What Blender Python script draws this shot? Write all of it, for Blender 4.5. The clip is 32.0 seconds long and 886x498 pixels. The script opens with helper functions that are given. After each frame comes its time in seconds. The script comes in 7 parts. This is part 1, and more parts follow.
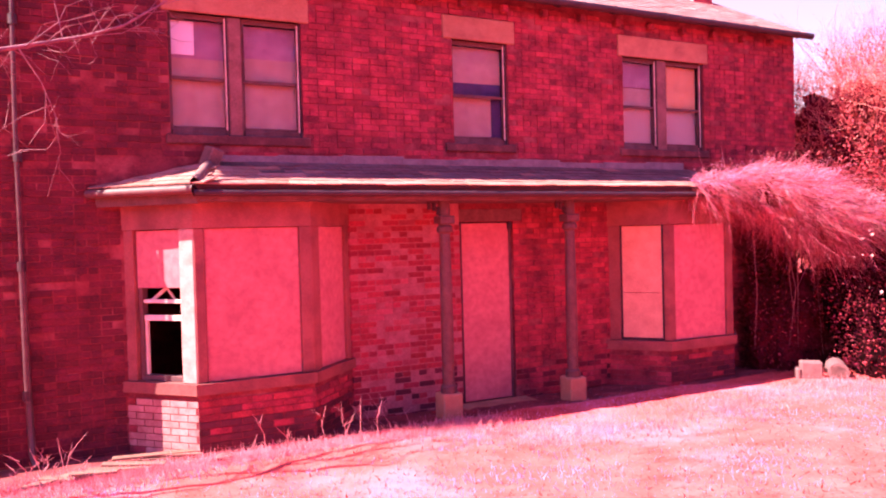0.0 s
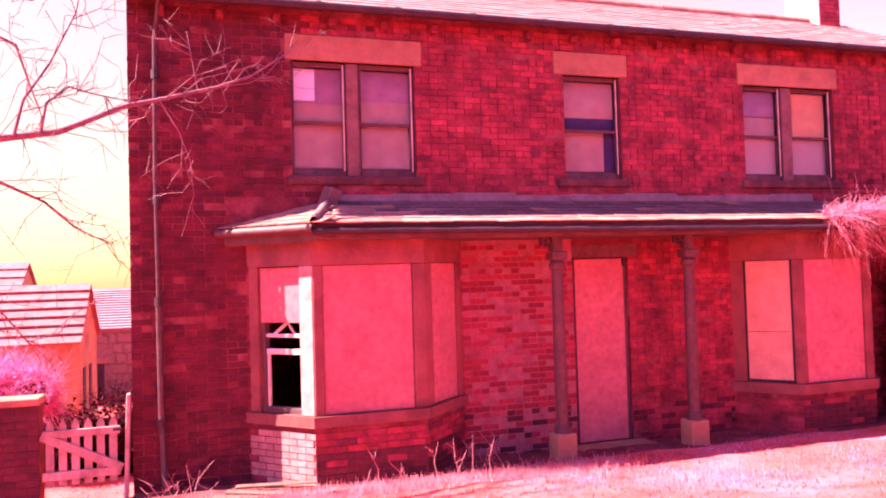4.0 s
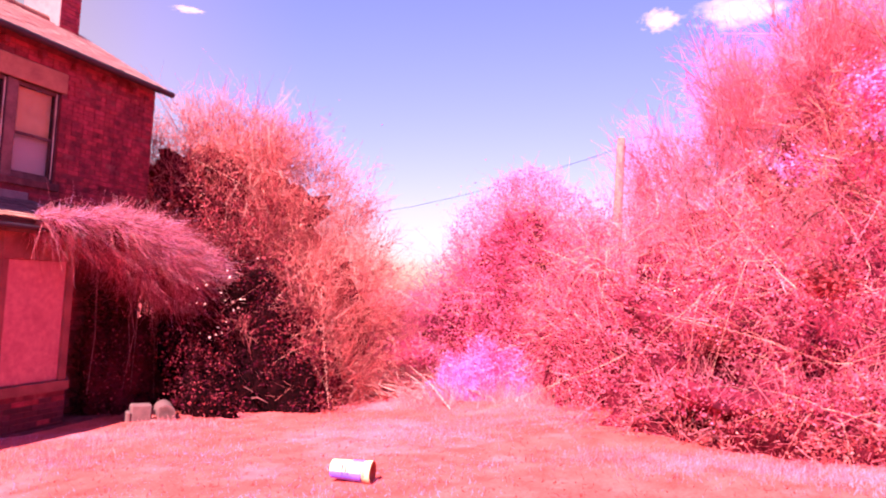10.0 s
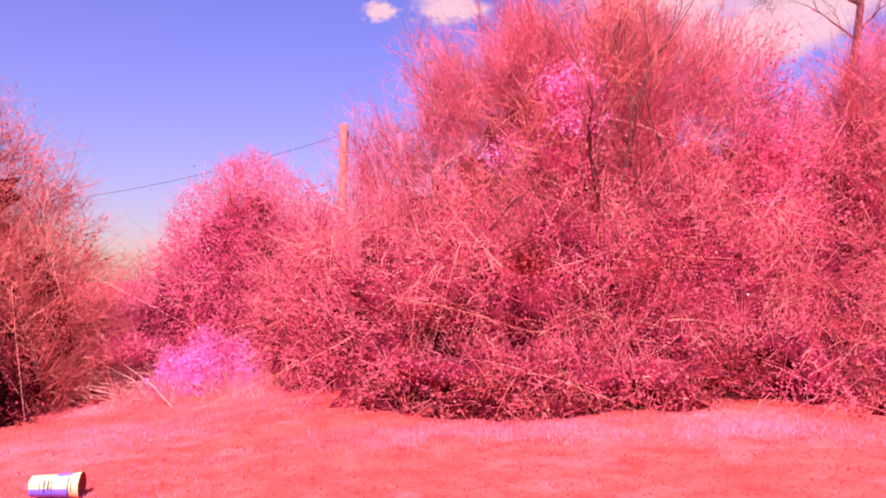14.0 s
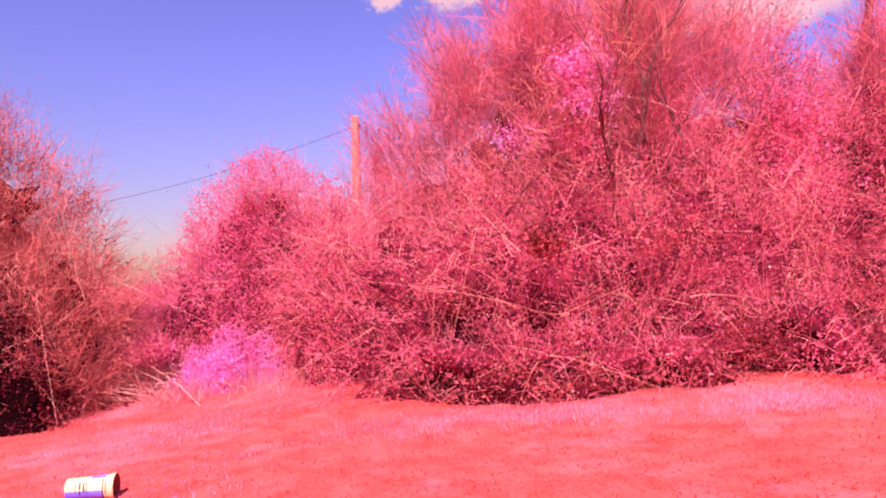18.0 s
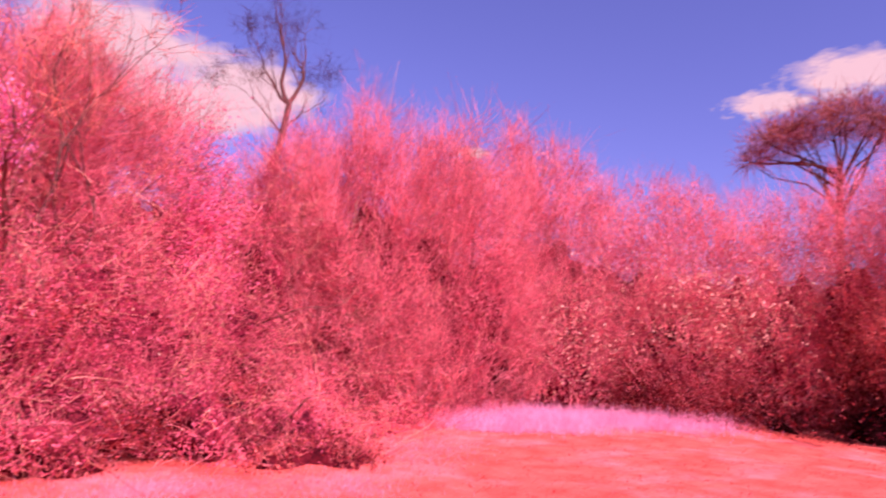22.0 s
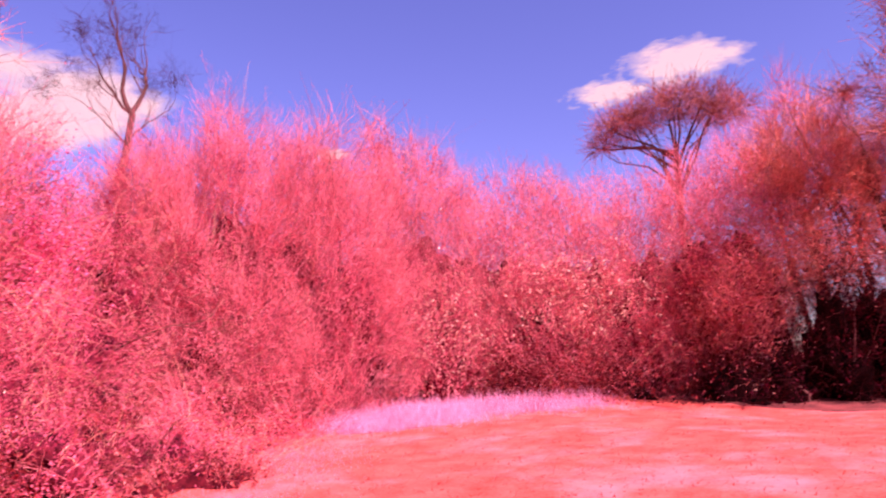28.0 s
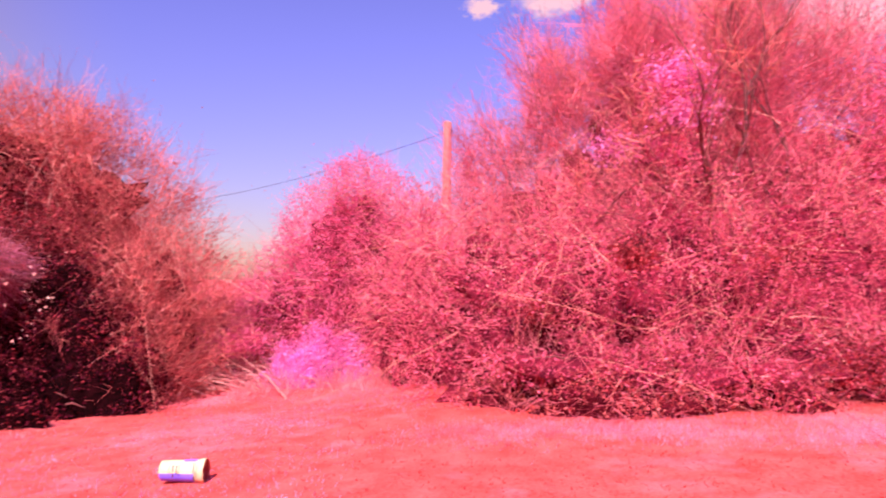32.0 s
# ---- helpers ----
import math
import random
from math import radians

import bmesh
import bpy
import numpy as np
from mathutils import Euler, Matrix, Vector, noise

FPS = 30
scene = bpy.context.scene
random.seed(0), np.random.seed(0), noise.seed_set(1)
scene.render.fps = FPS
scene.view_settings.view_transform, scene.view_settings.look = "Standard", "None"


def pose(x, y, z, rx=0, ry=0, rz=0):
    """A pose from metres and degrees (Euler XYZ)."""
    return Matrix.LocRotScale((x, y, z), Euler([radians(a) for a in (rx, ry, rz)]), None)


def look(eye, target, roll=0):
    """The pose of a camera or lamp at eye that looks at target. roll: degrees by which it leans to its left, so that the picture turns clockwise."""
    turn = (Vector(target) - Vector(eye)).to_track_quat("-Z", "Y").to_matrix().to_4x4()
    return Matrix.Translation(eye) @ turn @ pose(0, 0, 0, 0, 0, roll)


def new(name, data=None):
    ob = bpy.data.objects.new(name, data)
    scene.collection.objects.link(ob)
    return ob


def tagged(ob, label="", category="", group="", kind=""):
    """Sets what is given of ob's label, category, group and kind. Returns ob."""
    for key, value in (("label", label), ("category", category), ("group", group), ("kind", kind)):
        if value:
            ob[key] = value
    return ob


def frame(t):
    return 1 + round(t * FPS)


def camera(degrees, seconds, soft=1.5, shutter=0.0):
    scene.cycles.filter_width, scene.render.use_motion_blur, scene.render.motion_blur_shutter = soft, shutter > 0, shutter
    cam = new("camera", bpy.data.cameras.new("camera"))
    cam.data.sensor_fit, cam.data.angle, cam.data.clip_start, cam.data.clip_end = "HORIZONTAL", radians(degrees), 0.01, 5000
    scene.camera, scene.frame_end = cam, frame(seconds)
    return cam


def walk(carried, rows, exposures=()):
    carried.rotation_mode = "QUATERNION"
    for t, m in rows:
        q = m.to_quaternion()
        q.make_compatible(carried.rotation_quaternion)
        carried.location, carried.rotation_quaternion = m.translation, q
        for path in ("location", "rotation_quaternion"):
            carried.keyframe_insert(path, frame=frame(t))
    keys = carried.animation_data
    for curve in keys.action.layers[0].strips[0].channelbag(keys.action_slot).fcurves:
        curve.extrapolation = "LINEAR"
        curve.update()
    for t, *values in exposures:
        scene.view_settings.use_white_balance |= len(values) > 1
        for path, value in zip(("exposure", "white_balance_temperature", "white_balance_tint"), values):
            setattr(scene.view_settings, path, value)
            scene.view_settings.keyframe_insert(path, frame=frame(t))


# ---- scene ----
import itertools

EYE = Vector((0.0, 0.0, 2.3))


def head(az, el, roll):
    """Camera pose at EYE: compass turn from +Y towards +X, tilt up and lean, in degrees."""
    a, e = radians(az), radians(el)
    way = Vector((math.sin(a) * math.cos(e), math.cos(a) * math.cos(e), math.sin(e)))
    return look(EYE, EYE + way, roll)


cam = camera(62.2, 32.0, 2.0, 0.3)
HEADING = [
    (0, 25.69, -1.18, -1.54), (0.5, 23.19, -0.02, -1.43), (1, 21.92, 1.16, -2.15), (1.5, 19.71, 1.40, -2.24), (2, 18.74, 1.54, -0.97),
    (2.5, 18.30, 1.66, -0.55), (3, 17.71, 1.74, -1.52), (3.5, 17.18, 1.87, -1.86), (5.5, 17.65, 1.99, -0.79), (6, 19.30, 2.10, -1.05),
    (6.5, 22.21, 2.21, -1.03), (7, 27.71, 2.32, -0.47), (7.5, 36.68, 2.42, 1.22), (8, 46.04, 2.68, 1.64), (8.5, 53.85, 2.86, 2.89),
    (9, 63.31, 2.86, 4.21), (9.5, 69.52, 3.0, 3.82), (10, 73.64, 3.06, 3.48), (10.5, 77.07, 3.12, 3.96), (11, 81.40, 3.52, 3.91),
    (11.5, 84.93, 3.48, 3.07), (12, 89.28, 3.51, 1.93), (12.5, 92.47, 3.76, 1.14), (13, 93.28, 2.99, -0.34), (13.5, 94.40, 3.26, 0.73),
    (15.5, 95.31, 1.32, 0.92), (16, 94.83, 0.38, -0.77), (16.5, 94.19, -0.13, -3.02), (17, 95.88, 1.72, -3.20), (17.5, 93.95, 2.10, -3.02),
    (18, 93.49, 1.81, -1.63), (18.5, 95.02, 2.04, 0.54), (19, 97.21, 2.19, 0.99), (19.5, 101.08, 2.75, 1.14), (20, 107.56, 3.85, 1.00),
    (20.5, 114.70, 4.26, 2.73), (21, 122.65, 5.54, 4.03), (21.5, 128.29, 6.61, 4.71), (22, 137.72, 9.38, 4.09), (22.5, 145.42, 11.55, 3.62),
    (23, 152.99, 13.14, 2.22), (23.5, 158.17, 13.94, 0.43), (24, 162.04, 14.52, -1.09), (24.5, 164.67, 15.02, -1.44), (26.5, 160.49, 12.60, -0.42),
    (27, 157.79, 12.03, -1.18), (27.5, 154.01, 10.88, -1.66), (28, 148.17, 9.51, -2.07), (28.5, 141.99, 8.48, -1.50), (29, 136.75, 7.69, -0.69),
    (29.5, 129.44, 6.50, -1.37), (30, 122.83, 5.44, -0.82), (30.5, 114.96, 4.38, -1.12), (31, 105.19, 3.40, -1.91), (31.5, 95.30, 3.10, -0.28),
    (32, 86.70, 2.33, 0.95),
]
EXPOSE = [(0, 2.55, 6700, 9), (2, 2.6, 6650, 9), (6, 2.67, 6600, 9), (7.2, 2.6, 6700, 9), (8.0, 2.57, 7000, 9), (8.7, 2.44, 6600, 11), (9.5, 2.15, 6300, 12), (10.2, 1.75, 6450, 13), (11.0, 1.45, 6500, 14), (12.5, 1.2, 6500, 15), (20, 1.05, 6500, 16), (23, 1.1, 6500, 15), (26, 1.25, 6500, 14), (28.5, 1.3, 6500, 14), (32, 1.15, 6500, 16)]
walk(cam, [(t, head(az, el, roll)) for t, az, el, roll in HEADING], EXPOSE)

# ---- world and sun: low spring sun from beyond the house's near end, grazing its front ----
SUN_EL, SUN_AZ = 46.0, -80.5      # degrees; azimuth from +Y towards +X
world = bpy.data.worlds.new("world")
scene.world = world
world.use_nodes = True
wn = world.node_tree
sky = wn.nodes.new("ShaderNodeTexSky")
sky.sky_type, sky.sun_disc = "NISHITA", False
sky.sun_elevation, sky.sun_rotation = radians(SUN_EL), radians(SUN_AZ)
sky.air_density, sky.dust_density, sky.ozone_density = 1.0, 0.6, 1.5
# warm haze low down and beyond the house, clear lilac-blue above
way = wn.nodes.new("ShaderNodeTexCoord")
dot = wn.nodes.new("ShaderNodeVectorMath")
dot.operation = "DOT_PRODUCT"
dot.inputs[1].default_value = (-0.2, 0.2, -2.4)
wn.links.new(way.outputs["Generated"], dot.inputs[0])
haze = wn.nodes.new("ShaderNodeMapRange")
haze.interpolation_type = "SMOOTHSTEP"
haze.inputs[1].default_value, haze.inputs[2].default_value = -0.95, 0.25
wn.links.new(dot.outputs["Value"], haze.inputs[0])
hue = wn.nodes.new("ShaderNodeMix")
hue.data_type = "RGBA"
# paler and rosier beyond the house than over the hedges
split = wn.nodes.new("ShaderNodeSeparateXYZ")
wn.links.new(way.outputs["Generated"], split.inputs[0])
rosy = wn.nodes.new("ShaderNodeMapRange")
rosy.interpolation_type = "SMOOTHSTEP"
rosy.inputs[1].default_value, rosy.inputs[2].default_value = 0.42, 0.78
wn.links.new(split.outputs[1], rosy.inputs[0])
upper = wn.nodes.new("ShaderNodeMix")
upper.data_type = "RGBA"
upper.inputs[6].default_value, upper.inputs[7].default_value = (0.8, 0.535, 1.08, 1), (1.4, 0.64, 0.45, 1)
wn.links.new(rosy.outputs[0], upper.inputs[0])
wn.links.new(upper.outputs[2], hue.inputs[6])
lower = wn.nodes.new("ShaderNodeMix")
lower.data_type = "RGBA"
lower.inputs[6].default_value, lower.inputs[7].default_value = (0.6, 0.43, 0.28, 1), (0.5, 0.4, 0.27, 1)
wn.links.new(rosy.outputs[0], lower.inputs[0])
wn.links.new(lower.outputs[2], hue.inputs[7])
wn.links.new(haze.outputs[0], hue.inputs[0])
tint = wn.nodes.new("ShaderNodeMix")
tint.data_type, tint.blend_type = "RGBA", "MULTIPLY"
tint.inputs[0].default_value = 1.0
wn.links.new(hue.outputs[2], tint.inputs[7])
wn.links.new(sky.outputs[0], tint.inputs[6])
wn.links.new(tint.outputs[2], wn.nodes["Background"].inputs[0])
wn.nodes["Background"].inputs[1].default_value = 0.085
sun_data = bpy.data.lights.new("sun", "SUN")
sun_data.energy, sun_data.angle, sun_data.color = 5.0, radians(0.6), (1.0, 0.93, 0.84)
sun = new("sun", sun_data)
se, sa = radians(SUN_EL), radians(SUN_AZ)
sun.matrix_world = look((math.sin(sa) * math.cos(se) * 60, math.cos(sa) * math.cos(se) * 60, math.sin(se) * 60), (0, 0, 0))


# ---- materials ----
def mat_new(name, rough=0.8, spec=0.3):
    m = bpy.data.materials.new(name)
    m.use_nodes = True
    b = m.node_tree.nodes["Principled BSDF"]
    b.inputs["Roughness"].default_value = rough
    b.inputs["Specular IOR Level"].default_value = spec
    return m, m.node_tree.nodes, m.node_tree.links, b


def rgb(c):
    return (c[0], c[1], c[2], 1.0)


def surface(name, low, high, scale=6.0, fine=60.0, rough=0.8, bump=0.15, vary=0.0, stain=None, stain_scale=1.2, stain_amount=0.6, island=False, spec=0.3, stretch=(1, 1, 1), metal=0.0):
    """A weathered surface: two colours mixed by noise at two scales, optional stains, per-piece variation and fine relief."""
    m, n, l, b = mat_new(name, rough, spec)
    b.inputs["Metallic"].default_value = metal
    co = n.new("ShaderNodeTexCoord")
    mp = n.new("ShaderNodeMapping")
    mp.inputs["Scale"].default_value = stretch
    l.new(co.outputs["Object"], mp.inputs[0])
    n1 = n.new("ShaderNodeTexNoise")
    n1.inputs["Scale"].default_value, n1.inputs["Detail"].default_value = scale, 5
    n2 = n.new("ShaderNodeTexNoise")
    n2.inputs["Scale"].default_value, n2.inputs["Detail"].default_value = fine, 3
    l.new(mp.outputs[0], n1.inputs[0])
    l.new(mp.outputs[0], n2.inputs[0])
    add = n.new("ShaderNodeMath")
    add.operation = "MULTIPLY_ADD"
    add.inputs[1].default_value = 0.45
    l.new(n2.outputs[0], add.inputs[0])
    half = n.new("ShaderNodeMath")
    half.operation = "MULTIPLY"
    half.inputs[1].default_value = 0.6
    l.new(n1.outputs[0], half.inputs[0])
    l.new(half.outputs[0], add.inputs[2])
    ramp = n.new("ShaderNodeValToRGB")
    ramp.color_ramp.elements[0].position, ramp.color_ramp.elements[1].position = 0.36, 0.68
    ramp.color_ramp.elements[0].color, ramp.color_ramp.elements[1].color = rgb(low), rgb(high)
    l.new(add.outputs[0], ramp.inputs[0])
    colour = ramp.outputs[0]
    if stain:
        n3 = n.new("ShaderNodeTexNoise")
        n3.inputs["Scale"].default_value, n3.inputs["Detail"].default_value, n3.inputs["Roughness"].default_value = stain_scale, 6, 0.65
        l.new(co.outputs["Object"], n3.inputs[0])
        r3 = n.new("ShaderNodeMapRange")
        r3.inputs[1].default_value, r3.inputs[2].default_value = 0.5, 0.68
        r3.inputs[4].default_value = stain_amount
        l.new(n3.outputs[0], r3.inputs[0])
        mx = n.new("ShaderNodeMix")
        mx.data_type = "RGBA"
        mx.inputs[7].default_value = rgb(stain)
        l.new(r3.outputs[0], mx.inputs[0])
        l.new(colour, mx.inputs[6])
        colour = mx.outputs[2]
    if vary:
        if island:
            rnd = n.new("ShaderNodeNewGeometry").outputs["Random Per Island"]
        else:
            rnd = n.new("ShaderNodeObjectInfo").outputs["Random"]
        hv = n.new("ShaderNodeHueSaturation")
        r4 = n.new("ShaderNodeMapRange")
        r4.inputs[3].default_value, r4.inputs[4].default_value = 1 - vary, 1 + vary
        l.new(rnd, r4.inputs[0])
        l.new(r4.outputs[0], hv.inputs["Value"])
        w = n.new("ShaderNodeTexWhiteNoise")
        w.noise_dimensions = "1D"
        l.new(rnd, w.inputs["W"])
        r5 = n.new("ShaderNodeMapRange")
        r5.inputs[3].default_value, r5.inputs[4].default_value = 0.5 - vary * 0.015, 0.5 + vary * 0.015
        l.new(w.outputs[0], r5.inputs[0])
        l.new(r5.outputs[0], hv.inputs["Hue"])
        l.new(colour, hv.inputs["Color"])
        colour = hv.outputs[0]
    l.new(colour, b.inputs["Base Color"])
    if bump:
        bp = n.new("ShaderNodeBump")
        bp.inputs["Strength"].default_value, bp.inputs["Distance"].default_value = bump, 0.01
        l.new(add.outputs[0], bp.inputs["Height"])
        l.new(bp.outputs[0], b.inputs["Normal"])
    return m


def plant(name, low, high, vary=0.35, through_light=0.35, rough=0.65, spec=0.12):
    """Twigs or leaves: colour drifts per piece and over the crown, with some light passing through."""
    m, n, l, b = mat_new(name, rough, spec)
    geo = n.new("ShaderNodeNewGeometry")
    co = n.new("ShaderNodeTexCoord")
    nz = n.new("ShaderNodeTexNoise")
    nz.inputs["Scale"].default_value, nz.inputs["Detail"].default_value = 1.5, 4
    l.new(co.outputs["Object"], nz.inputs[0])
    ad = n.new("ShaderNodeMath")
    ad.operation = "MULTIPLY_ADD"
    ad.inputs[1].default_value = 0.4
    l.new(geo.outputs["Random Per Island"], ad.inputs[0])
    l.new(nz.outputs[0], ad.inputs[2])
    mr = n.new("ShaderNodeMapRange")
    mr.inputs[1].default_value, mr.inputs[2].default_value = 0.5, 0.84
    l.new(ad.outputs[0], mr.inputs[0])
    mx = n.new("ShaderNodeMix")
    mx.data_type = "RGBA"
    mx.inputs[6].default_value, mx.inputs[7].default_value = rgb(low), rgb(high)
    l.new(mr.outputs[0], mx.inputs[0])
    hv = n.new("ShaderNodeHueSaturation")
    r4 = n.new("ShaderNodeMapRange")
    r4.inputs[3].default_value, r4.inputs[4].default_value = 1 - vary, 1 + vary
    w = n.new("ShaderNodeTexWhiteNoise")
    w.noise_dimensions = "1D"
    l.new(geo.outputs["Random Per Island"], w.inputs["W"])
    l.new(w.outputs[0], r4.inputs[0])
    l.new(r4.outputs[0], hv.inputs["Value"])
    l.new(mx.outputs[2], hv.inputs["Color"])
    l.new(hv.outputs[0], b.inputs["Base Color"])
    if through_light:
        tr = n.new("ShaderNodeBsdfTranslucent")
        l.new(hv.outputs[0], tr.inputs[0])
        ms = n.new("ShaderNodeMixShader")
        ms.inputs[0].default_value = through_light
        l.new(b.outputs[0], ms.inputs[1])
        l.new(tr.outputs[0], ms.inputs[2])
        l.new(ms.outputs[0], n["Material Output"].inputs[0])
    return m


M_MULLION = surface("grey_weathered_stone", (0.15, 0.055, 0.06), (0.26, 0.1, 0.105), 5, 60, 0.85, 0.3, stain=(0.09, 0.03, 0.035), stain_scale=4)
M_SILL = surface("weathered_dark_sill", (0.07, 0.016, 0.022), (0.16, 0.04, 0.048), 5, 60, 0.9, 0.4, stain=(0.22, 0.06, 0.07), stain_scale=5, stain_amount=0.5)
M_BRICK = surface("red_brick", (0.14, 0.01, 0.023), (0.43, 0.04, 0.067), 5, 60, 0.88, 0.5, vary=0.28, stain=(0.08, 0.007, 0.017), stain_scale=0.9, stain_amount=0.6)
M_BRICK_JOINED = surface("red_brick_joined", (0.14, 0.01, 0.023), (0.43, 0.04, 0.067), 5, 60, 0.88, 0.5, vary=0.19, stain=(0.085, 0.007, 0.018), stain_scale=1.7, stain_amount=0.7, island=True)
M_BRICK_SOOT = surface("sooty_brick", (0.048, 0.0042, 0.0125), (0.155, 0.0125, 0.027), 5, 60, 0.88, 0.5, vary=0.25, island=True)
M_BRICK_DULL = surface("dull_brick", (0.095, 0.0075, 0.018), (0.29, 0.026, 0.046), 5, 60, 0.88, 0.5, vary=0.2, island=True)
M_BRICK_PALE = surface("salt_bloomed_brick", (0.23, 0.026, 0.046), (0.42, 0.078, 0.112), 14, 70, 0.9, 0.4, vary=0.25)
# dark bluish brick, also the shade on plinth and yard wall as colour
M_BRICK_DARK = surface("dark_and_shaded_brick", (0.062, 0.00744, 0.0186), (0.136, 0.0155, 0.031), 9, 70, 0.8, 0.4, vary=0.3)
M_MORTAR = surface("old_mortar", (0.09, 0.009, 0.018), (0.23, 0.03, 0.044), 5, 50, 0.95, 0.4, stain=(0.34, 0.08, 0.095), stain_scale=2.6, stain_amount=0.7)
M_MORTAR_PALE = surface("pale_repointed_mortar", (0.22, 0.045, 0.065), (0.42, 0.125, 0.155), 7, 50, 0.95, 0.4, stain=(0.16, 0.018, 0.03), stain_scale=1.4)
M_BRICK_BAY_PALE = surface("pale_bay_brick", (0.3, 0.09, 0.1), (0.5, 0.2, 0.21), 9, 60, 0.85, 0.4, vary=0.12, stain=(0.25, 0.05, 0.06), stain_scale=4, stain_amount=0.6)
M_STONE = surface("dressed_sandstone", (0.298, 0.105, 0.0744), (0.422, 0.167, 0.118), 5, 60, 0.85, 0.25, vary=0.1, stain=(0.136, 0.031, 0.0372), stain_scale=1.6, stain_amount=0.5)
M_BAYSTONE = surface("painted_bay_stone", (0.19, 0.04, 0.046), (0.31, 0.076, 0.078), 4, 60, 0.8, 0.25, vary=0.1, stain=(0.1, 0.025, 0.03), stain_scale=1.6, stain_amount=0.6)
M_BOARD = surface("chipboard", (0.4, 0.092, 0.12), (0.57, 0.165, 0.185), 14, 160, 0.8, 0.12, vary=0.06, stain=(0.34, 0.07, 0.095), stain_scale=2.5, stain_amount=0.5)
M_TIMBER = surface("weathered_paint_timber", (0.095, 0.03, 0.038), (0.17, 0.06, 0.07), 8, 80, 0.75, 0.3, vary=0.12, stain=(0.0434, 0.0112, 0.0155), stain_scale=3, stretch=(1, 1, 0.3))
M_PALE_PAINT = surface("flaking_pale_paint", (0.6, 0.36, 0.34), (0.8, 0.56, 0.52), 8, 80, 0.6, 0.2, stain=(0.3, 0.12, 0.11), stain_scale=3)
# pale tone that puts sunlight on one pillar and sash frame into colour
M_PILLAR_LIT = surface("grubby_sunlit_paint", (0.36, 0.15, 0.15), (0.54, 0.27, 0.26), 8, 80, 0.7, 0.25, stain=(0.2, 0.07, 0.07), stain_scale=3)
M_DARK = surface("dark_paint_and_shade", (0.03, 0.008, 0.016), (0.065, 0.018, 0.03), 8, 60, 0.6, 0.2)
M_SLATE = surface("slate", (0.3, 0.1, 0.095), (0.48, 0.18, 0.15), 6, 50, 0.85, 0.3, vary=0.25, stain=(0.2, 0.07, 0.07), stain_scale=3.2, stain_amount=0.6, spec=0.1)
M_SLATE_JOINED = surface("slate_joined", (0.4, 0.125, 0.135), (0.56, 0.2, 0.2), 6, 50, 0.9, 0.25, vary=0.1, stain=(0.63, 0.28, 0.26), stain_scale=1.6, stain_amount=0.5, island=True, spec=0.1)
# dark slate, with the wall's shadow on the porch roof put into its colour
M_SLATE_DARK = surface("shaded_dark_slate", (0.08, 0.03, 0.04), (0.22, 0.085, 0.09), 6, 50, 0.65, 0.3, vary=0.3, stain=(0.4, 0.2, 0.17), stain_scale=3, stain_amount=0.4)
M_LEAD = surface("lead_flashing", (0.149, 0.0744, 0.0992), (0.26, 0.149, 0.174), 6, 40, 0.55, 0.2)
M_IRON = surface("cast_iron_paint", (0.0806, 0.0217, 0.031), (0.149, 0.0496, 0.0558), 10, 60, 0.6, 0.2)
M_PIPE = surface("dark_downpipe", (0.05, 0.014, 0.022), (0.12, 0.045, 0.055), 10, 60, 0.4, 0.15)
M_GRASS = surface("grass_turf", (0.4, 0.03, 0.029), (0.73, 0.09, 0.094), 2.6, 30, 0.95, 0.8, stain=(0.8, 0.19, 0.29), stain_scale=0.7, stain_amount=0.5)
M_BLADE = plant("grass_blade", (0.62, 0.062, 0.058), (0.82, 0.14, 0.16), 0.1, 0.7)
M_STRAW = plant("dry_straw", (0.75, 0.176, 0.24), (0.95, 0.336, 0.42), 0.2, 0.3)
M_STRAW_LILAC = plant("pale_lilac_grass", (0.8, 0.224, 0.48), (0.95, 0.36, 0.66), 0.15, 0.3)
M_STRAW_ROSE = plant("rosy_grass", (0.77, 0.16, 0.27), (0.94, 0.27, 0.44), 0.15, 0.3)
M_TWIG_PINK = plant("pink_twigs", (0.5, 0.05, 0.105), (0.95, 0.22, 0.3), 0.2, 0.25)
M_LEAF_PINK = plant("pink_leaves", (0.5, 0.042, 0.115), (0.95, 0.16, 0.3), 0.16, 0.45)
M_TWIG_HOT = plant("bright_pink_twigs", (0.7, 0.08, 0.2), (0.95, 0.208, 0.38), 0.25, 0.3)
M_LEAF_HOT = plant("bright_pink_leaves", (0.62, 0.055, 0.17), (0.95, 0.17, 0.38), 0.2, 0.4)
M_LEAF_LILAC = plant("lilac_leaves", (0.76, 0.125, 0.4), (0.95, 0.27, 0.62), 0.2, 0.35)
M_TWIG_ORANGE = plant("orange_brown_twigs", (0.6, 0.125, 0.13), (0.93, 0.32, 0.3), 0.35, 0.5)
M_LEAF_ORANGE = plant("russet_leaves", (0.66, 0.13, 0.135), (0.93, 0.33, 0.3), 0.25, 0.6)
# near-black leaves and twigs of the thickets: their shade put into colour
M_LEAF_SHADED = plant("shade_dark_leaves", (0.022, 0.0014, 0.006), (0.11, 0.0065, 0.02), 0.4, 0.1, 0.7, 0.03)
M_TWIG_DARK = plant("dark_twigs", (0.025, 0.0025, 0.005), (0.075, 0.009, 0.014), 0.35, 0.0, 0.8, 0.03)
M_LEAF_GLOSS = plant("pale_glossy_leaves", (0.7, 0.2, 0.21), (0.95, 0.43, 0.43), 0.25, 0.25, 0.35, 0.35)
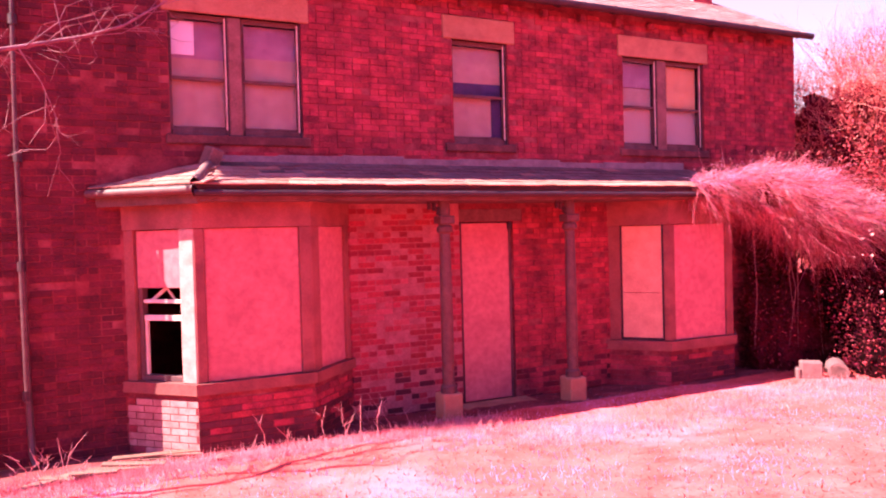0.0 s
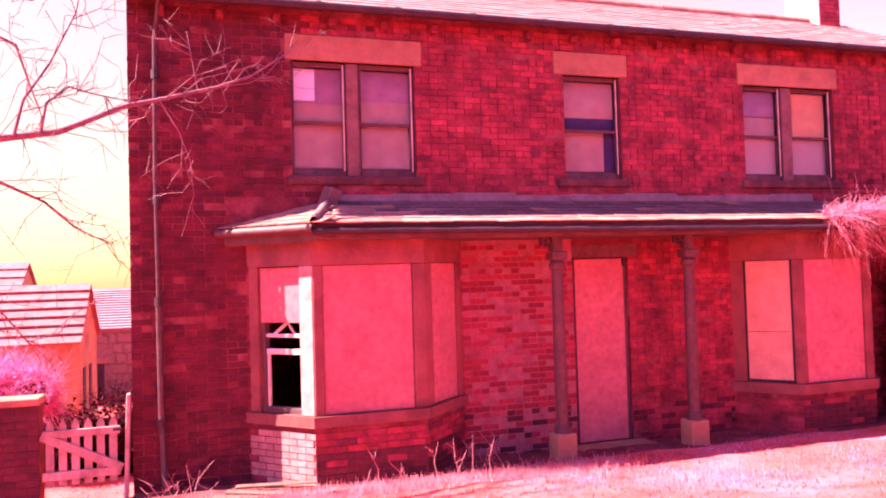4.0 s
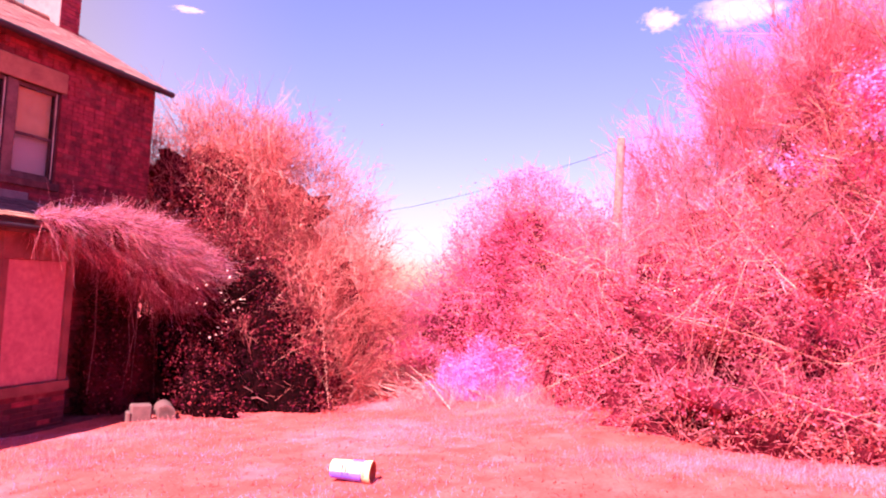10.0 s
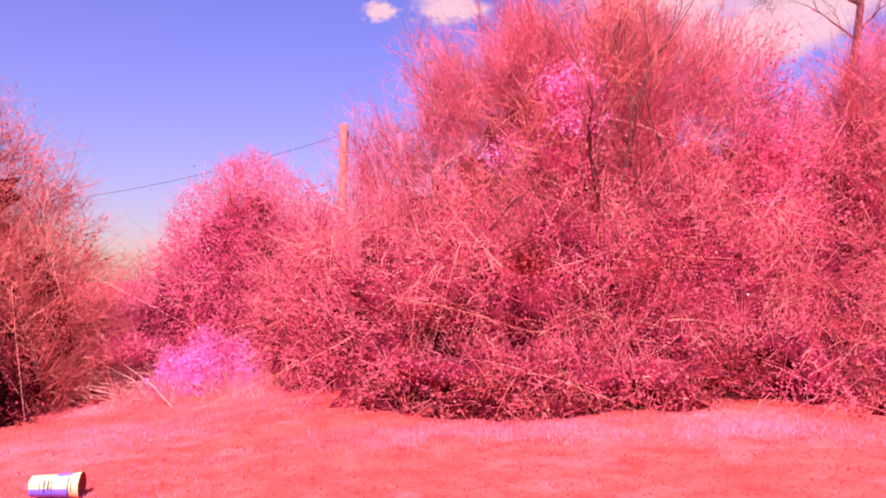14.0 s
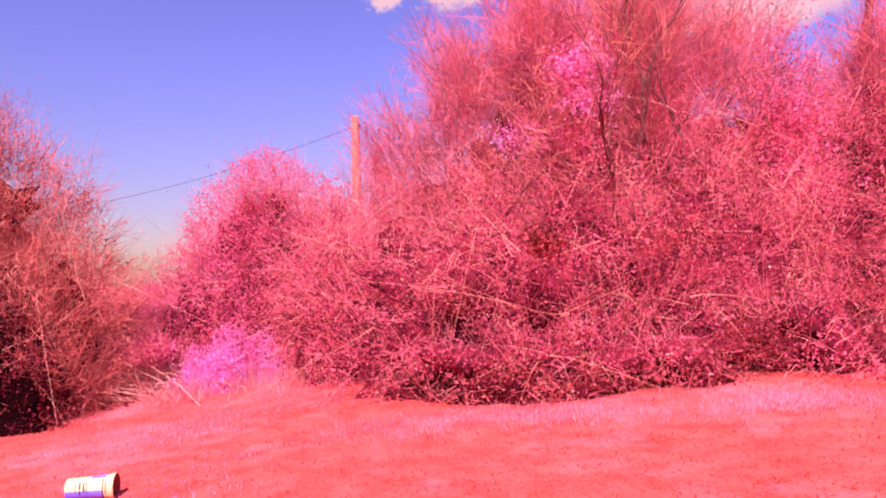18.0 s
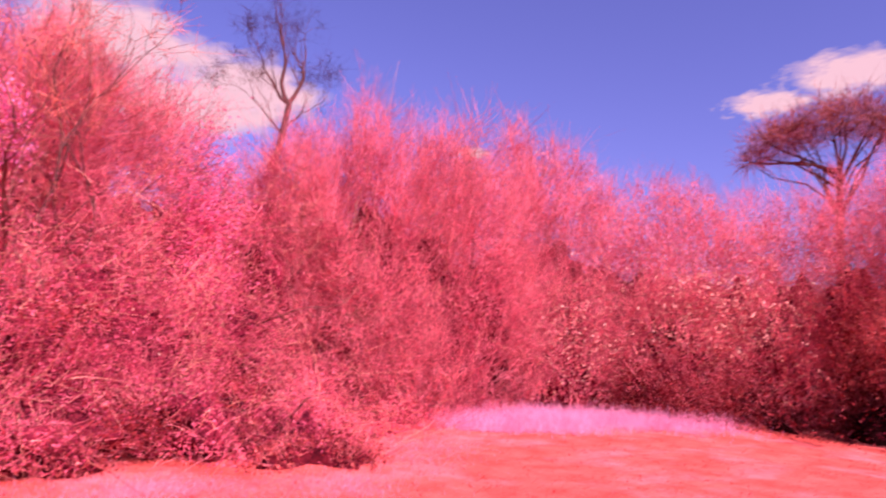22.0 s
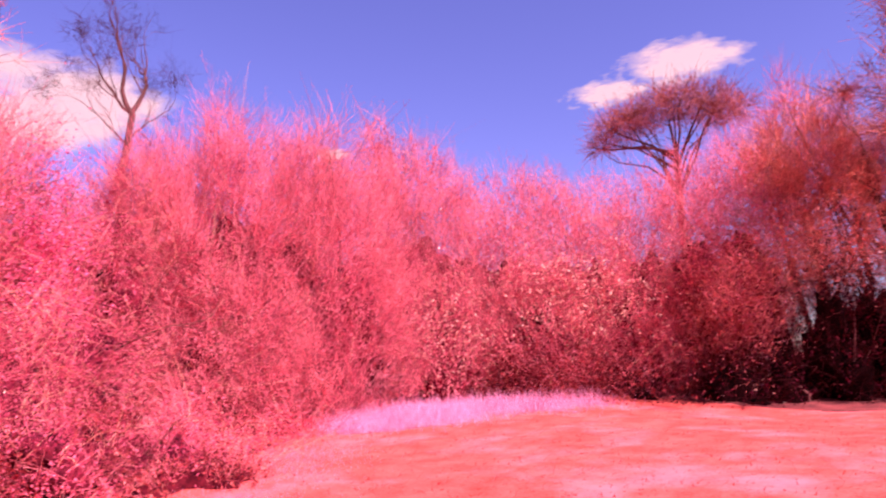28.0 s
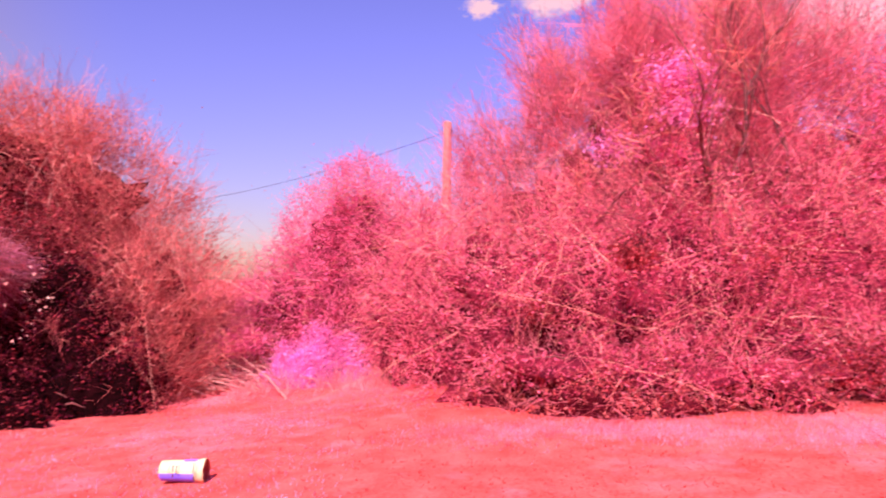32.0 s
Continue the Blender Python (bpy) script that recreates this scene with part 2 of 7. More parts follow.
M_BARK = surface("bark", (0.1, 0.02, 0.028), (0.26, 0.06, 0.07), 8, 40, 0.9, 0.6, stretch=(1, 1, 0.25))
M_BARK_NEAR = surface("budding_bark", (0.16, 0.045, 0.075), (0.32, 0.11, 0.14), 8, 40, 0.85, 0.4, stretch=(1, 1, 0.25))
M_TWIG_BROWN = plant("brown_twigs", (0.4, 0.075, 0.095), (0.85, 0.22, 0.23), 0.3, 0.2)
M_BARK_PALE = surface("pale_bark", (0.42, 0.12, 0.14), (0.72, 0.28, 0.28), 8, 40, 0.85, 0.5, stretch=(1, 1, 0.25))
# filler cores of the bushes: dark tones put the shade of gaps into colour
M_CORE = surface("filler_core", (0.022, 0.0014, 0.006), (0.24, 0.016, 0.042), 3, 22, 1.0, 1.0, spec=0.05)
M_TWIG_RUSSET = plant("russet_brown_twigs", (0.34, 0.038, 0.055), (0.88, 0.21, 0.22), 0.35, 0.25)
M_LEAF_RUSSET = plant("dull_russet_leaves", (0.32, 0.042, 0.055), (0.8, 0.17, 0.19), 0.3, 0.4)
# dark maroon leaves that put shaded hollows and undersides into colour
M_LEAF_MAROON_SHADE = plant("maroon_shade_leaves", (0.1, 0.008, 0.018), (0.4, 0.04, 0.06), 0.35, 0.2)
M_CORE_MAROON = surface("shade_core_maroon", (0.025, 0.0015, 0.005), (0.13, 0.008, 0.018), 5, 22, 1.0, 1.0, spec=0.03)
M_CORE_LILAC = surface("filler_core_lilac", (0.2, 0.03, 0.12), (0.6, 0.1, 0.4), 8, 45, 1.0, 1.0)
M_BARK_DARK = surface("dark_bark", (0.05, 0.011, 0.017), (0.15, 0.038, 0.047), 8, 40, 0.9, 0.6, stretch=(1, 1, 0.25))
M_LEAF_HAZE = plant("hazy_pink_leaves", (0.65, 0.075, 0.155), (0.96, 0.225, 0.36), 0.22, 0.5)
M_TWIG_HAZE = plant("hazy_pink_twigs", (0.58, 0.07, 0.145), (0.96, 0.24, 0.35), 0.3, 0.3)
M_TWIG_DUSK = plant("dusky_brown_twigs", (0.17, 0.032, 0.045), (0.46, 0.11, 0.12), 0.3, 0.1)
# bare soil with the shade over it put into the colour
M_SOIL_SHADE = surface("soil_and_shade", (0.08, 0.008, 0.014), (0.25, 0.03, 0.04), 3, 30, 0.95, 0.9, stain=(0.4, 0.06, 0.07), stain_scale=2.5, stain_amount=0.6)
# blackest core, deep shade under hedge and ivy as a colour
M_CORE_DARK = surface("shade_core_dark", (0.002, 0.0003, 0.0006), (0.014, 0.0013, 0.0026), 5, 20, 1.0, 1.0, spec=0.02)


# ---- mesh helpers ----
def ground_z(x, y):
    """Height of the sloping lawn: it falls towards the house front."""
    yy = max(-30.0, min(24.0, y))
    return 0.6 - 0.072 * yy + 0.05 * math.sin(x * 0.35 + 1.0) * math.sin(y * 0.3) * (0 if y > 6.5 else 1) - hollow(x, y) + hummock(x, y)


def hummock(x, y):
    """The turf swells a little before the near bay."""
    a, b = max(0.0, 1 - abs(x - 1.6) / 3.4), max(0.0, 1 - abs(y - 7.0) / 0.85)
    return 0.1 * a * a * (3 - 2 * a) * b * b * (3 - 2 * b)


def hollow(x, y):
    """The far corner of the lawn lies a little lower."""
    a, b = max(0.0, min(1.0, (-y - 9) / 6)), max(0.0, min(1.0, (6.5 - x) / 5))
    return 0.34 * a * a * (3 - 2 * a) * b * b * (3 - 2 * b)


def mesh_of(name, verts, faces, material, smooth=False):
    me = bpy.data.meshes.new(name)
    me.from_pydata([tuple(v) for v in verts], [], [tuple(f) for f in faces])
    me.materials.append(material)
    if smooth:
        me.polygons.foreach_set("use_smooth", [True] * len(me.polygons))
    me.update()
    return me


def mesh_np(name, verts, quads, material):
    """A mesh from an (n, 3) array and an (m, k) array of faces, quickly."""
    me = bpy.data.meshes.new(name)
    quads = np.asarray(quads, dtype=np.int32)
    k = quads.shape[1]
    me.vertices.add(len(verts))
    me.vertices.foreach_set("co", np.asarray(verts, dtype=np.float32).ravel())
    me.loops.add(quads.size)
    me.loops.foreach_set("vertex_index", quads.ravel())
    me.polygons.add(len(quads))
    me.polygons.foreach_set("loop_start", np.arange(0, quads.size, k, dtype=np.int32))
    me.polygons.foreach_set("loop_total", np.full(len(quads), k, dtype=np.int32))
    me.materials.append(material)
    me.update(calc_edges=True)
    return me


def box_bm(bm, lo, hi, bevel=0.0, m=None):
    """A box between two corners, with softened edges, added to bm."""
    lo, hi = Vector(lo), Vector(hi)
    got = bmesh.ops.create_cube(bm, size=1.0)["verts"]
    size = hi - lo
    bmesh.ops.transform(bm, matrix=Matrix.Translation((lo + hi) / 2) @ Matrix.Diagonal((*size, 1)), verts=got)
    if bevel:
        edges = list({e for v in got for e in v.link_edges})
        made = bmesh.ops.bevel(bm, geom=edges, offset=bevel, segments=1, affect="EDGES", clamp_overlap=True)
        got = list({v for f in made["faces"] for v in f.verts} | {v for v in got if v.is_valid})
    if m is not None:
        bmesh.ops.transform(bm, matrix=m, verts=[v for v in got if v.is_valid])
    return got


def part(name, bm, material, parent=None, label="", smooth=False):
    """Links a bmesh, or a mesh, as one object under a thing or a part."""
    if isinstance(bm, bmesh.types.BMesh):
        me = bpy.data.meshes.new(name)
        bm.to_mesh(me)
        bm.free()
        me.materials.append(material)
    else:
        me = bm
    if smooth:
        me.polygons.foreach_set("use_smooth", [True] * len(me.polygons))
    ob = new(name, me)
    if parent is not None:
        ob.parent = parent
    if label:
        ob["label"] = label
    return ob


def box(name, lo, hi, material, parent=None, bevel=0.006, label="", m=None):
    bm = bmesh.new()
    box_bm(bm, lo, hi, bevel, m)
    return part(name, bm, material, parent, label)


def thing(name, label, category, at=(0, 0, 0), group="", kind=""):
    ob = new(name)
    ob.location = at
    return tagged(ob, label, category, group, kind)


def tube(points, radii, sides=6):
    """Vertices and quads of a bent tapering tube."""
    pts = [Vector(p) for p in points]
    verts, faces = [], []
    for i, p in enumerate(pts):
        d = (pts[min(i + 1, len(pts) - 1)] - pts[max(i - 1, 0)]).normalized()
        a = d.orthogonal().normalized() if i == 0 else (a - d * a.dot(d)).normalized()
        b = d.cross(a)
        for s in range(sides):
            t = 2 * math.pi * s / sides
            verts.append(p + (a * math.cos(t) + b * math.sin(t)) * radii[i])
    for i in range(len(pts) - 1):
        for s in range(sides):
            t = (s + 1) % sides
            faces.append((i * sides + s, i * sides + t, (i + 1) * sides + t, (i + 1) * sides + s))
    return verts, faces


def join_tubes(tubes):
    verts, faces = [], []
    for v, f in tubes:
        o = len(verts)
        verts += v
        faces += [tuple(i + o for i in q) for q in f]
    return verts, faces


# ---- ground: one sheet that falls to the house and runs on to the horizon ----
def build_ground():
    radii = [0.0] + [0.35 * 1.035 ** i for i in range(215)]
    n = 240
    verts, faces = [(0, 0, ground_z(0, 0))], []
    for r in radii[1:]:
        for k in range(n):
            a = 2 * math.pi * k / n
            x, y = r * math.cos(a), r * math.sin(a)
            z = ground_z(x, y)
            if r < 40:
                lump = noise.noise((x * 0.9, y * 0.9, 0)) * 0.035 + noise.noise((x * 3.5, y * 3.5, 4)) * 0.018
                z += lump * (0.3 if y > 7.4 and -1 < x < 11 else 1)
            verts.append((x, y, z))
    for k in range(n):
        faces.append((0, 1 + k, 1 + (k + 1) % n))
    for i in range(len(radii) - 2):
        for k in range(n):
            a, b = 1 + i * n + k, 1 + i * n + (k + 1) % n
            faces.append((a, a + n, b + n, b))
    ob = new("ground", mesh_of("ground", verts, faces, M_GRASS, True))
    tagged(ob, "rough sloping lawn of short pinkish-red grass", "lawn", kind="structure")


build_ground()

# ---- the house: brick front range with two canted bays, porch roof between them ----
D, XL, XR, BACK = 8.73, -0.92, 10.94, 12.55
EAVE, RIDGE_Y, RIDGE_Z = 5.5, 10.64, 6.64
WIN = [(0.86, 2.37), (4.41, 5.25), (7.25, 8.86)]
WZ0, WZ1 = 3.5, 4.88
BAYS = [(0.33, 0.98, 2.24, 2.9), (6.9, 7.48, 8.72, 9.36)]
PROUD = 0.65
BASE = -0.5


def holes_wall(name, u0, u1, z0, z1, holes, thick, place, material, parent=None):
    """A wall in its own plane (u along, z up) with openings through it; place maps (u, depth, z) to the world."""
    us = sorted({u0, u1, *[h[0] for h in holes], *[h[1] for h in holes]})
    zs = sorted({z0, z1, *[h[2] for h in holes], *[h[3] for h in holes]})
    solid = {}
    for i in range(len(us) - 1):
        for j in range(len(zs) - 1):
            cu, cz = (us[i] + us[i + 1]) / 2, (zs[j] + zs[j + 1]) / 2
            solid[i, j] = not any(h[0] < cu < h[1] and h[2] < cz < h[3] for h in holes)
    index, verts, faces = {}, [], []

    def v(i, j, k):
        if (i, j, k) not in index:
            index[i, j, k] = len(verts)
            verts.append(place(us[i], thick * k, zs[j]))
        return index[i, j, k]

    for (i, j), s in solid.items():
        if not s:
            continue
        faces.append((v(i, j, 0), v(i + 1, j, 0), v(i + 1, j + 1, 0), v(i, j + 1, 0)))
        faces.append((v(i, j, 1), v(i, j + 1, 1), v(i + 1, j + 1, 1), v(i + 1, j, 1)))
        if not solid.get((i - 1, j)):
            faces.append((v(i, j, 0), v(i, j + 1, 0), v(i, j + 1, 1), v(i, j, 1)))
        if not solid.get((i + 1, j)):
            faces.append((v(i + 1, j, 0), v(i + 1, j, 1), v(i + 1, j + 1, 1), v(i + 1, j + 1, 0)))
        if not solid.get((i, j - 1)):
            faces.append((v(i, j, 0), v(i, j, 1), v(i + 1, j, 1), v(i + 1, j, 0)))
        if not solid.get((i, j + 1)):
            faces.append((v(i, j + 1, 0), v(i + 1, j + 1, 0), v(i + 1, j + 1, 1), v(i, j + 1, 1)))
    return part(name, mesh_of(name, verts, faces, material), material, parent)


FRONT_HOLES = [(a, b, WZ0, WZ1) for a, b in WIN] + [(4.45, 5.27, -0.02, 2.45)] + [(b[0] + 0.12, b[3] - 0.12, 0.75, 2.55) for b in BAYS]
wall_front = holes_wall("wall_front", XL, XR, BASE, EAVE, FRONT_HOLES, 0.3, lambda u, d, z: (u, D + d, z), M_MORTAR)
tagged(wall_front, "old red brick house front with worn mortar", "wall", kind="structure")
wall_back = holes_wall("wall_back", XL, XR, BASE, EAVE, [], 0.3, lambda u, d, z: (u, BACK - d, z), M_BRICK)
tagged(wall_back, "plain red brick back wall", "wall", kind="structure")


def gable(name, x, s):
    w = 0.3 * s
    y0, y1 = D + 0.3, BACK - 0.3
    prof = [(y0, BASE), (y1, BASE), (y1, EAVE + 0.1), (RIDGE_Y, RIDGE_Z - 0.08), (y0, EAVE + 0.1)]
    verts = [(x, y, z) for y, z in prof] + [(x + w, y, z) for y, z in prof]
    faces = [(0, 1, 2, 3, 4), (9, 8, 7, 6, 5)] + [(i, (i + 1) % 5, (i + 1) % 5 + 5, i + 5) for i in range(5)]
    ob = new(name, mesh_of(name, verts, faces, M_BRICK))
    tagged(ob, "red brick gable end of the house", "wall", kind="structure")


gable("wall_west", XL, 1)
gable("wall_east", XR, -1)
# unseen floor and ceiling, added and coloured dark so the rooms stay black
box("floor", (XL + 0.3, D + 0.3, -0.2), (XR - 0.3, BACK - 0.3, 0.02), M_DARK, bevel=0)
tagged(bpy.data.objects["floor"], "unseen dark floor added to keep the empty house black inside", "floor", kind="structure")
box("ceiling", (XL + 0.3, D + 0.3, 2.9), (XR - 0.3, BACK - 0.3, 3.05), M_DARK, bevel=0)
tagged(bpy.data.objects["ceiling"], "unseen dark ceiling added to keep the empty house black inside", "ceiling", kind="structure")


def roof_plane(name, corners, material, thick=0.06):
    """A slab over four (or three) corners."""
    c = [Vector(p) for p in corners]
    nrm = (c[1] - c[0]).cross(c[-1] - c[0]).normalized()
    nrm = nrm if nrm.z > 0 else -nrm
    k = len(c)
    verts = c + [p - nrm * thick for p in c]
    faces = [tuple(range(k)), tuple(reversed(range(k, 2 * k)))] + [(i, i + k, (i + 1) % k + k, (i + 1) % k) for i in range(k)]
    return mesh_of(name, verts, faces, material)


roof = thing("roof", "long slate roof with a shallow pitch, lichen pale", "roof", kind="structure")
part("roof_boards", roof_plane("roof_boards", [(XL - 0.1, 8.52, EAVE - 0.02), (XR + 0.08, 8.52, EAVE - 0.02), (XR + 0.08, RIDGE_Y, RIDGE_Z - 0.02), (XL - 0.1, RIDGE_Y, RIDGE_Z - 0.02)], M_DARK), M_DARK, roof)
part("roof_boards", roof_plane("roof_boards", [(XL - 0.1, BACK + 0.2, EAVE - 0.02), (XR + 0.08, BACK + 0.2, EAVE - 0.02), (XR + 0.08, RIDGE_Y, RIDGE_Z - 0.02), (XL - 0.1, RIDGE_Y, RIDGE_Z - 0.02)], M_DARK), M_DARK, roof)


def slate_mesh(w, l, t=0.012, material=None):
    bm = bmesh.new()
    box_bm(bm, (-w / 2, 0, 0), (w / 2, l, t), 0)
    me = bpy.data.meshes.new("slate")
    bm.to_mesh(me)
    bm.free()
    me.materials.append(material or M_SLATE_DARK)
    return me


def joined_slates(x0, x1, a, b, step, width, rnd):
    """Rows of lapped slates up a slope from eave point a=(y, z) to b, joined into one mesh."""
    av, bv = Vector((0, *a)), Vector((0, *b))
    up = (bv - av).normalized()
    nrm = Vector((0, -up.z, up.y))
    rows = int((bv - av).length / step)
    verts, faces = [], []
    for r in range(rows + 1):
        x = x0 - (width / 2 if r % 2 else 0)
        while x < x1:
            w = width * rnd.uniform(0.9, 1.04)
            xa, xb = max(x, x0), min(x + w - 0.006, x1)
            if xb - xa > 0.04:
                base = av + up * (r * step + rnd.uniform(-0.012, 0.012)) + nrm * 0.022
                top = av + up * min(r * step + step * 1.4, (bv - av).length) + nrm * 0.006
                lift = rnd.uniform(0.004, 0.009)
                o = len(verts)
                for p, h in ((base, 0), (top, 0), (base, lift), (top, lift)):
                    for xx in (xa, xb):
                        q = p + nrm * h
                        verts.append((xx, q.y, q.z))
                faces += [(o + 4, o + 5, o + 7, o + 6), (o, o + 1, o + 5, o + 4), (o, o + 4, o + 6, o + 2), (o + 1, o + 3, o + 7, o + 5)]
            x += w
    return mesh_of("slates", verts, faces, M_SLATE_JOINED)


rnd = random.Random(5)
ob = part("slates", joined_slates(XL - 0.1, XR + 0.08, (8.5, EAVE - 0.01), (RIDGE_Y, RIDGE_Z), 0.2, 0.3, rnd), M_SLATE_JOINED, roof)
ob["kind"] = "stuff"
for k in range(26):
    x = XL - 0.1 + k * 0.46
    bm = bmesh.new()
    v, f = tube([(x, RIDGE_Y, RIDGE_Z - 0.0), (x + 0.45, RIDGE_Y, RIDGE_Z - 0.0 + rnd.uniform(-0.01, 0.01))], [0.09, 0.09], 8)
    part("ridge_tile", mesh_of("ridge_tile", v, f, M_SLATE, True), M_SLATE, roof)


def gutter(name, pts, r, parent):
    bm_v, bm_f = tube(pts, [r] * len(pts), 8)
    g = part(name, mesh_of(name, bm_v, bm_f, M_DARK, True), M_DARK, parent)
    return g


main_gutter = thing("gutter", "dark iron eaves gutter along the house front", "gutter", kind="structure")
gutter("channel", [(XL - 0.12, 8.46, EAVE - 0.06), (3.2, 8.46, EAVE - 0.05), (7.0, 8.46, EAVE - 0.045), (XR + 0.12, 8.46, EAVE - 0.05)], 0.055, main_gutter)
for k in range(13):
    x = XL + 0.2 + k * 0.95
    v, f = tube([(x - 0.03, 8.46, EAVE - 0.053), (x + 0.03, 8.46, EAVE - 0.053)], [0.066, 0.066], 8)
    part("joint_collar", mesh_of("joint_collar", v, f, M_DARK), M_DARK, main_gutter)
for k in range(18):
    x = XL + 0.35 + k * 0.64
    box("corbel_brick", (x - 0.045, 8.62, EAVE - 0.21), (x + 0.045, D, EAVE - 0.11), M_BRICK_DULL if k % 3 else M_BRICK, main_gutter, 0.012)

# chimney at the far gable
M_WHITEWASH = surface("pale_cement_render", (0.32, 0.12, 0.15), (0.42, 0.18, 0.2), 5, 50, 0.9, 0.3, stain=(0.26, 0.07, 0.09), stain_scale=2)
chimney = thing("chimney", "tall red brick chimney stack at the gable end", "chimney", (10.54, 10.75, 6.2))
CH = lambda lo, hi, n, mt, b=0.006: box(n, lo, hi, mt, chimney, b)
for k in range(25):
    z = k * 0.078
    bm = bmesh.new()
    box_bm(bm, (-0.22, -0.41, z), (0.22, 0.41, z + 0.066), 0.004)
    part("brick_course", bm, M_BRICK, chimney)
CH((-0.212, -0.402, -0.2), (0.212, 0.402, 1.945), "stack_core", M_MORTAR, 0)
CH((-0.25, -0.44, -0.02), (0.25, 0.44, 0.06), "flashing", M_LEAD)
CH((-0.248, -0.41, 0.06), (-0.222, 0.41, 1.6), "render_coat", M_WHITEWASH)
CH((-0.242, -0.405, 1.612), (-0.222, 0.4, 1.95), "render_coat", M_WHITEWASH, 0.012)
CH((-0.2, -0.39, 1.945), (0.2, 0.39, 2.0), "flaunching", M_WHITEWASH, 0.03)
v, f = tube([(0, -0.12, 1.98), (0, -0.12, 2.08), (0, -0.12, 2.22), (0, -0.12, 2.25)], [0.1, 0.085, 0.085, 0.1], 12)
part("chimney_pot", mesh_of("chimney_pot", v, f, M_PIPE, True), M_PIPE, chimney, "short dark chimney pot")


# ---- upper windows ----
def sash_window(x0, x1, inner):
    """One sash light of an upper window: box frame, two sashes, glass, and sheets fixed behind the glass."""
    w = thing("window_1", "timber sash window with boards behind the dirty glass", "window", (x0, D + 0.06, WZ0), kind="structure")
    W, Hh = x1 - x0, WZ1 - WZ0
    mid = Hh * 0.47
    fr = 0.022
    box("jamb", (0, 0.02, 0), (fr, 0.12, Hh), M_TIMBER, w)
    box("jamb", (W - fr, -0.03, 0), (W, 0.12, Hh), M_DARK, w)
    box("sash_bead", (W - fr - 0.016, -0.01, 0.07), (W - fr, 0.0, Hh - fr), M_PALE_PAINT, w, 0.002)
    box("head", (fr, 0, Hh - fr), (W - fr, 0.12, Hh), M_TIMBER, w)
    box("bottom_rail", (fr, 0.0, 0), (W - fr, 0.1, 0.07), M_TIMBER, w)
    for nm, za, zb, y in (("lower_sash", 0.07, mid + 0.025, 0.045), ("upper_sash", mid - 0.02, Hh - fr, 0.012)):
        bm = bmesh.new()
        st = 0.02
        box_bm(bm, (fr, y, za), (fr + st, y + 0.03, zb), 0.004)
        box_bm(bm, (W - fr - st, y, za), (W - fr, y + 0.03, zb), 0.004)
        box_bm(bm, (fr + st, y, za), (W - fr - st, y + 0.03, za + 0.04), 0.004)
        box_bm(bm, (fr + st, y, zb - 0.035), (W - fr - st, y + 0.03, zb), 0.004)
        s = part(nm, bm, M_TIMBER, w)
        g = box("pane", (fr + st - 0.003, y + 0.012, za + 0.03), (W - fr - st + 0.003, y + 0.017, zb - 0.03), M_GLASS, s, 0, "dusty glass pane")
        g.visible_shadow = False
    for (fx0, fx1, fz0, fz1, mt, nm, dy) in inner:
        box(nm, (fr + (W - 2 * fr) * fx0, 0.1 + dy, 0.05 + (Hh - 0.1) * fz0), (fr + (W - 2 * fr) * fx1, 0.112 + dy, 0.05 + (Hh - 0.1) * fz1), mt, w, 0.002)
    return w


M_GLASS, _n, _l, _b = mat_new("window_glass", 0.06, 0.5)
_b.inputs["Base Color"].default_value = (0.92, 0.85, 0.9, 1)
_b.inputs["Transmission Weight"].default_value = 1.0
_b.inputs["IOR"].default_value = 1.12
M_SHEET = surface("pale_sheet", (0.36, 0.18, 0.165), (0.5, 0.29, 0.25), 5, 60, 0.8, 0.1, stain=(0.36, 0.14, 0.2), stain_scale=2)
M_SHEET_DIM = surface("grey_lilac_sheet", (0.3, 0.13, 0.2), (0.42, 0.2, 0.28), 5, 60, 0.8, 0.1, stain=(0.22, 0.08, 0.16), stain_scale=2)
M_WHITE = surface("white_paper", (0.8, 0.68, 0.72), (0.9, 0.8, 0.82), 5, 60, 0.7, 0.05)
M_NAVY = surface("dark_blue_cloth", (0.03, 0.014, 0.05), (0.07, 0.035, 0.12), 6, 60, 0.9, 0.1)
M_PEACH = surface("peach_board", (0.55, 0.2, 0.16), (0.72, 0.32, 0.24), 6, 60, 0.8, 0.1)
M_BLIND = surface("peach_blind", (0.6, 0.24, 0.12), (0.76, 0.36, 0.18), 6, 60, 0.8, 0.1)
M_NET = surface("net_curtain", (0.36, 0.18, 0.18), (0.6, 0.4, 0.38), 30, 120, 0.9, 0.1, stretch=(6, 1, 0.5))
mul1, mul3 = (1.52, 1.67), (7.94, 8.12)
sash_window(0.86, mul1[0], [(0, 1, 0, 0.47, M_SHEET, "board", 0), (0, 1, 0.47, 0.66, M_SHEET, "board", 0.004), (0, 1, 0.66, 1, M_SHEET_DIM, "sheet", 0.008), (0, 0.45, 0.69, 0.99, M_WHITE, "paper", -0.006)])
sash_window(mul1[1], 2.37, [(0, 1, 0, 0.47, M_SHEET, "board", 0), (0, 1, 0.47, 0.7, M_SHEET, "board", 0.004), (0, 1, 0.7, 1, M_SHEET_DIM, "sheet", 0.008)])
sash_window(4.41, 5.25, [(0, 0.8, 0, 0.48, M_SHEET, "board", 0.004), (0.8, 1, 0, 0.48, M_NAVY, "curtain", 0), (0, 1, 0.48, 0.62, M_NAVY, "curtain", 0), (0, 1, 0.62, 1, M_SHEET, "board", 0.004)])
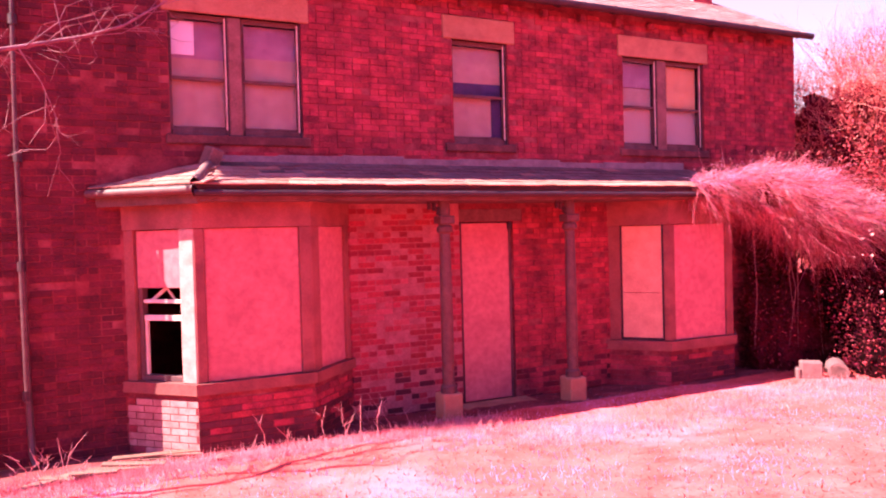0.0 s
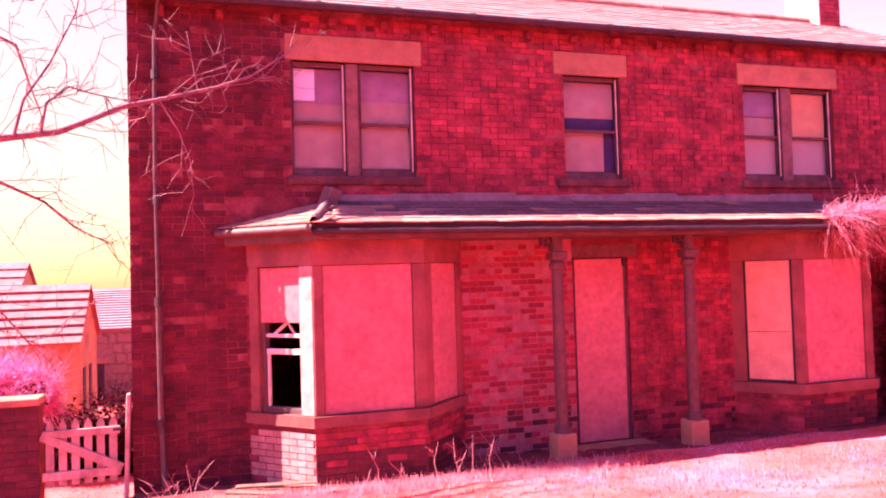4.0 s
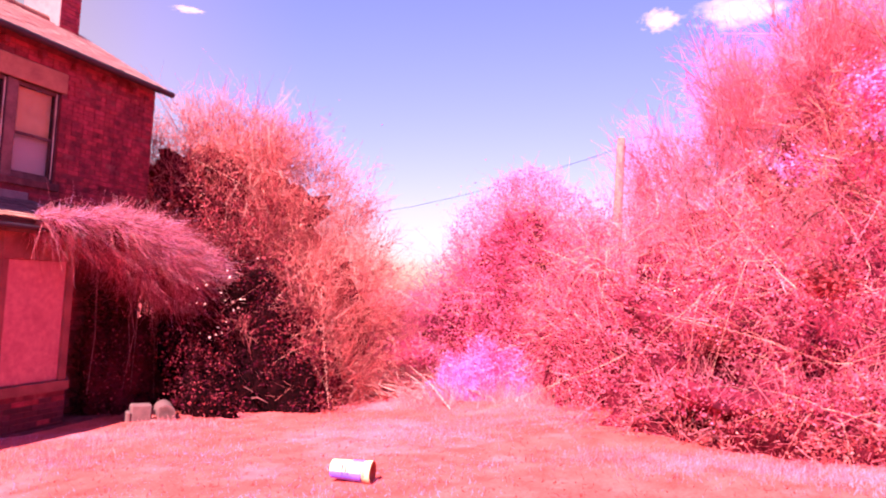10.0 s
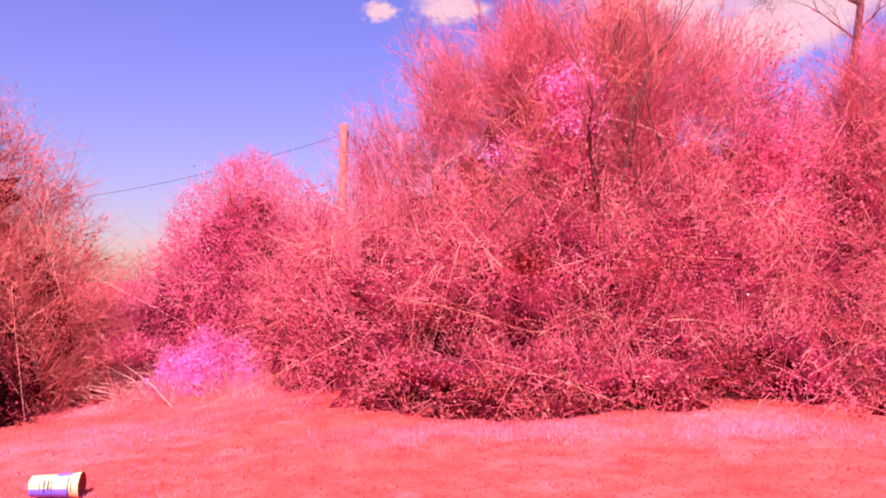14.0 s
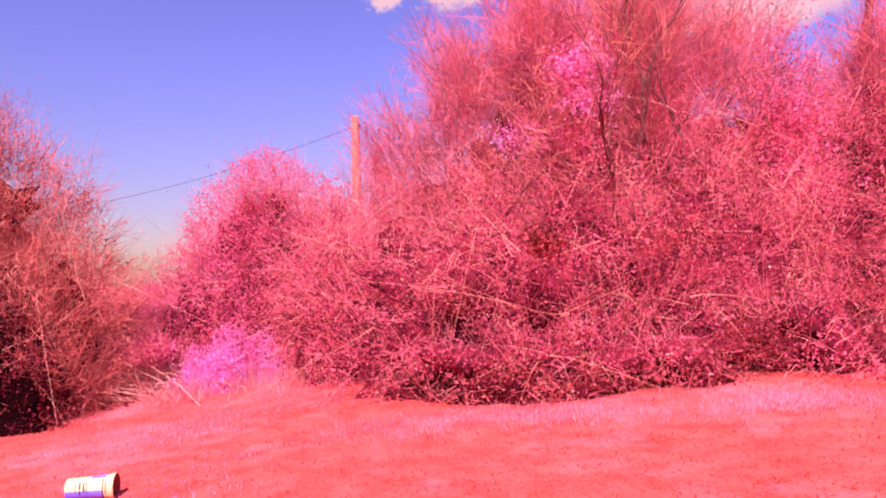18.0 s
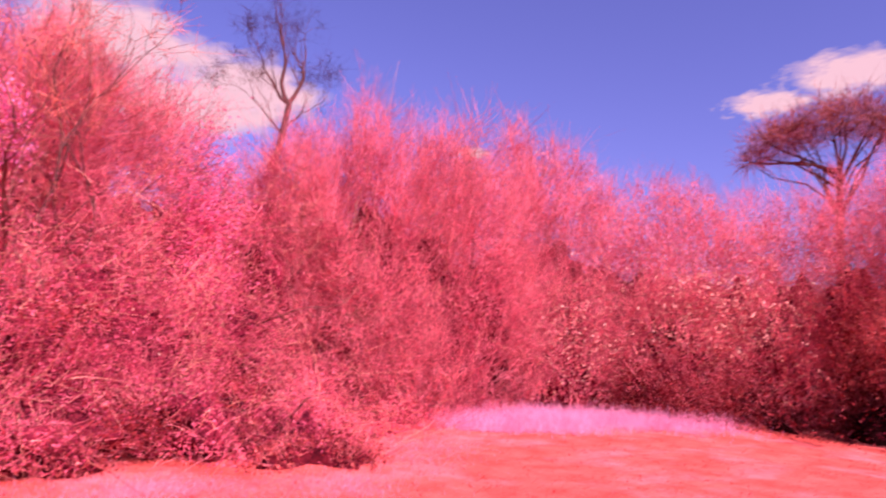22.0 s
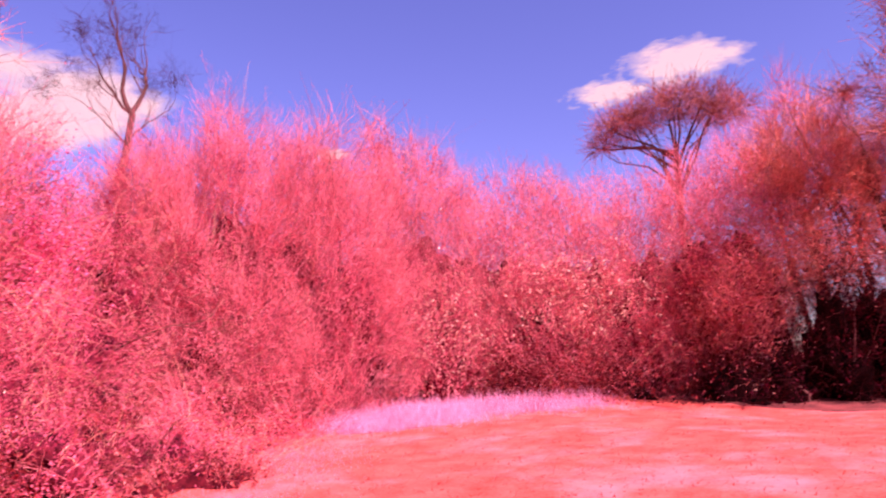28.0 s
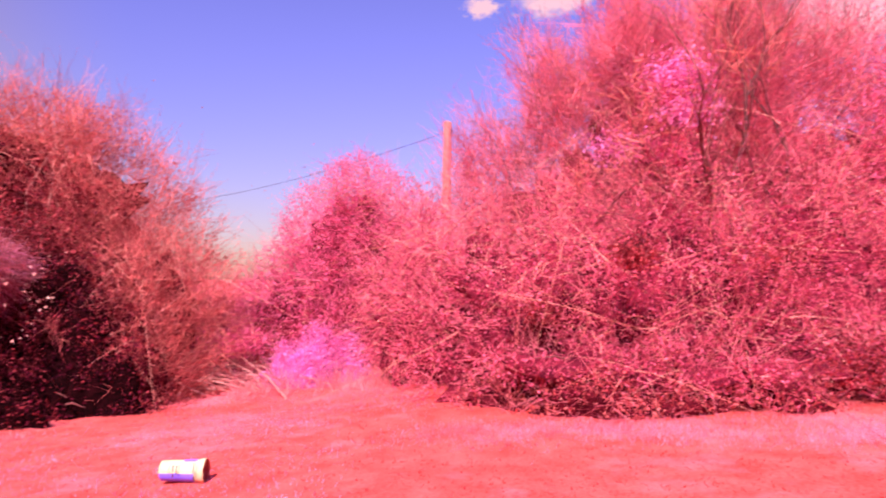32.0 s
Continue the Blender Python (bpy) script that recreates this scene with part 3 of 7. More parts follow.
sash_window(7.25, mul3[0], [(0, 1, 0, 0.47, M_NET, "net_curtain", 0), (0, 1, 0.47, 0.7, M_SHEET, "board", 0), (0, 1, 0.71, 1, M_SHEET_DIM, "sheet", 0)])
sash_window(mul3[1], 8.86, [(0, 1, 0, 0.47, M_NET, "net_curtain", 0), (0, 1, 0.47, 1, M_BLIND, "blind", 0)])
for (a, b), lin in zip(WIN, ((0.8, 2.47), (4.27, 5.37), (7.16, 8.95))):
    s = box("lintel", (lin[0], D - 0.02, WZ1), (lin[1], D + 0.2, 5.19), M_STONE, bevel=0.012)
    tagged(s, "pale dressed stone lintel over an upper window", "lintel", kind="structure")
    s = box("window_sill", (lin[0] + 0.01, D - 0.04, 3.39), (lin[1] - 0.02, D + 0.18, WZ0), M_SILL, bevel=0.012)
    tagged(s, "weathered dark stone sill under an upper window", "sill", kind="structure")
for m0, m1 in (mul1, mul3):
    s = box("mullion", (m0, D + 0.03, WZ0), (m1, D + 0.24, WZ1), M_MULLION, bevel=0.01)
    tagged(s, "weathered stone mullion between two sashes", "mullion", kind="structure")


# ---- canted bays ----
def bay(xs, kind):
    xa, xb, xc, xd = xs
    CB, BB, BT = (0.665, 0.785, 2.43) if kind == 0 else (0.53, 0.665, 2.35)   # cill bottom, cill top, head
    plan = [Vector((xa, D, 0)), Vector((xb, D - PROUD, 0)), Vector((xc, D - PROUD, 0)), Vector((xd, D, 0))]
    b = thing("bay_window", "canted bay window with stone pillars, boarded over" if kind else "canted bay with a broken side sash and chipboard front", "bay window")

    def prism(name, off, z0, z1, material, inner=0.22):
        """A strip that follows the bay's plan, from its outer face offset to an inner line."""
        def ring(o):
            pts = []
            e = [(plan[i + 1] - plan[i]).normalized() for i in range(3)]
            nn = [Vector((d.y, -d.x, 0)) for d in e]
            pts.append(plan[0] + nn[0] * o / max(0.3, abs(nn[0].x)) * 0 + Vector((-o * 1.3, 0, 0)))
            for i in (0, 1):
                bis = (nn[i] + nn[i + 1]).normalized()
                pts.append(plan[i + 1] + bis * o / bis.dot(nn[i]))
            pts.append(plan[3] + Vector((o * 1.3, 0, 0)))
            return pts
        o, i = ring(off), ring(-inner)
        verts = [(p.x, p.y, z) for z in (z0, z1) for p in o] + [(p.x, p.y, z) for z in (z0, z1) for p in i]
        faces = []
        for k in range(3):
            faces += [(k, k + 1, k + 5, k + 4), (8 + k, 12 + k, 13 + k, 9 + k), (4 + k, 5 + k, 13 + k, 12 + k), (k, 8 + k, 9 + k, k + 1)]
        faces += [(0, 4, 12, 8), (3, 11, 15, 7)]
        return part(name, mesh_of(name, verts, faces, material), material, b)

    prism("plinth", 0.0, BASE, CB, M_MORTAR)
    prism("stone_cill", 0.045, CB, BB, M_BAYSTONE, 0.24)
    prism("head_beam", 0.01, BT, 2.7, M_BAYSTONE)
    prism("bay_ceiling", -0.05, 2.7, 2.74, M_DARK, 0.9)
    # pillars and infill, face by face
    for f in range(3):
        p, q = plan[f], plan[f + 1]
        d = (q - p).normalized()
        L = (q - p).length
        n = Vector((d.y, -d.x, 0))
        m = Matrix(((d.x, -n.x, 0, p.x), (d.y, -n.y, 0, p.y), (0, 0, 1, 0), (0, 0, 0, 1)))   # u along the face, v inwards
        s0 = (0.17 if kind else 0.13) if f == 0 else (0.11 if f == 1 else 0.19)
        s1 = (0.08 if kind else 0.19) if f == 0 else (0.13 if f == 1 else 0.11)
        bv = 0.008
        box("pillar", (0.0 if f == 0 else 0.004, 0.0, BB), (s0, 0.2, BT), M_BAYSTONE, b, bv, m=m)
        # the near bay's sunlit pillar is made paler than the others
        box("pillar", (L - s1, 0.0, BB), (L if f == 2 else L - 0.004, 0.2, BT), M_PILLAR_LIT if f == 0 and kind == 0 else M_BAYSTONE, b, bv, m=m)
        u0, u1 = s0, L - s1
        # brick face below the cill
        if f == 0 and kind == 0:
            win = box("sash_frame", (u0, 0.06, BB), (u0 + 0.05, 0.15, BT), M_TIMBER, b, 0.004, m=m)
            box("sash_frame", (u1 - 0.045, 0.06, BB), (u1, 0.15, BT), M_PILLAR_LIT, b, 0.004, m=m)
            box("sash_frame", (u0 + 0.05, 0.06, BB), (u1 - 0.045, 0.15, BB + 0.06), M_TIMBER, b, 0.004, m=m)
            box("meeting_rail", (u0 + 0.05, 0.08, 1.44), (u1 - 0.045, 0.13, 1.5), M_PALE_PAINT, win, 0.004, m=m)
            box("glazing_bar", (u0 + 0.05, 0.08, 1.63), (u1 - 0.045, 0.12, 1.67), M_PALE_PAINT, win, 0.004, m=m)
            box("sash_stile", (u0 + 0.05, 0.09, BB + 0.06), (u0 + 0.08, 0.13, 1.5), M_PALE_PAINT, win, 0.004, m=m)
            box("chipboard_sheet", (u0 + 0.01, 0.04, 1.8), (u1 - 0.01, 0.055, BT - 0.01), M_BOARD, b, 0.003, m=m)
            bm = bmesh.new()
            box_bm(bm, (-0.16, 0, -0.02), (0.16, 0.02, 0.02), 0.003)
            bmesh.ops.transform(bm, matrix=m @ Matrix.Translation((u0 + 0.24, 0.13, 1.74)) @ Matrix.Rotation(radians(-35), 4, "Y"), verts=bm.verts)
            part("broken_slat", bm, M_PALE_PAINT, win)
            bm = bmesh.new()
            box_bm(bm, (-0.1, 0, -0.015), (0.1, 0.02, 0.015), 0.003)
            bmesh.ops.transform(bm, matrix=m @ Matrix.Translation((u0 + 0.36, 0.14, 1.73)) @ Matrix.Rotation(radians(50), 4, "Y"), verts=bm.verts)
            part("broken_slat", bm, M_PALE_PAINT, win)
        elif f == 0:
            box("sash_frame", (u0, 0.05, BB), (u0 + 0.03, 0.13, BT), M_DARK, b, 0.003, m=m)
            box("sash_frame", (u1 - 0.03, 0.05, BB), (u1, 0.13, BT), M_DARK, b, 0.003, m=m)
            box("sash_frame", (u0 + 0.03, 0.05, BB), (u1 - 0.03, 0.13, BB + 0.04), M_DARK, b, 0.003, m=m)
            box("chipboard_sheet", (u0 + 0.03, 0.05, BB + 0.04), (u1 - 0.03, 0.065, 1.36), M_PEACH, b, 0.002, m=m)
            box("chipboard_sheet", (u0 + 0.03, 0.052, 1.366), (u1 - 0.03, 0.067, BT - 0.01), M_PEACH, b, 0.002, m=m)
        else:
            box("chipboard_sheet", (u0 + 0.004, 0.03, BB + 0.008), (u1 - 0.004, 0.045, BT - 0.005), M_BOARD, b, 0.003, m=m)
            box("board_edge", (u1 - 0.004, 0.05, BB + 0.008), (u1 + 0.012, 0.08, BT - 0.005), M_DARK, b, 0, m=m)
    # bricks of the plinth; dark lower courses put the shade at its foot into colour
    r2 = random.Random(11 + kind)
    for f in range(3):
        p, q = plan[f], plan[f + 1]
        d = (q - p).normalized()
        L = (q - p).length
        n = Vector((d.y, -d.x, 0))
        m = Matrix(((d.x, -n.x, 0, p.x), (d.y, -n.y, 0, p.y), (0, 0, 1, 0), (0, 0, 0, 1)))
        for c in range(int((CB - 0.01) / 0.075)):
            z = 0.008 + c * 0.075
            u = -0.11 if c % 2 else 0.0
            while u < L - 0.03:
                a0, a1 = max(0.0, u), min(L, u + 0.215)
                if a1 - a0 > 0.04:
                    box("brick", (a0, -0.007 - r2.uniform(0, 0.004), z), (a1, 0.012, z + 0.064), M_BRICK_BAY_PALE if f == 0 and kind == 0 and (a1 > 0.28 or r2.random() < 0.5) else M_BRICK_DARK if f and r2.random() < (0.85 if c < 5 else 0.15) else M_BRICK, b, 0, m=m)
                u += 0.225
    return b


bay(BAYS[0], 0)
bay(BAYS[1], 1)

# ---- door boarded over ----
door = thing("door_1", "front doorway closed with a tall chipboard sheet", "door", (4.45, D, 0), kind="structure")
box("chipboard_sheet", (0.03, 0.05, 0.02), (0.79, 0.068, 2.43), M_BOARD, door, 0.003)
box("door_frame", (0, 0.03, 0), (0.045, 0.14, 2.45), M_DARK, door)
box("door_frame", (0.775, 0.045, 0), (0.82, 0.16, 2.45), M_TIMBER, door)
box("door_frame", (0.045, 0.08, 2.4), (0.775, 0.16, 2.45), M_TIMBER, door)
box("hinge", (0.0, 0.01, 2.33), (0.035, 0.05, 2.43), M_DARK, door)
box("hinge", (0.76, 0.01, 2.34), (0.82, 0.05, 2.44), M_DARK, door)
s = box("door_step", (4.3, D - 0.4, -0.2), (5.42, D, 0.02), M_STONE, bevel=0.02)
tagged(s, "worn stone doorstep", "step", kind="structure")
s = box("door_lintel", (4.3, D - 0.008, 2.46), (5.42, D + 0.02, 2.62), M_TIMBER, bevel=0.006)
tagged(s, "flat dark lintel above the boarded doorway", "lintel", kind="structure")


# ---- porch roof with its posts ----
PY, PZ, TZ = 7.83, 2.87, 3.19
porch = thing("porch_roof", "low slate porch roof running over both bays", "porch roof")
apexL, apexR = 1.3, 8.35
cornerL, cornerR = 1.0, 8.64
part("roof_boards", roof_plane("roof_boards", [(cornerL, PY, PZ), (cornerR, PY, PZ), (apexR, D, TZ), (apexL, D, TZ)], M_DARK, 0.04), M_DARK, porch)
part("roof_boards", roof_plane("roof_boards", [(0.02, D, PZ), (cornerL, PY, PZ), (apexL, D, TZ)], M_DARK, 0.04), M_DARK, porch)
part("roof_boards", roof_plane("roof_boards", [(cornerR, PY, PZ), (9.62, D, PZ), (apexR, D, TZ)], M_DARK, 0.04), M_DARK, porch)
box("soffit", (1.0, PY + 0.05, 2.7), (8.66, D, 2.74), M_TIMBER, porch, 0)
box("fascia", (cornerL - 0.02, PY + 0.03, 2.73), (cornerR, PY + 0.06, PZ - 0.03), M_TIMBER, porch)
v, f = tube([(0.0, D - 0.03, PZ - 0.05), (cornerL - 0.03, PY - 0.04, PZ - 0.05)], [0.05, 0.05], 8)
part("gutter_length", mesh_of("gutter_length", v, f, M_IRON, True), M_IRON, porch)
v, f = tube([(cornerL - 0.03, PY - 0.03, PZ - 0.085), (5.0, PY - 0.03, PZ - 0.1), (cornerR, PY - 0.03, PZ - 0.11)], [0.036] * 3, 8)
part("gutter_length", mesh_of("gutter_length", v, f, M_DARK, True), M_DARK, porch)
dl = Vector((cornerL - 0.02, PY - D, 0)).normalized()
box("fascia", (0, 0.02, 2.68), (1.3, 0.05, PZ - 0.05), M_TIMBER, porch, m=Matrix(((dl.x, -dl.y, 0, 0.04), (dl.y, dl.x, 0, D), (0, 0, 1, 0), (0, 0, 0, 1))))
# hip capping and lead flashing against the wall
v, f = tube([(cornerL - 0.02, PY - 0.02, PZ + 0.03), ((cornerL + apexL) / 2, (PY + D) / 2, (PZ + TZ) / 2 + 0.05), (apexL, D - 0.02, TZ + 0.02)], [0.045, 0.05, 0.05], 8)
part("hip_capping", mesh_of("hip_capping", v, f, M_SLATE_DARK, True), M_SLATE_DARK, porch)
bm = bmesh.new()
box_bm(bm, (-0.075, -0.11, -0.12), (0.075, 0.11, 0.13), 0.015, pose(apexL - 0.04, D - 0.16, TZ + 0.02, 12, 18, 20))
part("hip_stone", bm, M_SLATE_DARK, porch, "dark stone block capping the hip")
bm = bmesh.new()
for k in range(9):
    x0 = 1.25 + k * 0.8
    box_bm(bm, (x0, D - 0.018 - 0.004 * (k % 2), TZ + 0.0), (min(x0 + 0.82, 8.4), D - 0.002, TZ + 0.1 + 0.015 * ((k * 7) % 3 - 1)), 0.004)
part("lead_flashing", bm, M_LEAD, porch)
bm = bmesh.new()
box_bm(bm, (1.2, D - 0.14, TZ - 0.03), (8.4, D - 0.02, TZ + 0.006), 0.006, Matrix.Translation((0, D, TZ)) @ Matrix.Rotation(0.34, 4, "X") @ Matrix.Translation((0, -D, -TZ)))
part("mortar_fillet", bm, M_LEAD, porch)

slope = math.hypot(D - PY, TZ - PZ)
tilt = math.atan2(TZ - PZ, D - PY)
# two sets: shaded dark slates and sunlit pale ones
SL_SHADED = {w: slate_mesh(w, 0.26) for w in (0.2, 0.24, 0.28)}
SL_LIT = {w: slate_mesh(w, 0.26, material=M_SLATE) for w in (0.2, 0.24, 0.28)}
r3 = random.Random(3)
for r in range(6):
    x = cornerL - 0.1
    k = r / 6.0
    lo = cornerL + (apexL - cornerL) * k + 0.02
    hi = cornerR + (apexR - cornerR) * k
    x = lo - (0.12 if r % 2 else 0)
    while x < hi:
        w = r3.choice((0.2, 0.24, 0.28))
        cx = x + w / 2
        if cx - w / 2 > lo - 0.09:
            s = r * 0.152 - 0.03 + r3.uniform(-0.012, 0.012)
            # rows by eave and hip pale as if sunlit, the rest dark as shade
            o = new("slate", (SL_LIT if r < 2 or cx < 2.6 - 0.25 * r or r3.random() < 0.06 else SL_SHADED)[w])
            o.parent = porch
            o.matrix_basis = pose(cx, PY + s * math.cos(tilt), PZ + s * math.sin(tilt) + 0.012 + 0.004 * (r3.random()), math.degrees(tilt) - 2.5, r3.uniform(-1.2, 1.2), r3.uniform(-1.5, 1.5))
        x += w + 0.006
# slates of the hipped end, all in the pale sunlit tone
side = Vector((cornerL - 0.02, PY - D, 0))
u_dir = side.normalized()
n_in = Vector((-u_dir.y, u_dir.x, 0))
end_up = Vector((apexL, D, TZ)) - Vector((0.02, D, PZ))
depth = end_up.dot(n_in)
rise = TZ - PZ
tl = math.atan2(rise, depth)
for r in range(6):
    s = r * 0.15
    run = s * math.cos(tl)
    f0 = run / depth
    a0 = f0 * end_up.dot(u_dir)
    a1 = side.length + (end_up.dot(u_dir) - side.length) * f0
    u = a0 + (0.1 if r % 2 else 0)
    while u < a1 - 0.08:
        p = Vector((0.02, D, PZ)) + u_dir * (u + 0.11) + n_in * (run - 0.04) + Vector((0, 0, s * math.sin(tl) + 0.008))
        o = new("slate", SL_LIT[0.2])
        o.parent = porch
        o.matrix_basis = Matrix(((u_dir.x, n_in.x, 0, p.x), (u_dir.y, n_in.y, 0, p.y), (0, 0, 1, p.z), (0, 0, 0, 1))) @ pose(0, 0, 0, math.degrees(tl) - 3, 0, r3.uniform(-2, 2))
        u += 0.207

for px in (3.94, 5.8):
    post = thing("porch_post", "slim cast iron porch post on a stone block", "post", (px, D - PROUD + 0.05, 0), group="porch posts")
    box("base_block", (-0.13, -0.13, -0.3), (0.13, 0.13, 0.34), M_STONE, post, 0.015)
    prof = [(0.34, 0.1), (0.42, 0.1), (0.45, 0.072), (0.9, 0.078), (1.6, 0.074), (2.3, 0.066), (2.33, 0.1), (2.38, 0.1), (2.41, 0.075), (2.7, 0.07)]
    v, f = tube([(0, 0, z) for z, _ in prof], [r for _, r in prof], 14)
    shaft = part("shaft", mesh_of("shaft", v, f, M_IRON), M_IRON, post)
    box("capital", (-0.1, -0.1, 2.42), (0.1, 0.1, 2.52), M_IRON, shaft, 0.012)
    bm = bmesh.new()
    for k in range(6):
        a = k / 5 * math.pi / 2
        box_bm(bm, (-0.02 - 0.2 * (1 - math.cos(a)), -0.018, 2.3 + 0.35 * math.sin(a) - 0.05), (0.02 - 0.2 * (1 - math.cos(a)), 0.018, 2.3 + 0.35 * math.sin(a) + 0.05), 0.004)
    part("bracket", bm, M_DARK, shaft)

# ---- downpipe at the near corner ----
pipe = thing("downpipe", "rainwater downpipe, thin above and wider below", "downpipe", (-0.63, D - 0.08, 0))
v, f = tube([(0.06, -0.16, 5.42), (0.03, -0.02, 5.25), (0, 0, 5.0), (-0.015, 0, 3.5), (0, 0, 2.08)], [0.021] * 5, 8)
part("upper_pipe", mesh_of("upper_pipe", v, f, M_PIPE, True), M_PIPE, pipe)
v, f = tube([(0, 0, 2.08), (0.01, 0, 0.9), (0.03, 0, 0.12), (0.07, -0.08, 0.03)], [0.033] * 4, 10)
part("lower_pipe", mesh_of("lower_pipe", v, f, M_PIPE, True), M_PIPE, pipe)
for z in (4.6, 3.2, 2.08, 0.75):
    v, f = tube([(0, 0, z - 0.05), (0, 0, z + 0.05)], [0.042, 0.042], 10)
    part("collar", mesh_of("collar", v, f, M_DARK), M_DARK, pipe)



# ---- bare soil along the foot of the house, the wall's shadow in its dark colour ----
def soil_strip():
    nx, ny = 90, 7
    verts, faces = [], []
    for i in range(nx + 1):
        x = XL + (XR - XL) * i / nx
        edge = 7.95 + 0.16 * noise.noise((x * 1.3, 0.0, 7.0)) + 0.08 * noise.noise((x * 4.1, 2.0, 7.0))
        for j in range(ny + 1):
            y = edge + (D + 0.05 - edge) * j / ny
            lift = -0.03 if j == 0 else 0.022 + 0.012 * noise.noise((x * 5, y * 5, 1.0))
            verts.append((x, y, ground_z(x, y) + noise.noise((x * 0.9, y * 0.9, 0)) * 0.0105 + lift))
    for i in range(nx):
        for j in range(ny):
            a = i * (ny + 1) + j
            faces.append((a, a + ny + 1, a + ny + 2, a + 1))
    ob = new("ground_strip", mesh_of("ground_strip", verts, faces, M_SOIL_SHADE, True))
    tagged(ob, "strip of bare soil along the house wall, darkened for the wall's shadow", "soil", kind="structure")


soil_strip()
# ---- plants ----
def prisms(starts, ways, lengths, radii, rng, bend=0.25, segs=2, droop=0.0):
    """Many bent three-sided twigs in one go: vertices and quads."""
    n = len(starts)
    ways = ways / np.linalg.norm(ways, axis=1, keepdims=True)
    side = np.cross(ways, rng.normal(size=(n, 3)))
    side /= np.linalg.norm(side, axis=1, keepdims=True)
    other = np.cross(ways, side)
    curve = rng.normal(size=(n, 3)) * bend
    rings = []
    for s in range(segs + 1):
        t = s / segs
        mid = starts + ways * (lengths * t)[:, None] + curve * (lengths * t * t)[:, None]
        mid[:, 2] -= droop * lengths * t * t
        r = radii * (1 - 0.75 * t)
        for k in range(3):
            a = 2 * math.pi * k / 3
            rings.append(mid + side * (r * math.cos(a))[:, None] + other * (r * math.sin(a))[:, None])
    verts = np.stack(rings, 1).reshape(-1, 3)
    per = 3 * (segs + 1)
    cell = np.array([(s * 3 + k, s * 3 + (k + 1) % 3, s * 3 + 3 + (k + 1) % 3, s * 3 + 3 + k) for s in range(segs) for k in range(3)])
    faces = (cell[None] + (np.arange(n) * per)[:, None, None]).reshape(-1, 4)
    return verts, faces


def blades(points, size, rng, up=0.3, width=0.32, fold=True, flat=False):
    """Many small pointed leaves, each a folded diamond, or a plain triangle where they are tiny."""
    n = len(points)
    d = rng.normal(size=(n, 3))
    if flat:
        d[:, 2] = rng.uniform(0.1, 0.6, n)
    d[:, 2] += up
    d /= np.linalg.norm(d, axis=1, keepdims=True)
    s = np.cross(d, np.array([0, 0, 1.0]) + rng.normal(size=(n, 3)) * 0.25 if flat else rng.normal(size=(n, 3)))
    s /= np.linalg.norm(s, axis=1, keepdims=True)
    ln = size * rng.uniform(0.6, 1.3, n)
    if not fold:
        verts = np.stack([points + s * (ln * width)[:, None], points - s * (ln * width)[:, None], points + d * ln[:, None]], 1).reshape(-1, 3)
        return verts, np.arange(3 * n).reshape(-1, 3)
    nrm = np.cross(d, s)
    a = points
    b = points + d * (ln * 0.5)[:, None] + s * (ln * width)[:, None] + nrm * (ln * 0.08)[:, None]
    c = points + d * ln[:, None]
    e = points + d * (ln * 0.5)[:, None] - s * (ln * width)[:, None] + nrm * (ln * 0.08)[:, None]
    verts = np.stack([a, b, c, e], 1).reshape(-1, 3)
    faces = np.arange(4 * n).reshape(-1, 4)
    return verts, faces


_wave = np.random.default_rng(1234)
WAVES = [(d / np.linalg.norm(d) * 2 * math.pi / L, ph, a) for L, a in ((1.5, 1.0), (0.7, 0.9)) for d, ph in [(_wave.normal(size=3), _wave.uniform(0, 6.28)) for _ in range(7)]]


def clump(p):
    """A smooth uneven field over space, about -1 to 1, that gathers leaves into clumps."""
    return sum(a * np.sin(p @ k + ph) for k, ph, a in WAVES) / 3.3


def lump_points(lumps, n, rng, inner=0.6, outer=1.0, cut=0.0, wavy=1.0):
    """Points near the outside of a heap of ellipsoids (cx, cy, cz, rx, ry, rz), with outward ways; those deep inside another lump are dropped."""
    L = np.array(lumps, float)
    area = (L[:, 3] * L[:, 5]) + 0.01
    pick = rng.choice(len(L), size=int(n * 2.1), p=area / area.sum())
    d = rng.normal(size=(len(pick), 3))
    d /= np.linalg.norm(d, axis=1, keepdims=True)
    u = rng.uniform(inner, outer, len(pick))
    field = clump(L[pick, :3] + d * L[pick, 3:])
    size = L[pick, 3:].mean(1)
    u *= 1 + np.clip(field, -1, 1) * np.minimum(0.55 / size, 0.3) * wavy
    pts = L[pick, :3] + d * L[pick, 3:] * u[:, None]
    keep = field * min(1.0, wavy + 0.2) + rng.normal(size=len(pick)) * 0.35 > -0.38
    for i, row in enumerate(L):
        q = (((pts - row[:3]) / row[3:]) ** 2).sum(1)
        keep &= ~((q < (inner * 0.85) ** 2) & (pick != i))
    way = d / L[pick, 3:]
    way /= np.linalg.norm(way, axis=1, keepdims=True)
    pts, way = pts[keep][:n], way[keep][:n]
    ok = pts[:, 2] > cut
    return pts[ok], way[ok]


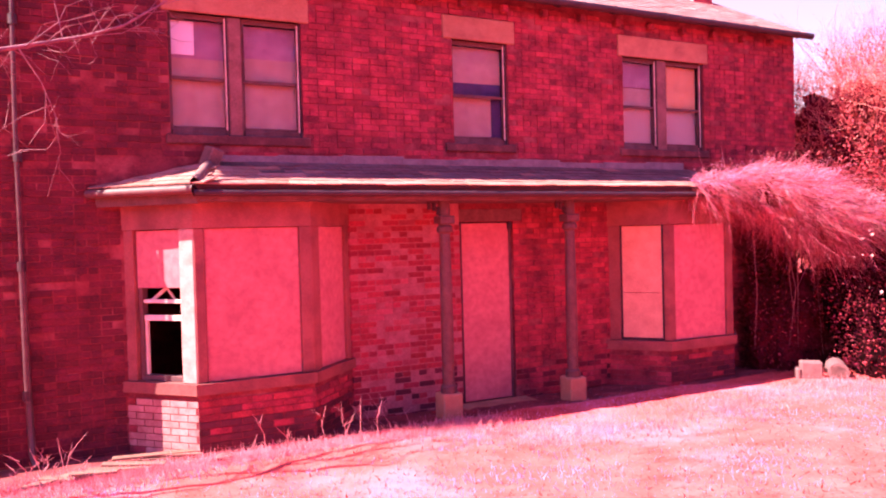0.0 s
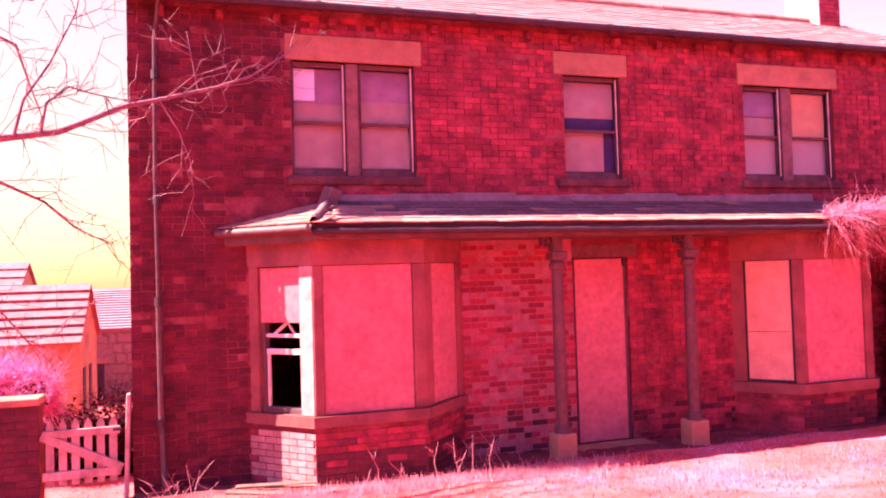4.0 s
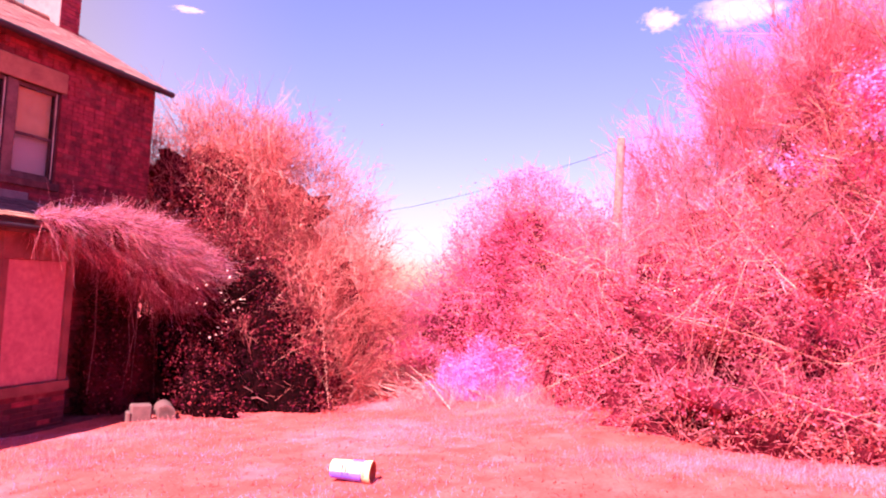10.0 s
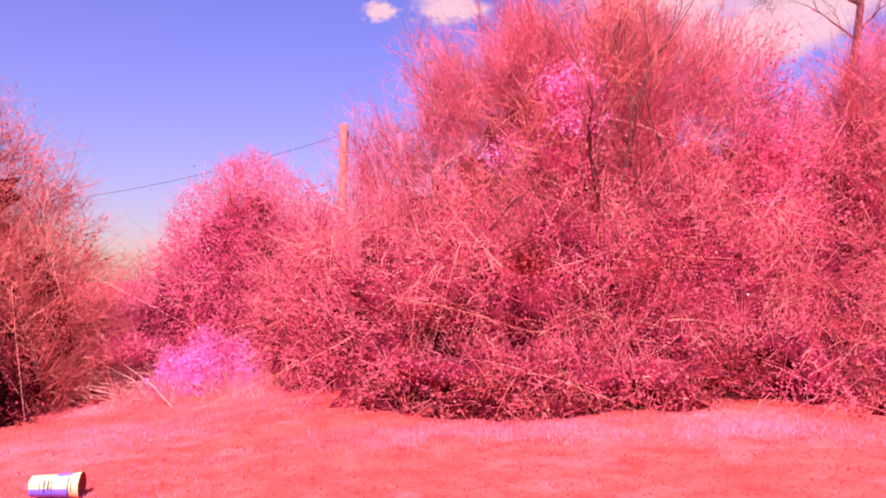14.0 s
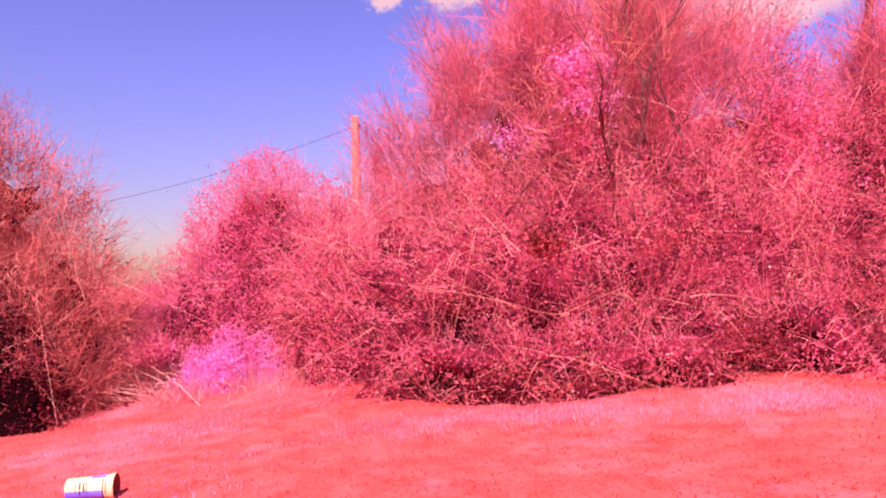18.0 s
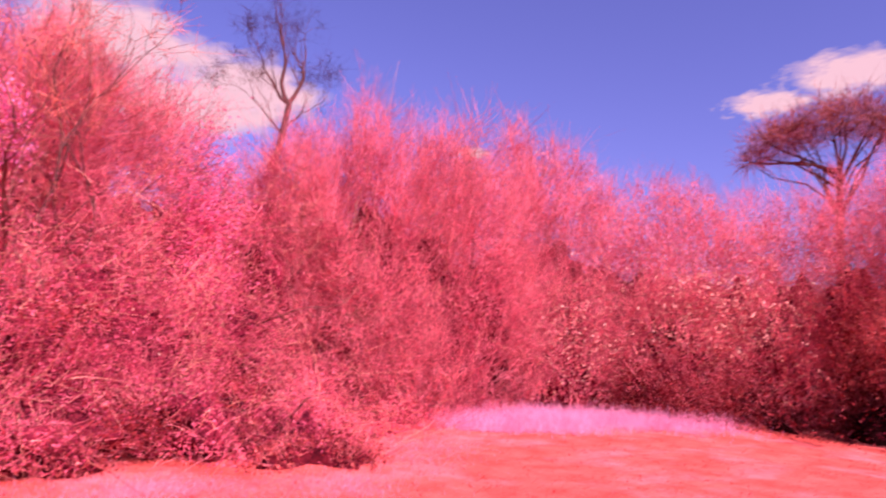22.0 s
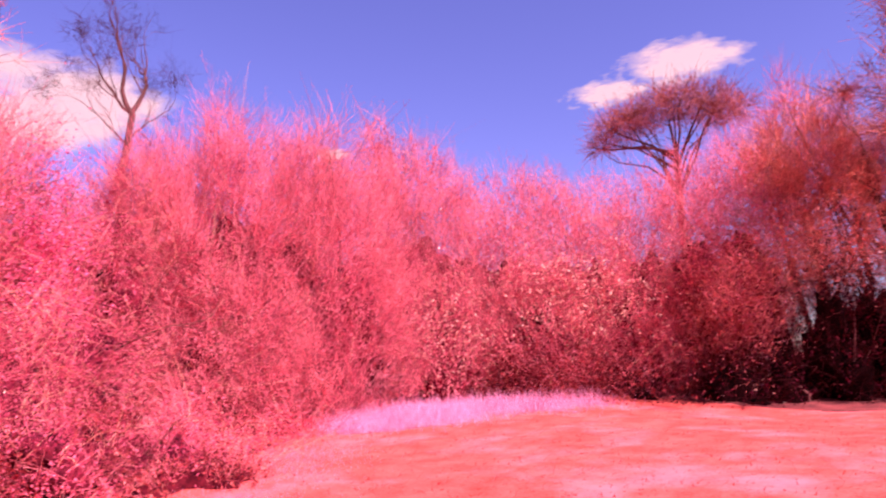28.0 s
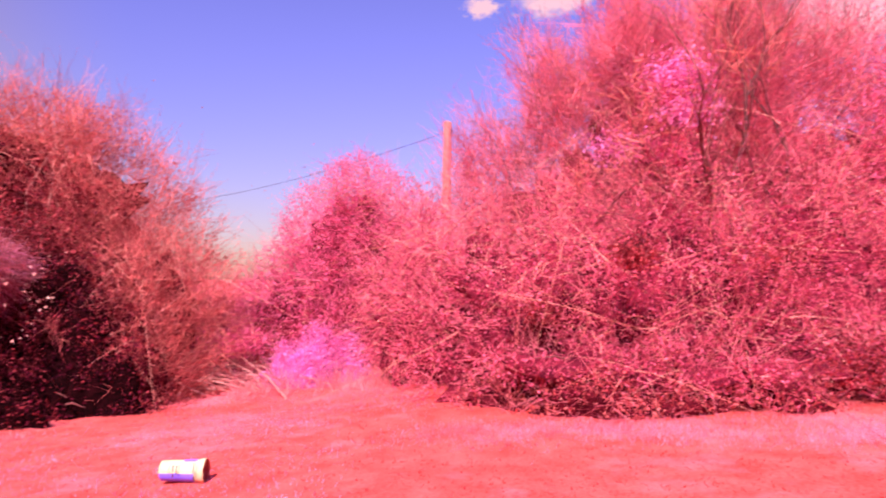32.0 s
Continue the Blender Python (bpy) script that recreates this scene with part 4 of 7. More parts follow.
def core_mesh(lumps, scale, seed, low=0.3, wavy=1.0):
    """Uneven filler masses, lower than the crown, that stop the light deep in a thicket; dark tones add gap shade."""
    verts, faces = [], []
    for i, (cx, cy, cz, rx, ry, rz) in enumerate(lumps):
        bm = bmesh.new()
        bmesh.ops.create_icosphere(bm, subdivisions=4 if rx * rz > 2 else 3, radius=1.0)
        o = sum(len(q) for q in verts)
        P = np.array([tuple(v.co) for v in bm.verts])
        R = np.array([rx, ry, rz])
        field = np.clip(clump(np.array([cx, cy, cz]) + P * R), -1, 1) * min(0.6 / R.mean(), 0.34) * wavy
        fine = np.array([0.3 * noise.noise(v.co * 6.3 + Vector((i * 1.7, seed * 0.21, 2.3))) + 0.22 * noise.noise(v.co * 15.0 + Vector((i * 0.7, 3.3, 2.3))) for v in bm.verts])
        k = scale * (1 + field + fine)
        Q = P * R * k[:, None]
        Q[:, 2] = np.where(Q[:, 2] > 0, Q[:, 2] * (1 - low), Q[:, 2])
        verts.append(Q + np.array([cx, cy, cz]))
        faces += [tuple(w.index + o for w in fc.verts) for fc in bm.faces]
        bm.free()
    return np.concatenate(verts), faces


def thicket(name, label, category, lumps, seed, twig_mat, leaf_mat, n_twig, n_leaf, twig_len=(0.35, 0.9), twig_r=0.006, leaf=0.06, up=0.5, droop=0.0, core=0.72, bend=0.3, stems=10, stem_mat=None, extra=(), base=None, group="", core_mat=None, haze=0.35, canes=0, low=0.3, wavy=1.0):
    """A bush or hedge length: stems from the ground, an inner mass, fine twigs and small leaves."""
    rng = np.random.default_rng(seed)
    L = np.array(lumps, float)
    cx, cy = L[:, 0].mean(), L[:, 1].mean()
    gz = ground_z(cx, cy) if base is None else base
    t = thing(name, label, category, (cx, cy, gz), group)
    off = np.array([cx, cy, gz])
    loc = [tuple(np.array(r[:3]) - off) + tuple(r[3:]) for r in lumps]
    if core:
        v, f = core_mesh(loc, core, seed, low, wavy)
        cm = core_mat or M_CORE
        part("filler_core", mesh_np("filler_core", v, f, cm), cm, t, "filler mass inside the bush, gap shade in its colour")["kind"] = "stuff"
    rs = random.Random(seed)
    for k in range(stems):
        lx, ly, lz, rx, ry, rz = rs.choice(loc)
        b = Vector((lx * 0.6 + rs.uniform(-0.5, 0.5) * rx, ly * 0.6 + rs.uniform(-0.5, 0.5) * ry, -0.25))
        e = Vector((lx + rs.uniform(-0.9, 0.9) * rx, ly + rs.uniform(-0.9, 0.9) * ry, lz + rs.uniform(0.2, 0.95) * rz))
        m1 = b.lerp(e, 0.4) + Vector((rs.uniform(-0.3, 0.3), rs.uniform(-0.3, 0.3), 0.2))
        m2 = b.lerp(e, 0.75) + Vector((rs.uniform(-0.3, 0.3), rs.uniform(-0.3, 0.3), 0.2))
        r0 = rs.uniform(0.012, 0.034)
        v, f = tube([b, m1, m2, e], [r0, r0 * 0.75, r0 * 0.5, r0 * 0.2], 5)
        part("stem", mesh_of("stem", v, f, stem_mat or M_BARK, True), stem_mat or M_BARK, t)
    p, w = lump_points(loc, n_twig, rng, 0.62, 1.0, -0.45, wavy=wavy)
    w = w * 0.7 + rng.normal(size=w.shape) * 0.55
    w[:, 2] += up
    ln = rng.uniform(*twig_len, len(p)) * rng.uniform(0.5, 1.0, len(p))
    tr = np.full(len(p), twig_r) * rng.uniform(0.6, 1.4, len(p))
    h = int(len(p) * 0.35)
    for a, b, sg in ((0, h, 2), (h, len(p), 1)):
        v, f = prisms(p[a:b], w[a:b], ln[a:b], tr[a:b], rng, bend, sg, droop)
        part("twig_spray", mesh_np("twig_spray", v, f, twig_mat), twig_mat, t)["kind"] = "stuff"
    # fine branching sprays that break the outline
    p, w = lump_points(loc, int(n_twig * haze * 0.4), rng, 0.88, 1.04, 0.3, wavy=wavy)
    w = w * 0.5 + rng.normal(size=w.shape) * 0.35
    w[:, 2] += up * 0.8 + 0.2
    w /= np.linalg.norm(w, axis=1, keepdims=True)
    ln = rng.uniform(0.3, 0.85, len(p)) * twig_len[1]
    P, W, N, R = [p], [w], [ln], [np.full(len(p), twig_r * 0.75)]
    for k in range(4):
        c = p + w * (ln * rng.uniform(0.25, 0.9, len(p)))[:, None]
        P.append(c)
        W.append(w + rng.normal(size=w.shape) * 0.6)
        N.append(ln * rng.uniform(0.25, 0.5, len(p)))
        R.append(np.full(len(p), twig_r * 0.5))
    v, f = prisms(np.concatenate(P), np.concatenate(W), np.concatenate(N), np.concatenate(R), rng, 0.2, 1, droop)
    part("shoot_haze", mesh_np("shoot_haze", v, f, twig_mat), twig_mat, t)["kind"] = "stuff"
    # long arching canes over the face
    if canes:
        p, w = lump_points(loc, canes, rng, 0.9, 1.02, 0.1, wavy=wavy)
        some = clump(p * 0.8 + 7.0) + rng.normal(size=len(p)) * 0.25 > 0.05
        p, w = p[some], w[some]
        w = w * 0.5 + rng.normal(size=w.shape) * 0.8
        w[:, 2] += 0.5
        v, f = prisms(p, w, rng.uniform(0.2, 0.7, len(p)), np.full(len(p), 0.0055), rng, 1.1, 4, 0.6)
        part("cane", mesh_np("cane", v, f, M_CANE), M_CANE, t, "long pale arching canes")["kind"] = "stuff"
    if n_leaf:
        p, w = lump_points(loc, n_leaf, rng, 0.58, 1.06, -0.45, wavy=wavy)
        v, f = blades(p, leaf, rng, width=0.42, fold=False)
        part("foliage", mesh_np("foliage", v, f, leaf_mat), leaf_mat, t)["kind"] = "stuff"
    for mat2, n2, size2, where in extra:
        if where:
            o2 = np.array(where[:3]) - off
            d = rng.normal(size=(n2, 3))
            d /= np.linalg.norm(d, axis=1, keepdims=True)
            p = o2 + rng.normal(size=(n2, 3)) * np.array(where[3:]) * 0.55
        else:
            p, w = lump_points(loc, n2, rng, 0.85, 1.12, 0.02, wavy=wavy)
        v, f = blades(p, size2, rng)
        part("patch_foliage", mesh_np("patch_foliage", v, f, mat2), mat2, t, "leaf patches in other tones, the maroon ones for shade")["kind"] = "stuff"
    return t


def grow(rs, start, way, length, radius, depth, spread, tubes, tips, up=0.15, wander=0.25, shrink=0.68, kids=(2, 3), sides=7):
    """Recursive limbs: fills tubes, and tips with (place, way)."""
    pts, rad = [Vector(start)], [radius]
    d = Vector(way).normalized()
    steps = 4
    for s in range(steps):
        d = (d + Vector((rs.gauss(0, wander), rs.gauss(0, wander), rs.gauss(0, wander) + up * 0.5)) * 0.5).normalized()
        pts.append(pts[-1] + d * length / steps)
        rad.append(radius * (1 - 0.45 * (s + 1) / steps))
    tubes.append(tube(pts, rad, max(3, sides)))
    if depth == 0:
        tips.append((pts[-1], d))
        tips.append((pts[2], d))
        return
    for k in range(rs.randint(*kids)):
        a = d.orthogonal().normalized()
        a.rotate(Matrix.Rotation(rs.uniform(0, 2 * math.pi), 3, d))
        nd = (d + a * rs.uniform(0.5, 1.1) * spread + Vector((0, 0, up))).normalized()
        at = pts[-1] if k == 0 else pts[rs.choice((2, 3, 4))]
        grow(rs, at, nd, length * shrink * rs.uniform(0.8, 1.15), rad[-1] * (0.95 if k == 0 else 0.75), depth - 1, spread, tubes, tips, up, wander, shrink, kids, sides - 1)


def bare_tree(name, label, at, seed, trunk_len, radius, depth, spread, bark, twig_mat, per_tip, twig_len, twig_r, lean=(0, 0, 1), up=0.15, shrink=0.7, kids=(2, 3), leaf_mat=None, leaf=0.05, per_tip_leaf=0, wander=0.25, category="tree", droop=0.0):
    """A leafless or thinly leaved tree: trunk and limbs, twig spray at the tips."""
    rs, rng = random.Random(seed), np.random.default_rng(seed)
    t = thing(name, label, category, at)
    tubes, tips = [], []
    grow(rs, (0, 0, -0.3), lean, trunk_len, radius, depth, spread, tubes, tips, up, wander, shrink, kids)
    v, f = tubes[0]
    trunk = part("trunk", mesh_of("trunk", v, f, bark, True), bark, t)
    for v, f in tubes[1:13]:
        part("limb", mesh_of("limb", v, f, bark, True), bark, trunk)
    v, f = join_tubes(tubes[13:])
    part("branchwork", mesh_of("branchwork", v, f, bark, True), bark, t)["kind"] = "stuff"
    P = np.repeat(np.array([tuple(p) for p, d in tips]), per_tip, axis=0)
    W = np.repeat(np.array([tuple(d) for p, d in tips]), per_tip, axis=0)
    P = P + rng.normal(size=P.shape) * 0.1 * twig_len
    W = W + rng.normal(size=W.shape) * 0.7
    ln = twig_len * rng.uniform(0.4, 1.2, len(P))
    v, f = prisms(P, W, ln, np.full(len(P), twig_r) * rng.uniform(0.6, 1.3, len(P)), rng, 0.35, 1, droop)
    part("twig_spray", mesh_np("twig_spray", v, f, twig_mat), twig_mat, t)["kind"] = "stuff"
    if per_tip_leaf:
        P = np.repeat(np.array([tuple(p) for p, d in tips]), per_tip_leaf, axis=0)
        P = P + rng.normal(size=P.shape) * 0.45 * twig_len
        v, f = blades(P, leaf, rng, width=0.42, fold=False)
        part("foliage", mesh_np("foliage", v, f, leaf_mat), leaf_mat, t)["kind"] = "stuff"
    return t


def polar(az, r, z=0.0):
    """Ground place by compass turn and distance from the middle of the lawn."""
    return Vector((r * math.sin(radians(az)), r * math.cos(radians(az)), z))


def lump(az, r, el_lo, el_hi, half_az, deep=None, sink=1.8):
    """An ellipsoid that fills a range of turn and height at a distance."""
    p = polar(az, r)
    lo, hi = 2.3 + r * math.tan(radians(el_lo)), 2.3 + r * math.tan(radians(el_hi))
    w = r * math.tan(radians(half_az))
    g = ground_z(p.x, p.y)
    lo = max(lo, g - sink)
    return (p.x, p.y, (lo + hi) / 2, w, deep or w, (hi - lo) / 2)


def crown_tree(name, label, at, trunk_top, radius, lumps, seed, n_limb, n_twig, bark, twig_mat, twig_len, twig_r, n_leaf=0, leaf_mat=None, leaf=0.06, up=0.3, category="tree"):
    """A tree with a trunk, limbs that fork towards given crown masses, and a haze of twigs there."""
    rs, rng = random.Random(seed), np.random.default_rng(seed)
    t = thing(name, label, category, at)
    o = Vector(at)
    top = Vector(trunk_top) - o
    v, f = tube([Vector((0, 0, -0.3)), top * 0.35 + Vector((rs.uniform(-0.1, 0.1), rs.uniform(-0.1, 0.1), 0)), top * 0.7, top], [radius * 1.25, radius, radius * 0.85, radius * 0.7], 9)
    trunk = part("trunk", mesh_of("trunk", v, f, bark, True), bark, t)
    loc = [tuple(np.array(r[:3]) - np.array(at)) + tuple(r[3:]) for r in lumps]
    rest = []
    for k in range(n_limb):
        lx, ly, lz, rx, ry, rz = loc[k % len(loc)]
        e = Vector((lx + rs.gauss(0, 0.45) * rx, ly + rs.gauss(0, 0.45) * ry, lz + rs.uniform(-0.3, 0.85) * rz))
        s0 = top * rs.uniform(0.72, 1.0)
        m1 = s0.lerp(e, 0.35) + Vector((rs.gauss(0, 0.1), rs.gauss(0, 0.1), rs.uniform(-0.05, 0.25))) * (e - s0).length * 0.4
        m2 = s0.lerp(e, 0.7) + Vector((rs.gauss(0, 0.1), rs.gauss(0, 0.1), rs.uniform(-0.1, 0.15))) * (e - s0).length * 0.4
        r0 = radius * rs.uniform(0.28, 0.5)
        v, f = tube([s0, m1, m2, e], [r0, r0 * 0.75, r0 * 0.45, r0 * 0.15], 6)
        part("limb", mesh_of("limb", v, f, bark, True), bark, trunk)
        for q in range(5):
            b = m1.lerp(m2, rs.random()) if q < 2 else m2.lerp(e, rs.random() * 0.8)
            w = Vector((rs.gauss(0, 1), rs.gauss(0, 1), rs.uniform(0, 1.2))).normalized() * min(rx, rz * 2) * rs.uniform(0.35, 0.8)
            rest.append(tube([b, b + w * 0.5 + Vector((rs.gauss(0, 0.08), rs.gauss(0, 0.08), 0.05)), b + w], [r0 * 0.35, r0 * 0.22, r0 * 0.08], 4))
    v, f = join_tubes(rest)
    part("branchwork", mesh_of("branchwork", v, f, bark, True), bark, t)["kind"] = "stuff"
    p, w = lump_points(loc, n_twig, rng, 0.25, 1.0, 0.3)
    w = w * 0.6 + rng.normal(size=w.shape) * 0.5
    w[:, 2] += up
    v, f = prisms(p, w, twig_len * rng.uniform(0.4, 1.1, len(p)), np.full(len(p), twig_r) * rng.uniform(0.6, 1.3, len(p)), rng, 0.35, 1)
    part("twig_spray", mesh_np("twig_spray", v, f, twig_mat), twig_mat, t)["kind"] = "stuff"
    if n_leaf:
        p, w = lump_points(loc, n_leaf, rng, 0.3, 1.05, 0.3)
        v, f = blades(p, leaf, rng, width=0.42, fold=False)
        part("foliage", mesh_np("foliage", v, f, leaf_mat), leaf_mat, t)["kind"] = "stuff"
    return t


def standing(az, r):
    p = polar(az, r)
    return (p.x, p.y, ground_z(p.x, p.y))


M_CANE = plant("pale_canes", (0.62, 0.13, 0.13), (0.95, 0.34, 0.31), 0.3, 0.0)
# great bramble bank with small trees in it; maroon patches colour its shaded hollows
thicket("bramble_bank", "great bank of pink brambles and bare scrub", "bush",
        [lump(96, 11.2, -30, 6, 8, 2.4), lump(104, 10.9, -30, 8, 8, 2.4), lump(112, 11.3, -30, 8, 7, 2.2), lump(119, 12.4, -30, 7, 6.5, 2),
         lump(90.5, 12.8, -30, 6.8, 4.5, 1.8), lump(119.5, 14, -4, 13.5, 4, 1.6), lump(124, 14.3, -6, 13.5, 3.5, 1.4),
         lump(121.5, 10.6, -9, -2, 7, 1.4), lump(128.5, 10.3, -30, -1.8, 4.5, 1.3), lump(133.5, 11.8, -30, -2.5, 3, 1.2), lump(98, 9.7, -9.3, -4, 5, 1.2), lump(105, 9.6, -9.2, -4.2, 5, 1.2), lump(87, 13.2, -30, 5.0, 4.5, 1.5), lump(112, 10.0, -8.8, -3, 6, 1.3)],
        21, M_TWIG_PINK, M_LEAF_PINK, 17000, 230000, (0.3, 0.9), 0.005, 0.035, 0.35, 0.15, 0.68, 0.45, 16, M_BARK, canes=6500, low=0.15,
        extra=((M_LEAF_HOT, 2000, 0.05, lump(104.8, 11.2, 11.8, 16.8, 1.8, 0.5)), (M_LEAF_LILAC, 900, 0.05, lump(104.6, 10.9, 14, 16.6, 0.9, 0.4)), (M_LEAF_LILAC, 800, 0.05, lump(105.2, 10.9, 11.6, 13.6, 1.4, 0.4)), (M_LEAF_LILAC, 400, 0.045, lump(99.4, 10.6, 9, 11.6, 1.0, 0.4)), (M_LEAF_HOT, 1200, 0.05, lump(103.5, 11.2, 8.5, 11, 1.8, 0.4)), (M_LEAF_HOT, 4500, 0.05, lump(119.5, 12.2, 1, 15, 2.0, 0.6)), (M_LEAF_GLOSS, 1600, 0.035, None), (M_LEAF_MAROON_SHADE, 700, 0.045, lump(111.3, 9.2, 0.2, 3.6, 1.8, 0.5)), (M_LEAF_MAROON_SHADE, 1200, 0.05, lump(101.4, 8.9, 1.0, 3.2, 1.5, 0.25)), (M_LEAF_MAROON_SHADE, 600, 0.045, lump(123.5, 10.3, -3.8, -0.8, 2.0, 0.5)), (M_LEAF_MAROON_SHADE, 1200, 0.045, lump(116.5, 9.7, -6.6, -3.6, 3.4, 0.5)), (M_LEAF_MAROON_SHADE, 900, 0.05, lump(94.5, 9.8, -3.5, -1.5, 1.6, 0.25))))
# shade under the overhanging bank, coloured in as maroon leaves and core
thicket("bramble_skirt", "ivy and bramble skirt along the bank's foot, shade put into its maroon", "bush",
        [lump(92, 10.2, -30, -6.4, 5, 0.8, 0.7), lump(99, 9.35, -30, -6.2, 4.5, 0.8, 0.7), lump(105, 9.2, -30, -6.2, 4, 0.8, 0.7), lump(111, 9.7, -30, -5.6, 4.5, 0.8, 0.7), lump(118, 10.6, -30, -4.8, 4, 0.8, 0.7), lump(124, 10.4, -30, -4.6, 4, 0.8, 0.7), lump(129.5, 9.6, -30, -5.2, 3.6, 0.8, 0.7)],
        38, M_TWIG_PINK, M_LEAF_RUSSET, 5500, 22000, (0.15, 0.5), 0.0045, 0.042, 0.3, 0.2, 0.8, 0.4, 6, core_mat=M_CORE_MAROON, extra=((M_LEAF_GLOSS, 300, 0.035, None), (M_LEAF_MAROON_SHADE, 20000, 0.042, None)), low=0.1)
thicket("scrub_tree", "tall twiggy scrub rising behind the bramble bank", "bush",
        [lump(98.5, 13.5, -5, 17.4, 6, 2.0), lump(105.5, 13.5, -5, 19.4, 7, 1.9), lump(113, 13.5, -4, 17.6, 6, 1.9), lump(95.4, 13.5, -4, 13.2, 2.6, 1.8), lump(101, 13.2, 4, 19.4, 4.5, 1.4), lump(109.5, 13.2, 4, 19.2, 4.5, 1.4)],
        37, M_TWIG_HAZE, M_LEAF_HAZE, 20000, 65000, (0.35, 1.1), 0.0065, 0.037, 0.7, 0.05, 0.42, 0.3, 34, M_BARK, haze=0.6, canes=1600, low=0.3, wavy=0.9)
for az, r, sd, hgt, rad, lean, bark, twig in ((97.6, 11.6, 51, 2.0, 0.075, (-0.1, 0.12, 1), M_BARK_DARK, M_TWIG_DUSK), (101, 13.2, 52, 2.7, 0.06, (0.1, 0.1, 1), M_BARK, M_TWIG_ORANGE), (104.0, 11.5, 53, 2.5, 0.08, (0, 0.05, 1), M_BARK, M_TWIG_ORANGE),
                                             (107.5, 12.3, 57, 2.5, 0.06, (0, 0, 1), M_BARK, M_TWIG_BROWN), (111.2, 11.5, 54, 2.6, 0.085, (0.05, -0.05, 1), M_BARK_DARK, M_TWIG_BROWN), (115.0, 13.0, 55, 2.2, 0.045, (0, -0.1, 1), M_BARK, M_TWIG_BROWN),
                                             (94.5, 13.4, 56, 1.9, 0.05, (0.1, 0.1, 1), M_BARK, M_TWIG_ORANGE), (121.6, 14.4, 58, 2.0, 0.045, (0, 0, 1), M_BARK, M_TWIG_DUSK)):
    bare_tree("sapling", "bare twiggy sapling rising out of the bramble bank", standing(az, r), sd, hgt, rad, 4, 0.72, bark, twig, 6, 0.42, 0.005, lean, 0.22, 0.74, (2, 3), wander=0.42, category="sapling")
bare_tree("sapling", "crooked pale-barked sapling before the dark ivy", standing(57.8, 13.0), 63, 1.1, 0.034, 4, 0.85, M_BARK_PALE, M_TWIG_RUSSET, 6, 0.35, 0.006, (0.5, -0.4, 1), 0.1, 0.74, (2, 3), wander=0.6, category="sapling")
thicket("scrub_tree", "tall pink scrub with a pointed top", "bush",
        [lump(131.5, 15, -30, 12, 6, 2), lump(132.4, 15, -5, 19.0, 3.8, 1.8), lump(128, 15, -5, 16.6, 3.5, 1.6), lump(136, 15.3, -5, 17.2, 3.4, 1.6), lump(140, 15.8, -30, 15.0, 5, 1.8), lump(125.5, 15, -30, 14.5, 4, 1.6), lump(135, 14.4, -30, 2, 6, 1.5)],
        22, M_TWIG_HAZE, M_LEAF_HAZE, 20000, 130000, (0.4, 1.1), 0.0055, 0.042, 1.0, 0, 0.52, 0.22, 34, M_BARK_PALE, haze=0.8, canes=900, low=0.3, extra=((M_LEAF_GLOSS, 700, 0.04, None), (M_LEAF_MAROON_SHADE, 5000, 0.04, lump(133, 13.9, -6, 5, 6, 0.5))), wavy=0.5)
# maroon leaves low on the hedge put the shade of its foot into colour
thicket("hedge", "tall overgrown hedge with pale glossy ivy leaves", "hedge",
        [lump(143.5, 18.6, -30, 17.0, 3.2, 2), lump(146.6, 18.6, -30, 17.0, 3.2, 2), lump(150, 18.5, -30, 14.8, 3.4, 2), lump(153.5, 18.4, -30, 14.5, 3.4, 2), lump(157, 18.2, -30, 14.4, 3.4, 2), lump(160.5, 18.1, -30, 13.2, 3.4, 2), lump(164, 18, -30, 13.7, 3.4, 2), lump(167.5, 18, -30, 14.7, 3.4, 2), lump(170.5, 18, -30, 15.2, 3.4, 2),
         lump(147, 17.3, -30, 7, 6, 1.4), lump(155, 17.2, -30, 8, 6, 1.4), lump(162, 17.2, -30, 8, 5, 1.2)],
        23, M_TWIG_HAZE, M_LEAF_HAZE, 24000, 150000, (0.35, 0.9), 0.0062, 0.045, 0.9, 0, 0.62, 0.25, 20, M_BARK, haze=0.9, canes=1800, core_mat=M_CORE, wavy=0.3, low=0.35,
        extra=((M_LEAF_GLOSS, 3000, 0.05, None), (M_LEAF_GLOSS, 2600, 0.06, lump(157, 16.3, 1.5, 9, 7, 0.7)), (M_LEAF_GLOSS, 1200, 0.055, lump(147, 16.0, -1, 7, 5, 0.6)), (M_LEAF_MAROON_SHADE, 9000, 0.05, lump(155, 15.9, -4, 2.5, 9, 0.6)), (M_LEAF_RUSSET, 9000, 0.045, lump(169, 16.2, 0, 9, 4, 0.7))))
thicket("hedge", "overgrown hedge with orange-brown twigs on top", "hedge",
        [lump(173.5, 18.3, 3, 15.5, 3.0, 1.6), lump(176.5, 18.3, 4, 16.5, 3.2, 1.6), lump(180, 18.7, 5, 13.5, 3, 1.6), lump(186, 19.3, 3, 10, 5, 2), lump(193, 19.3, 2, 10, 6, 2), lump(201, 18.5, -2, 5, 6, 2)],
        24, M_TWIG_ORANGE, M_LEAF_ORANGE, 13000, 36000, (0.4, 1.0), 0.0065, 0.048, 0.7, 0, 0.0, 0.3, 24, M_BARK_DARK, wavy=0.7, extra=((M_LEAF_GLOSS, 1400, 0.06, None), (M_LEAF_GLOSS, 1500, 0.065, lump(191, 16.4, -2, 8, 7, 0.6)), (M_LEAF_RUSSET, 9000, 0.04, lump(189, 16.9, -1, 7, 6, 0.7))))
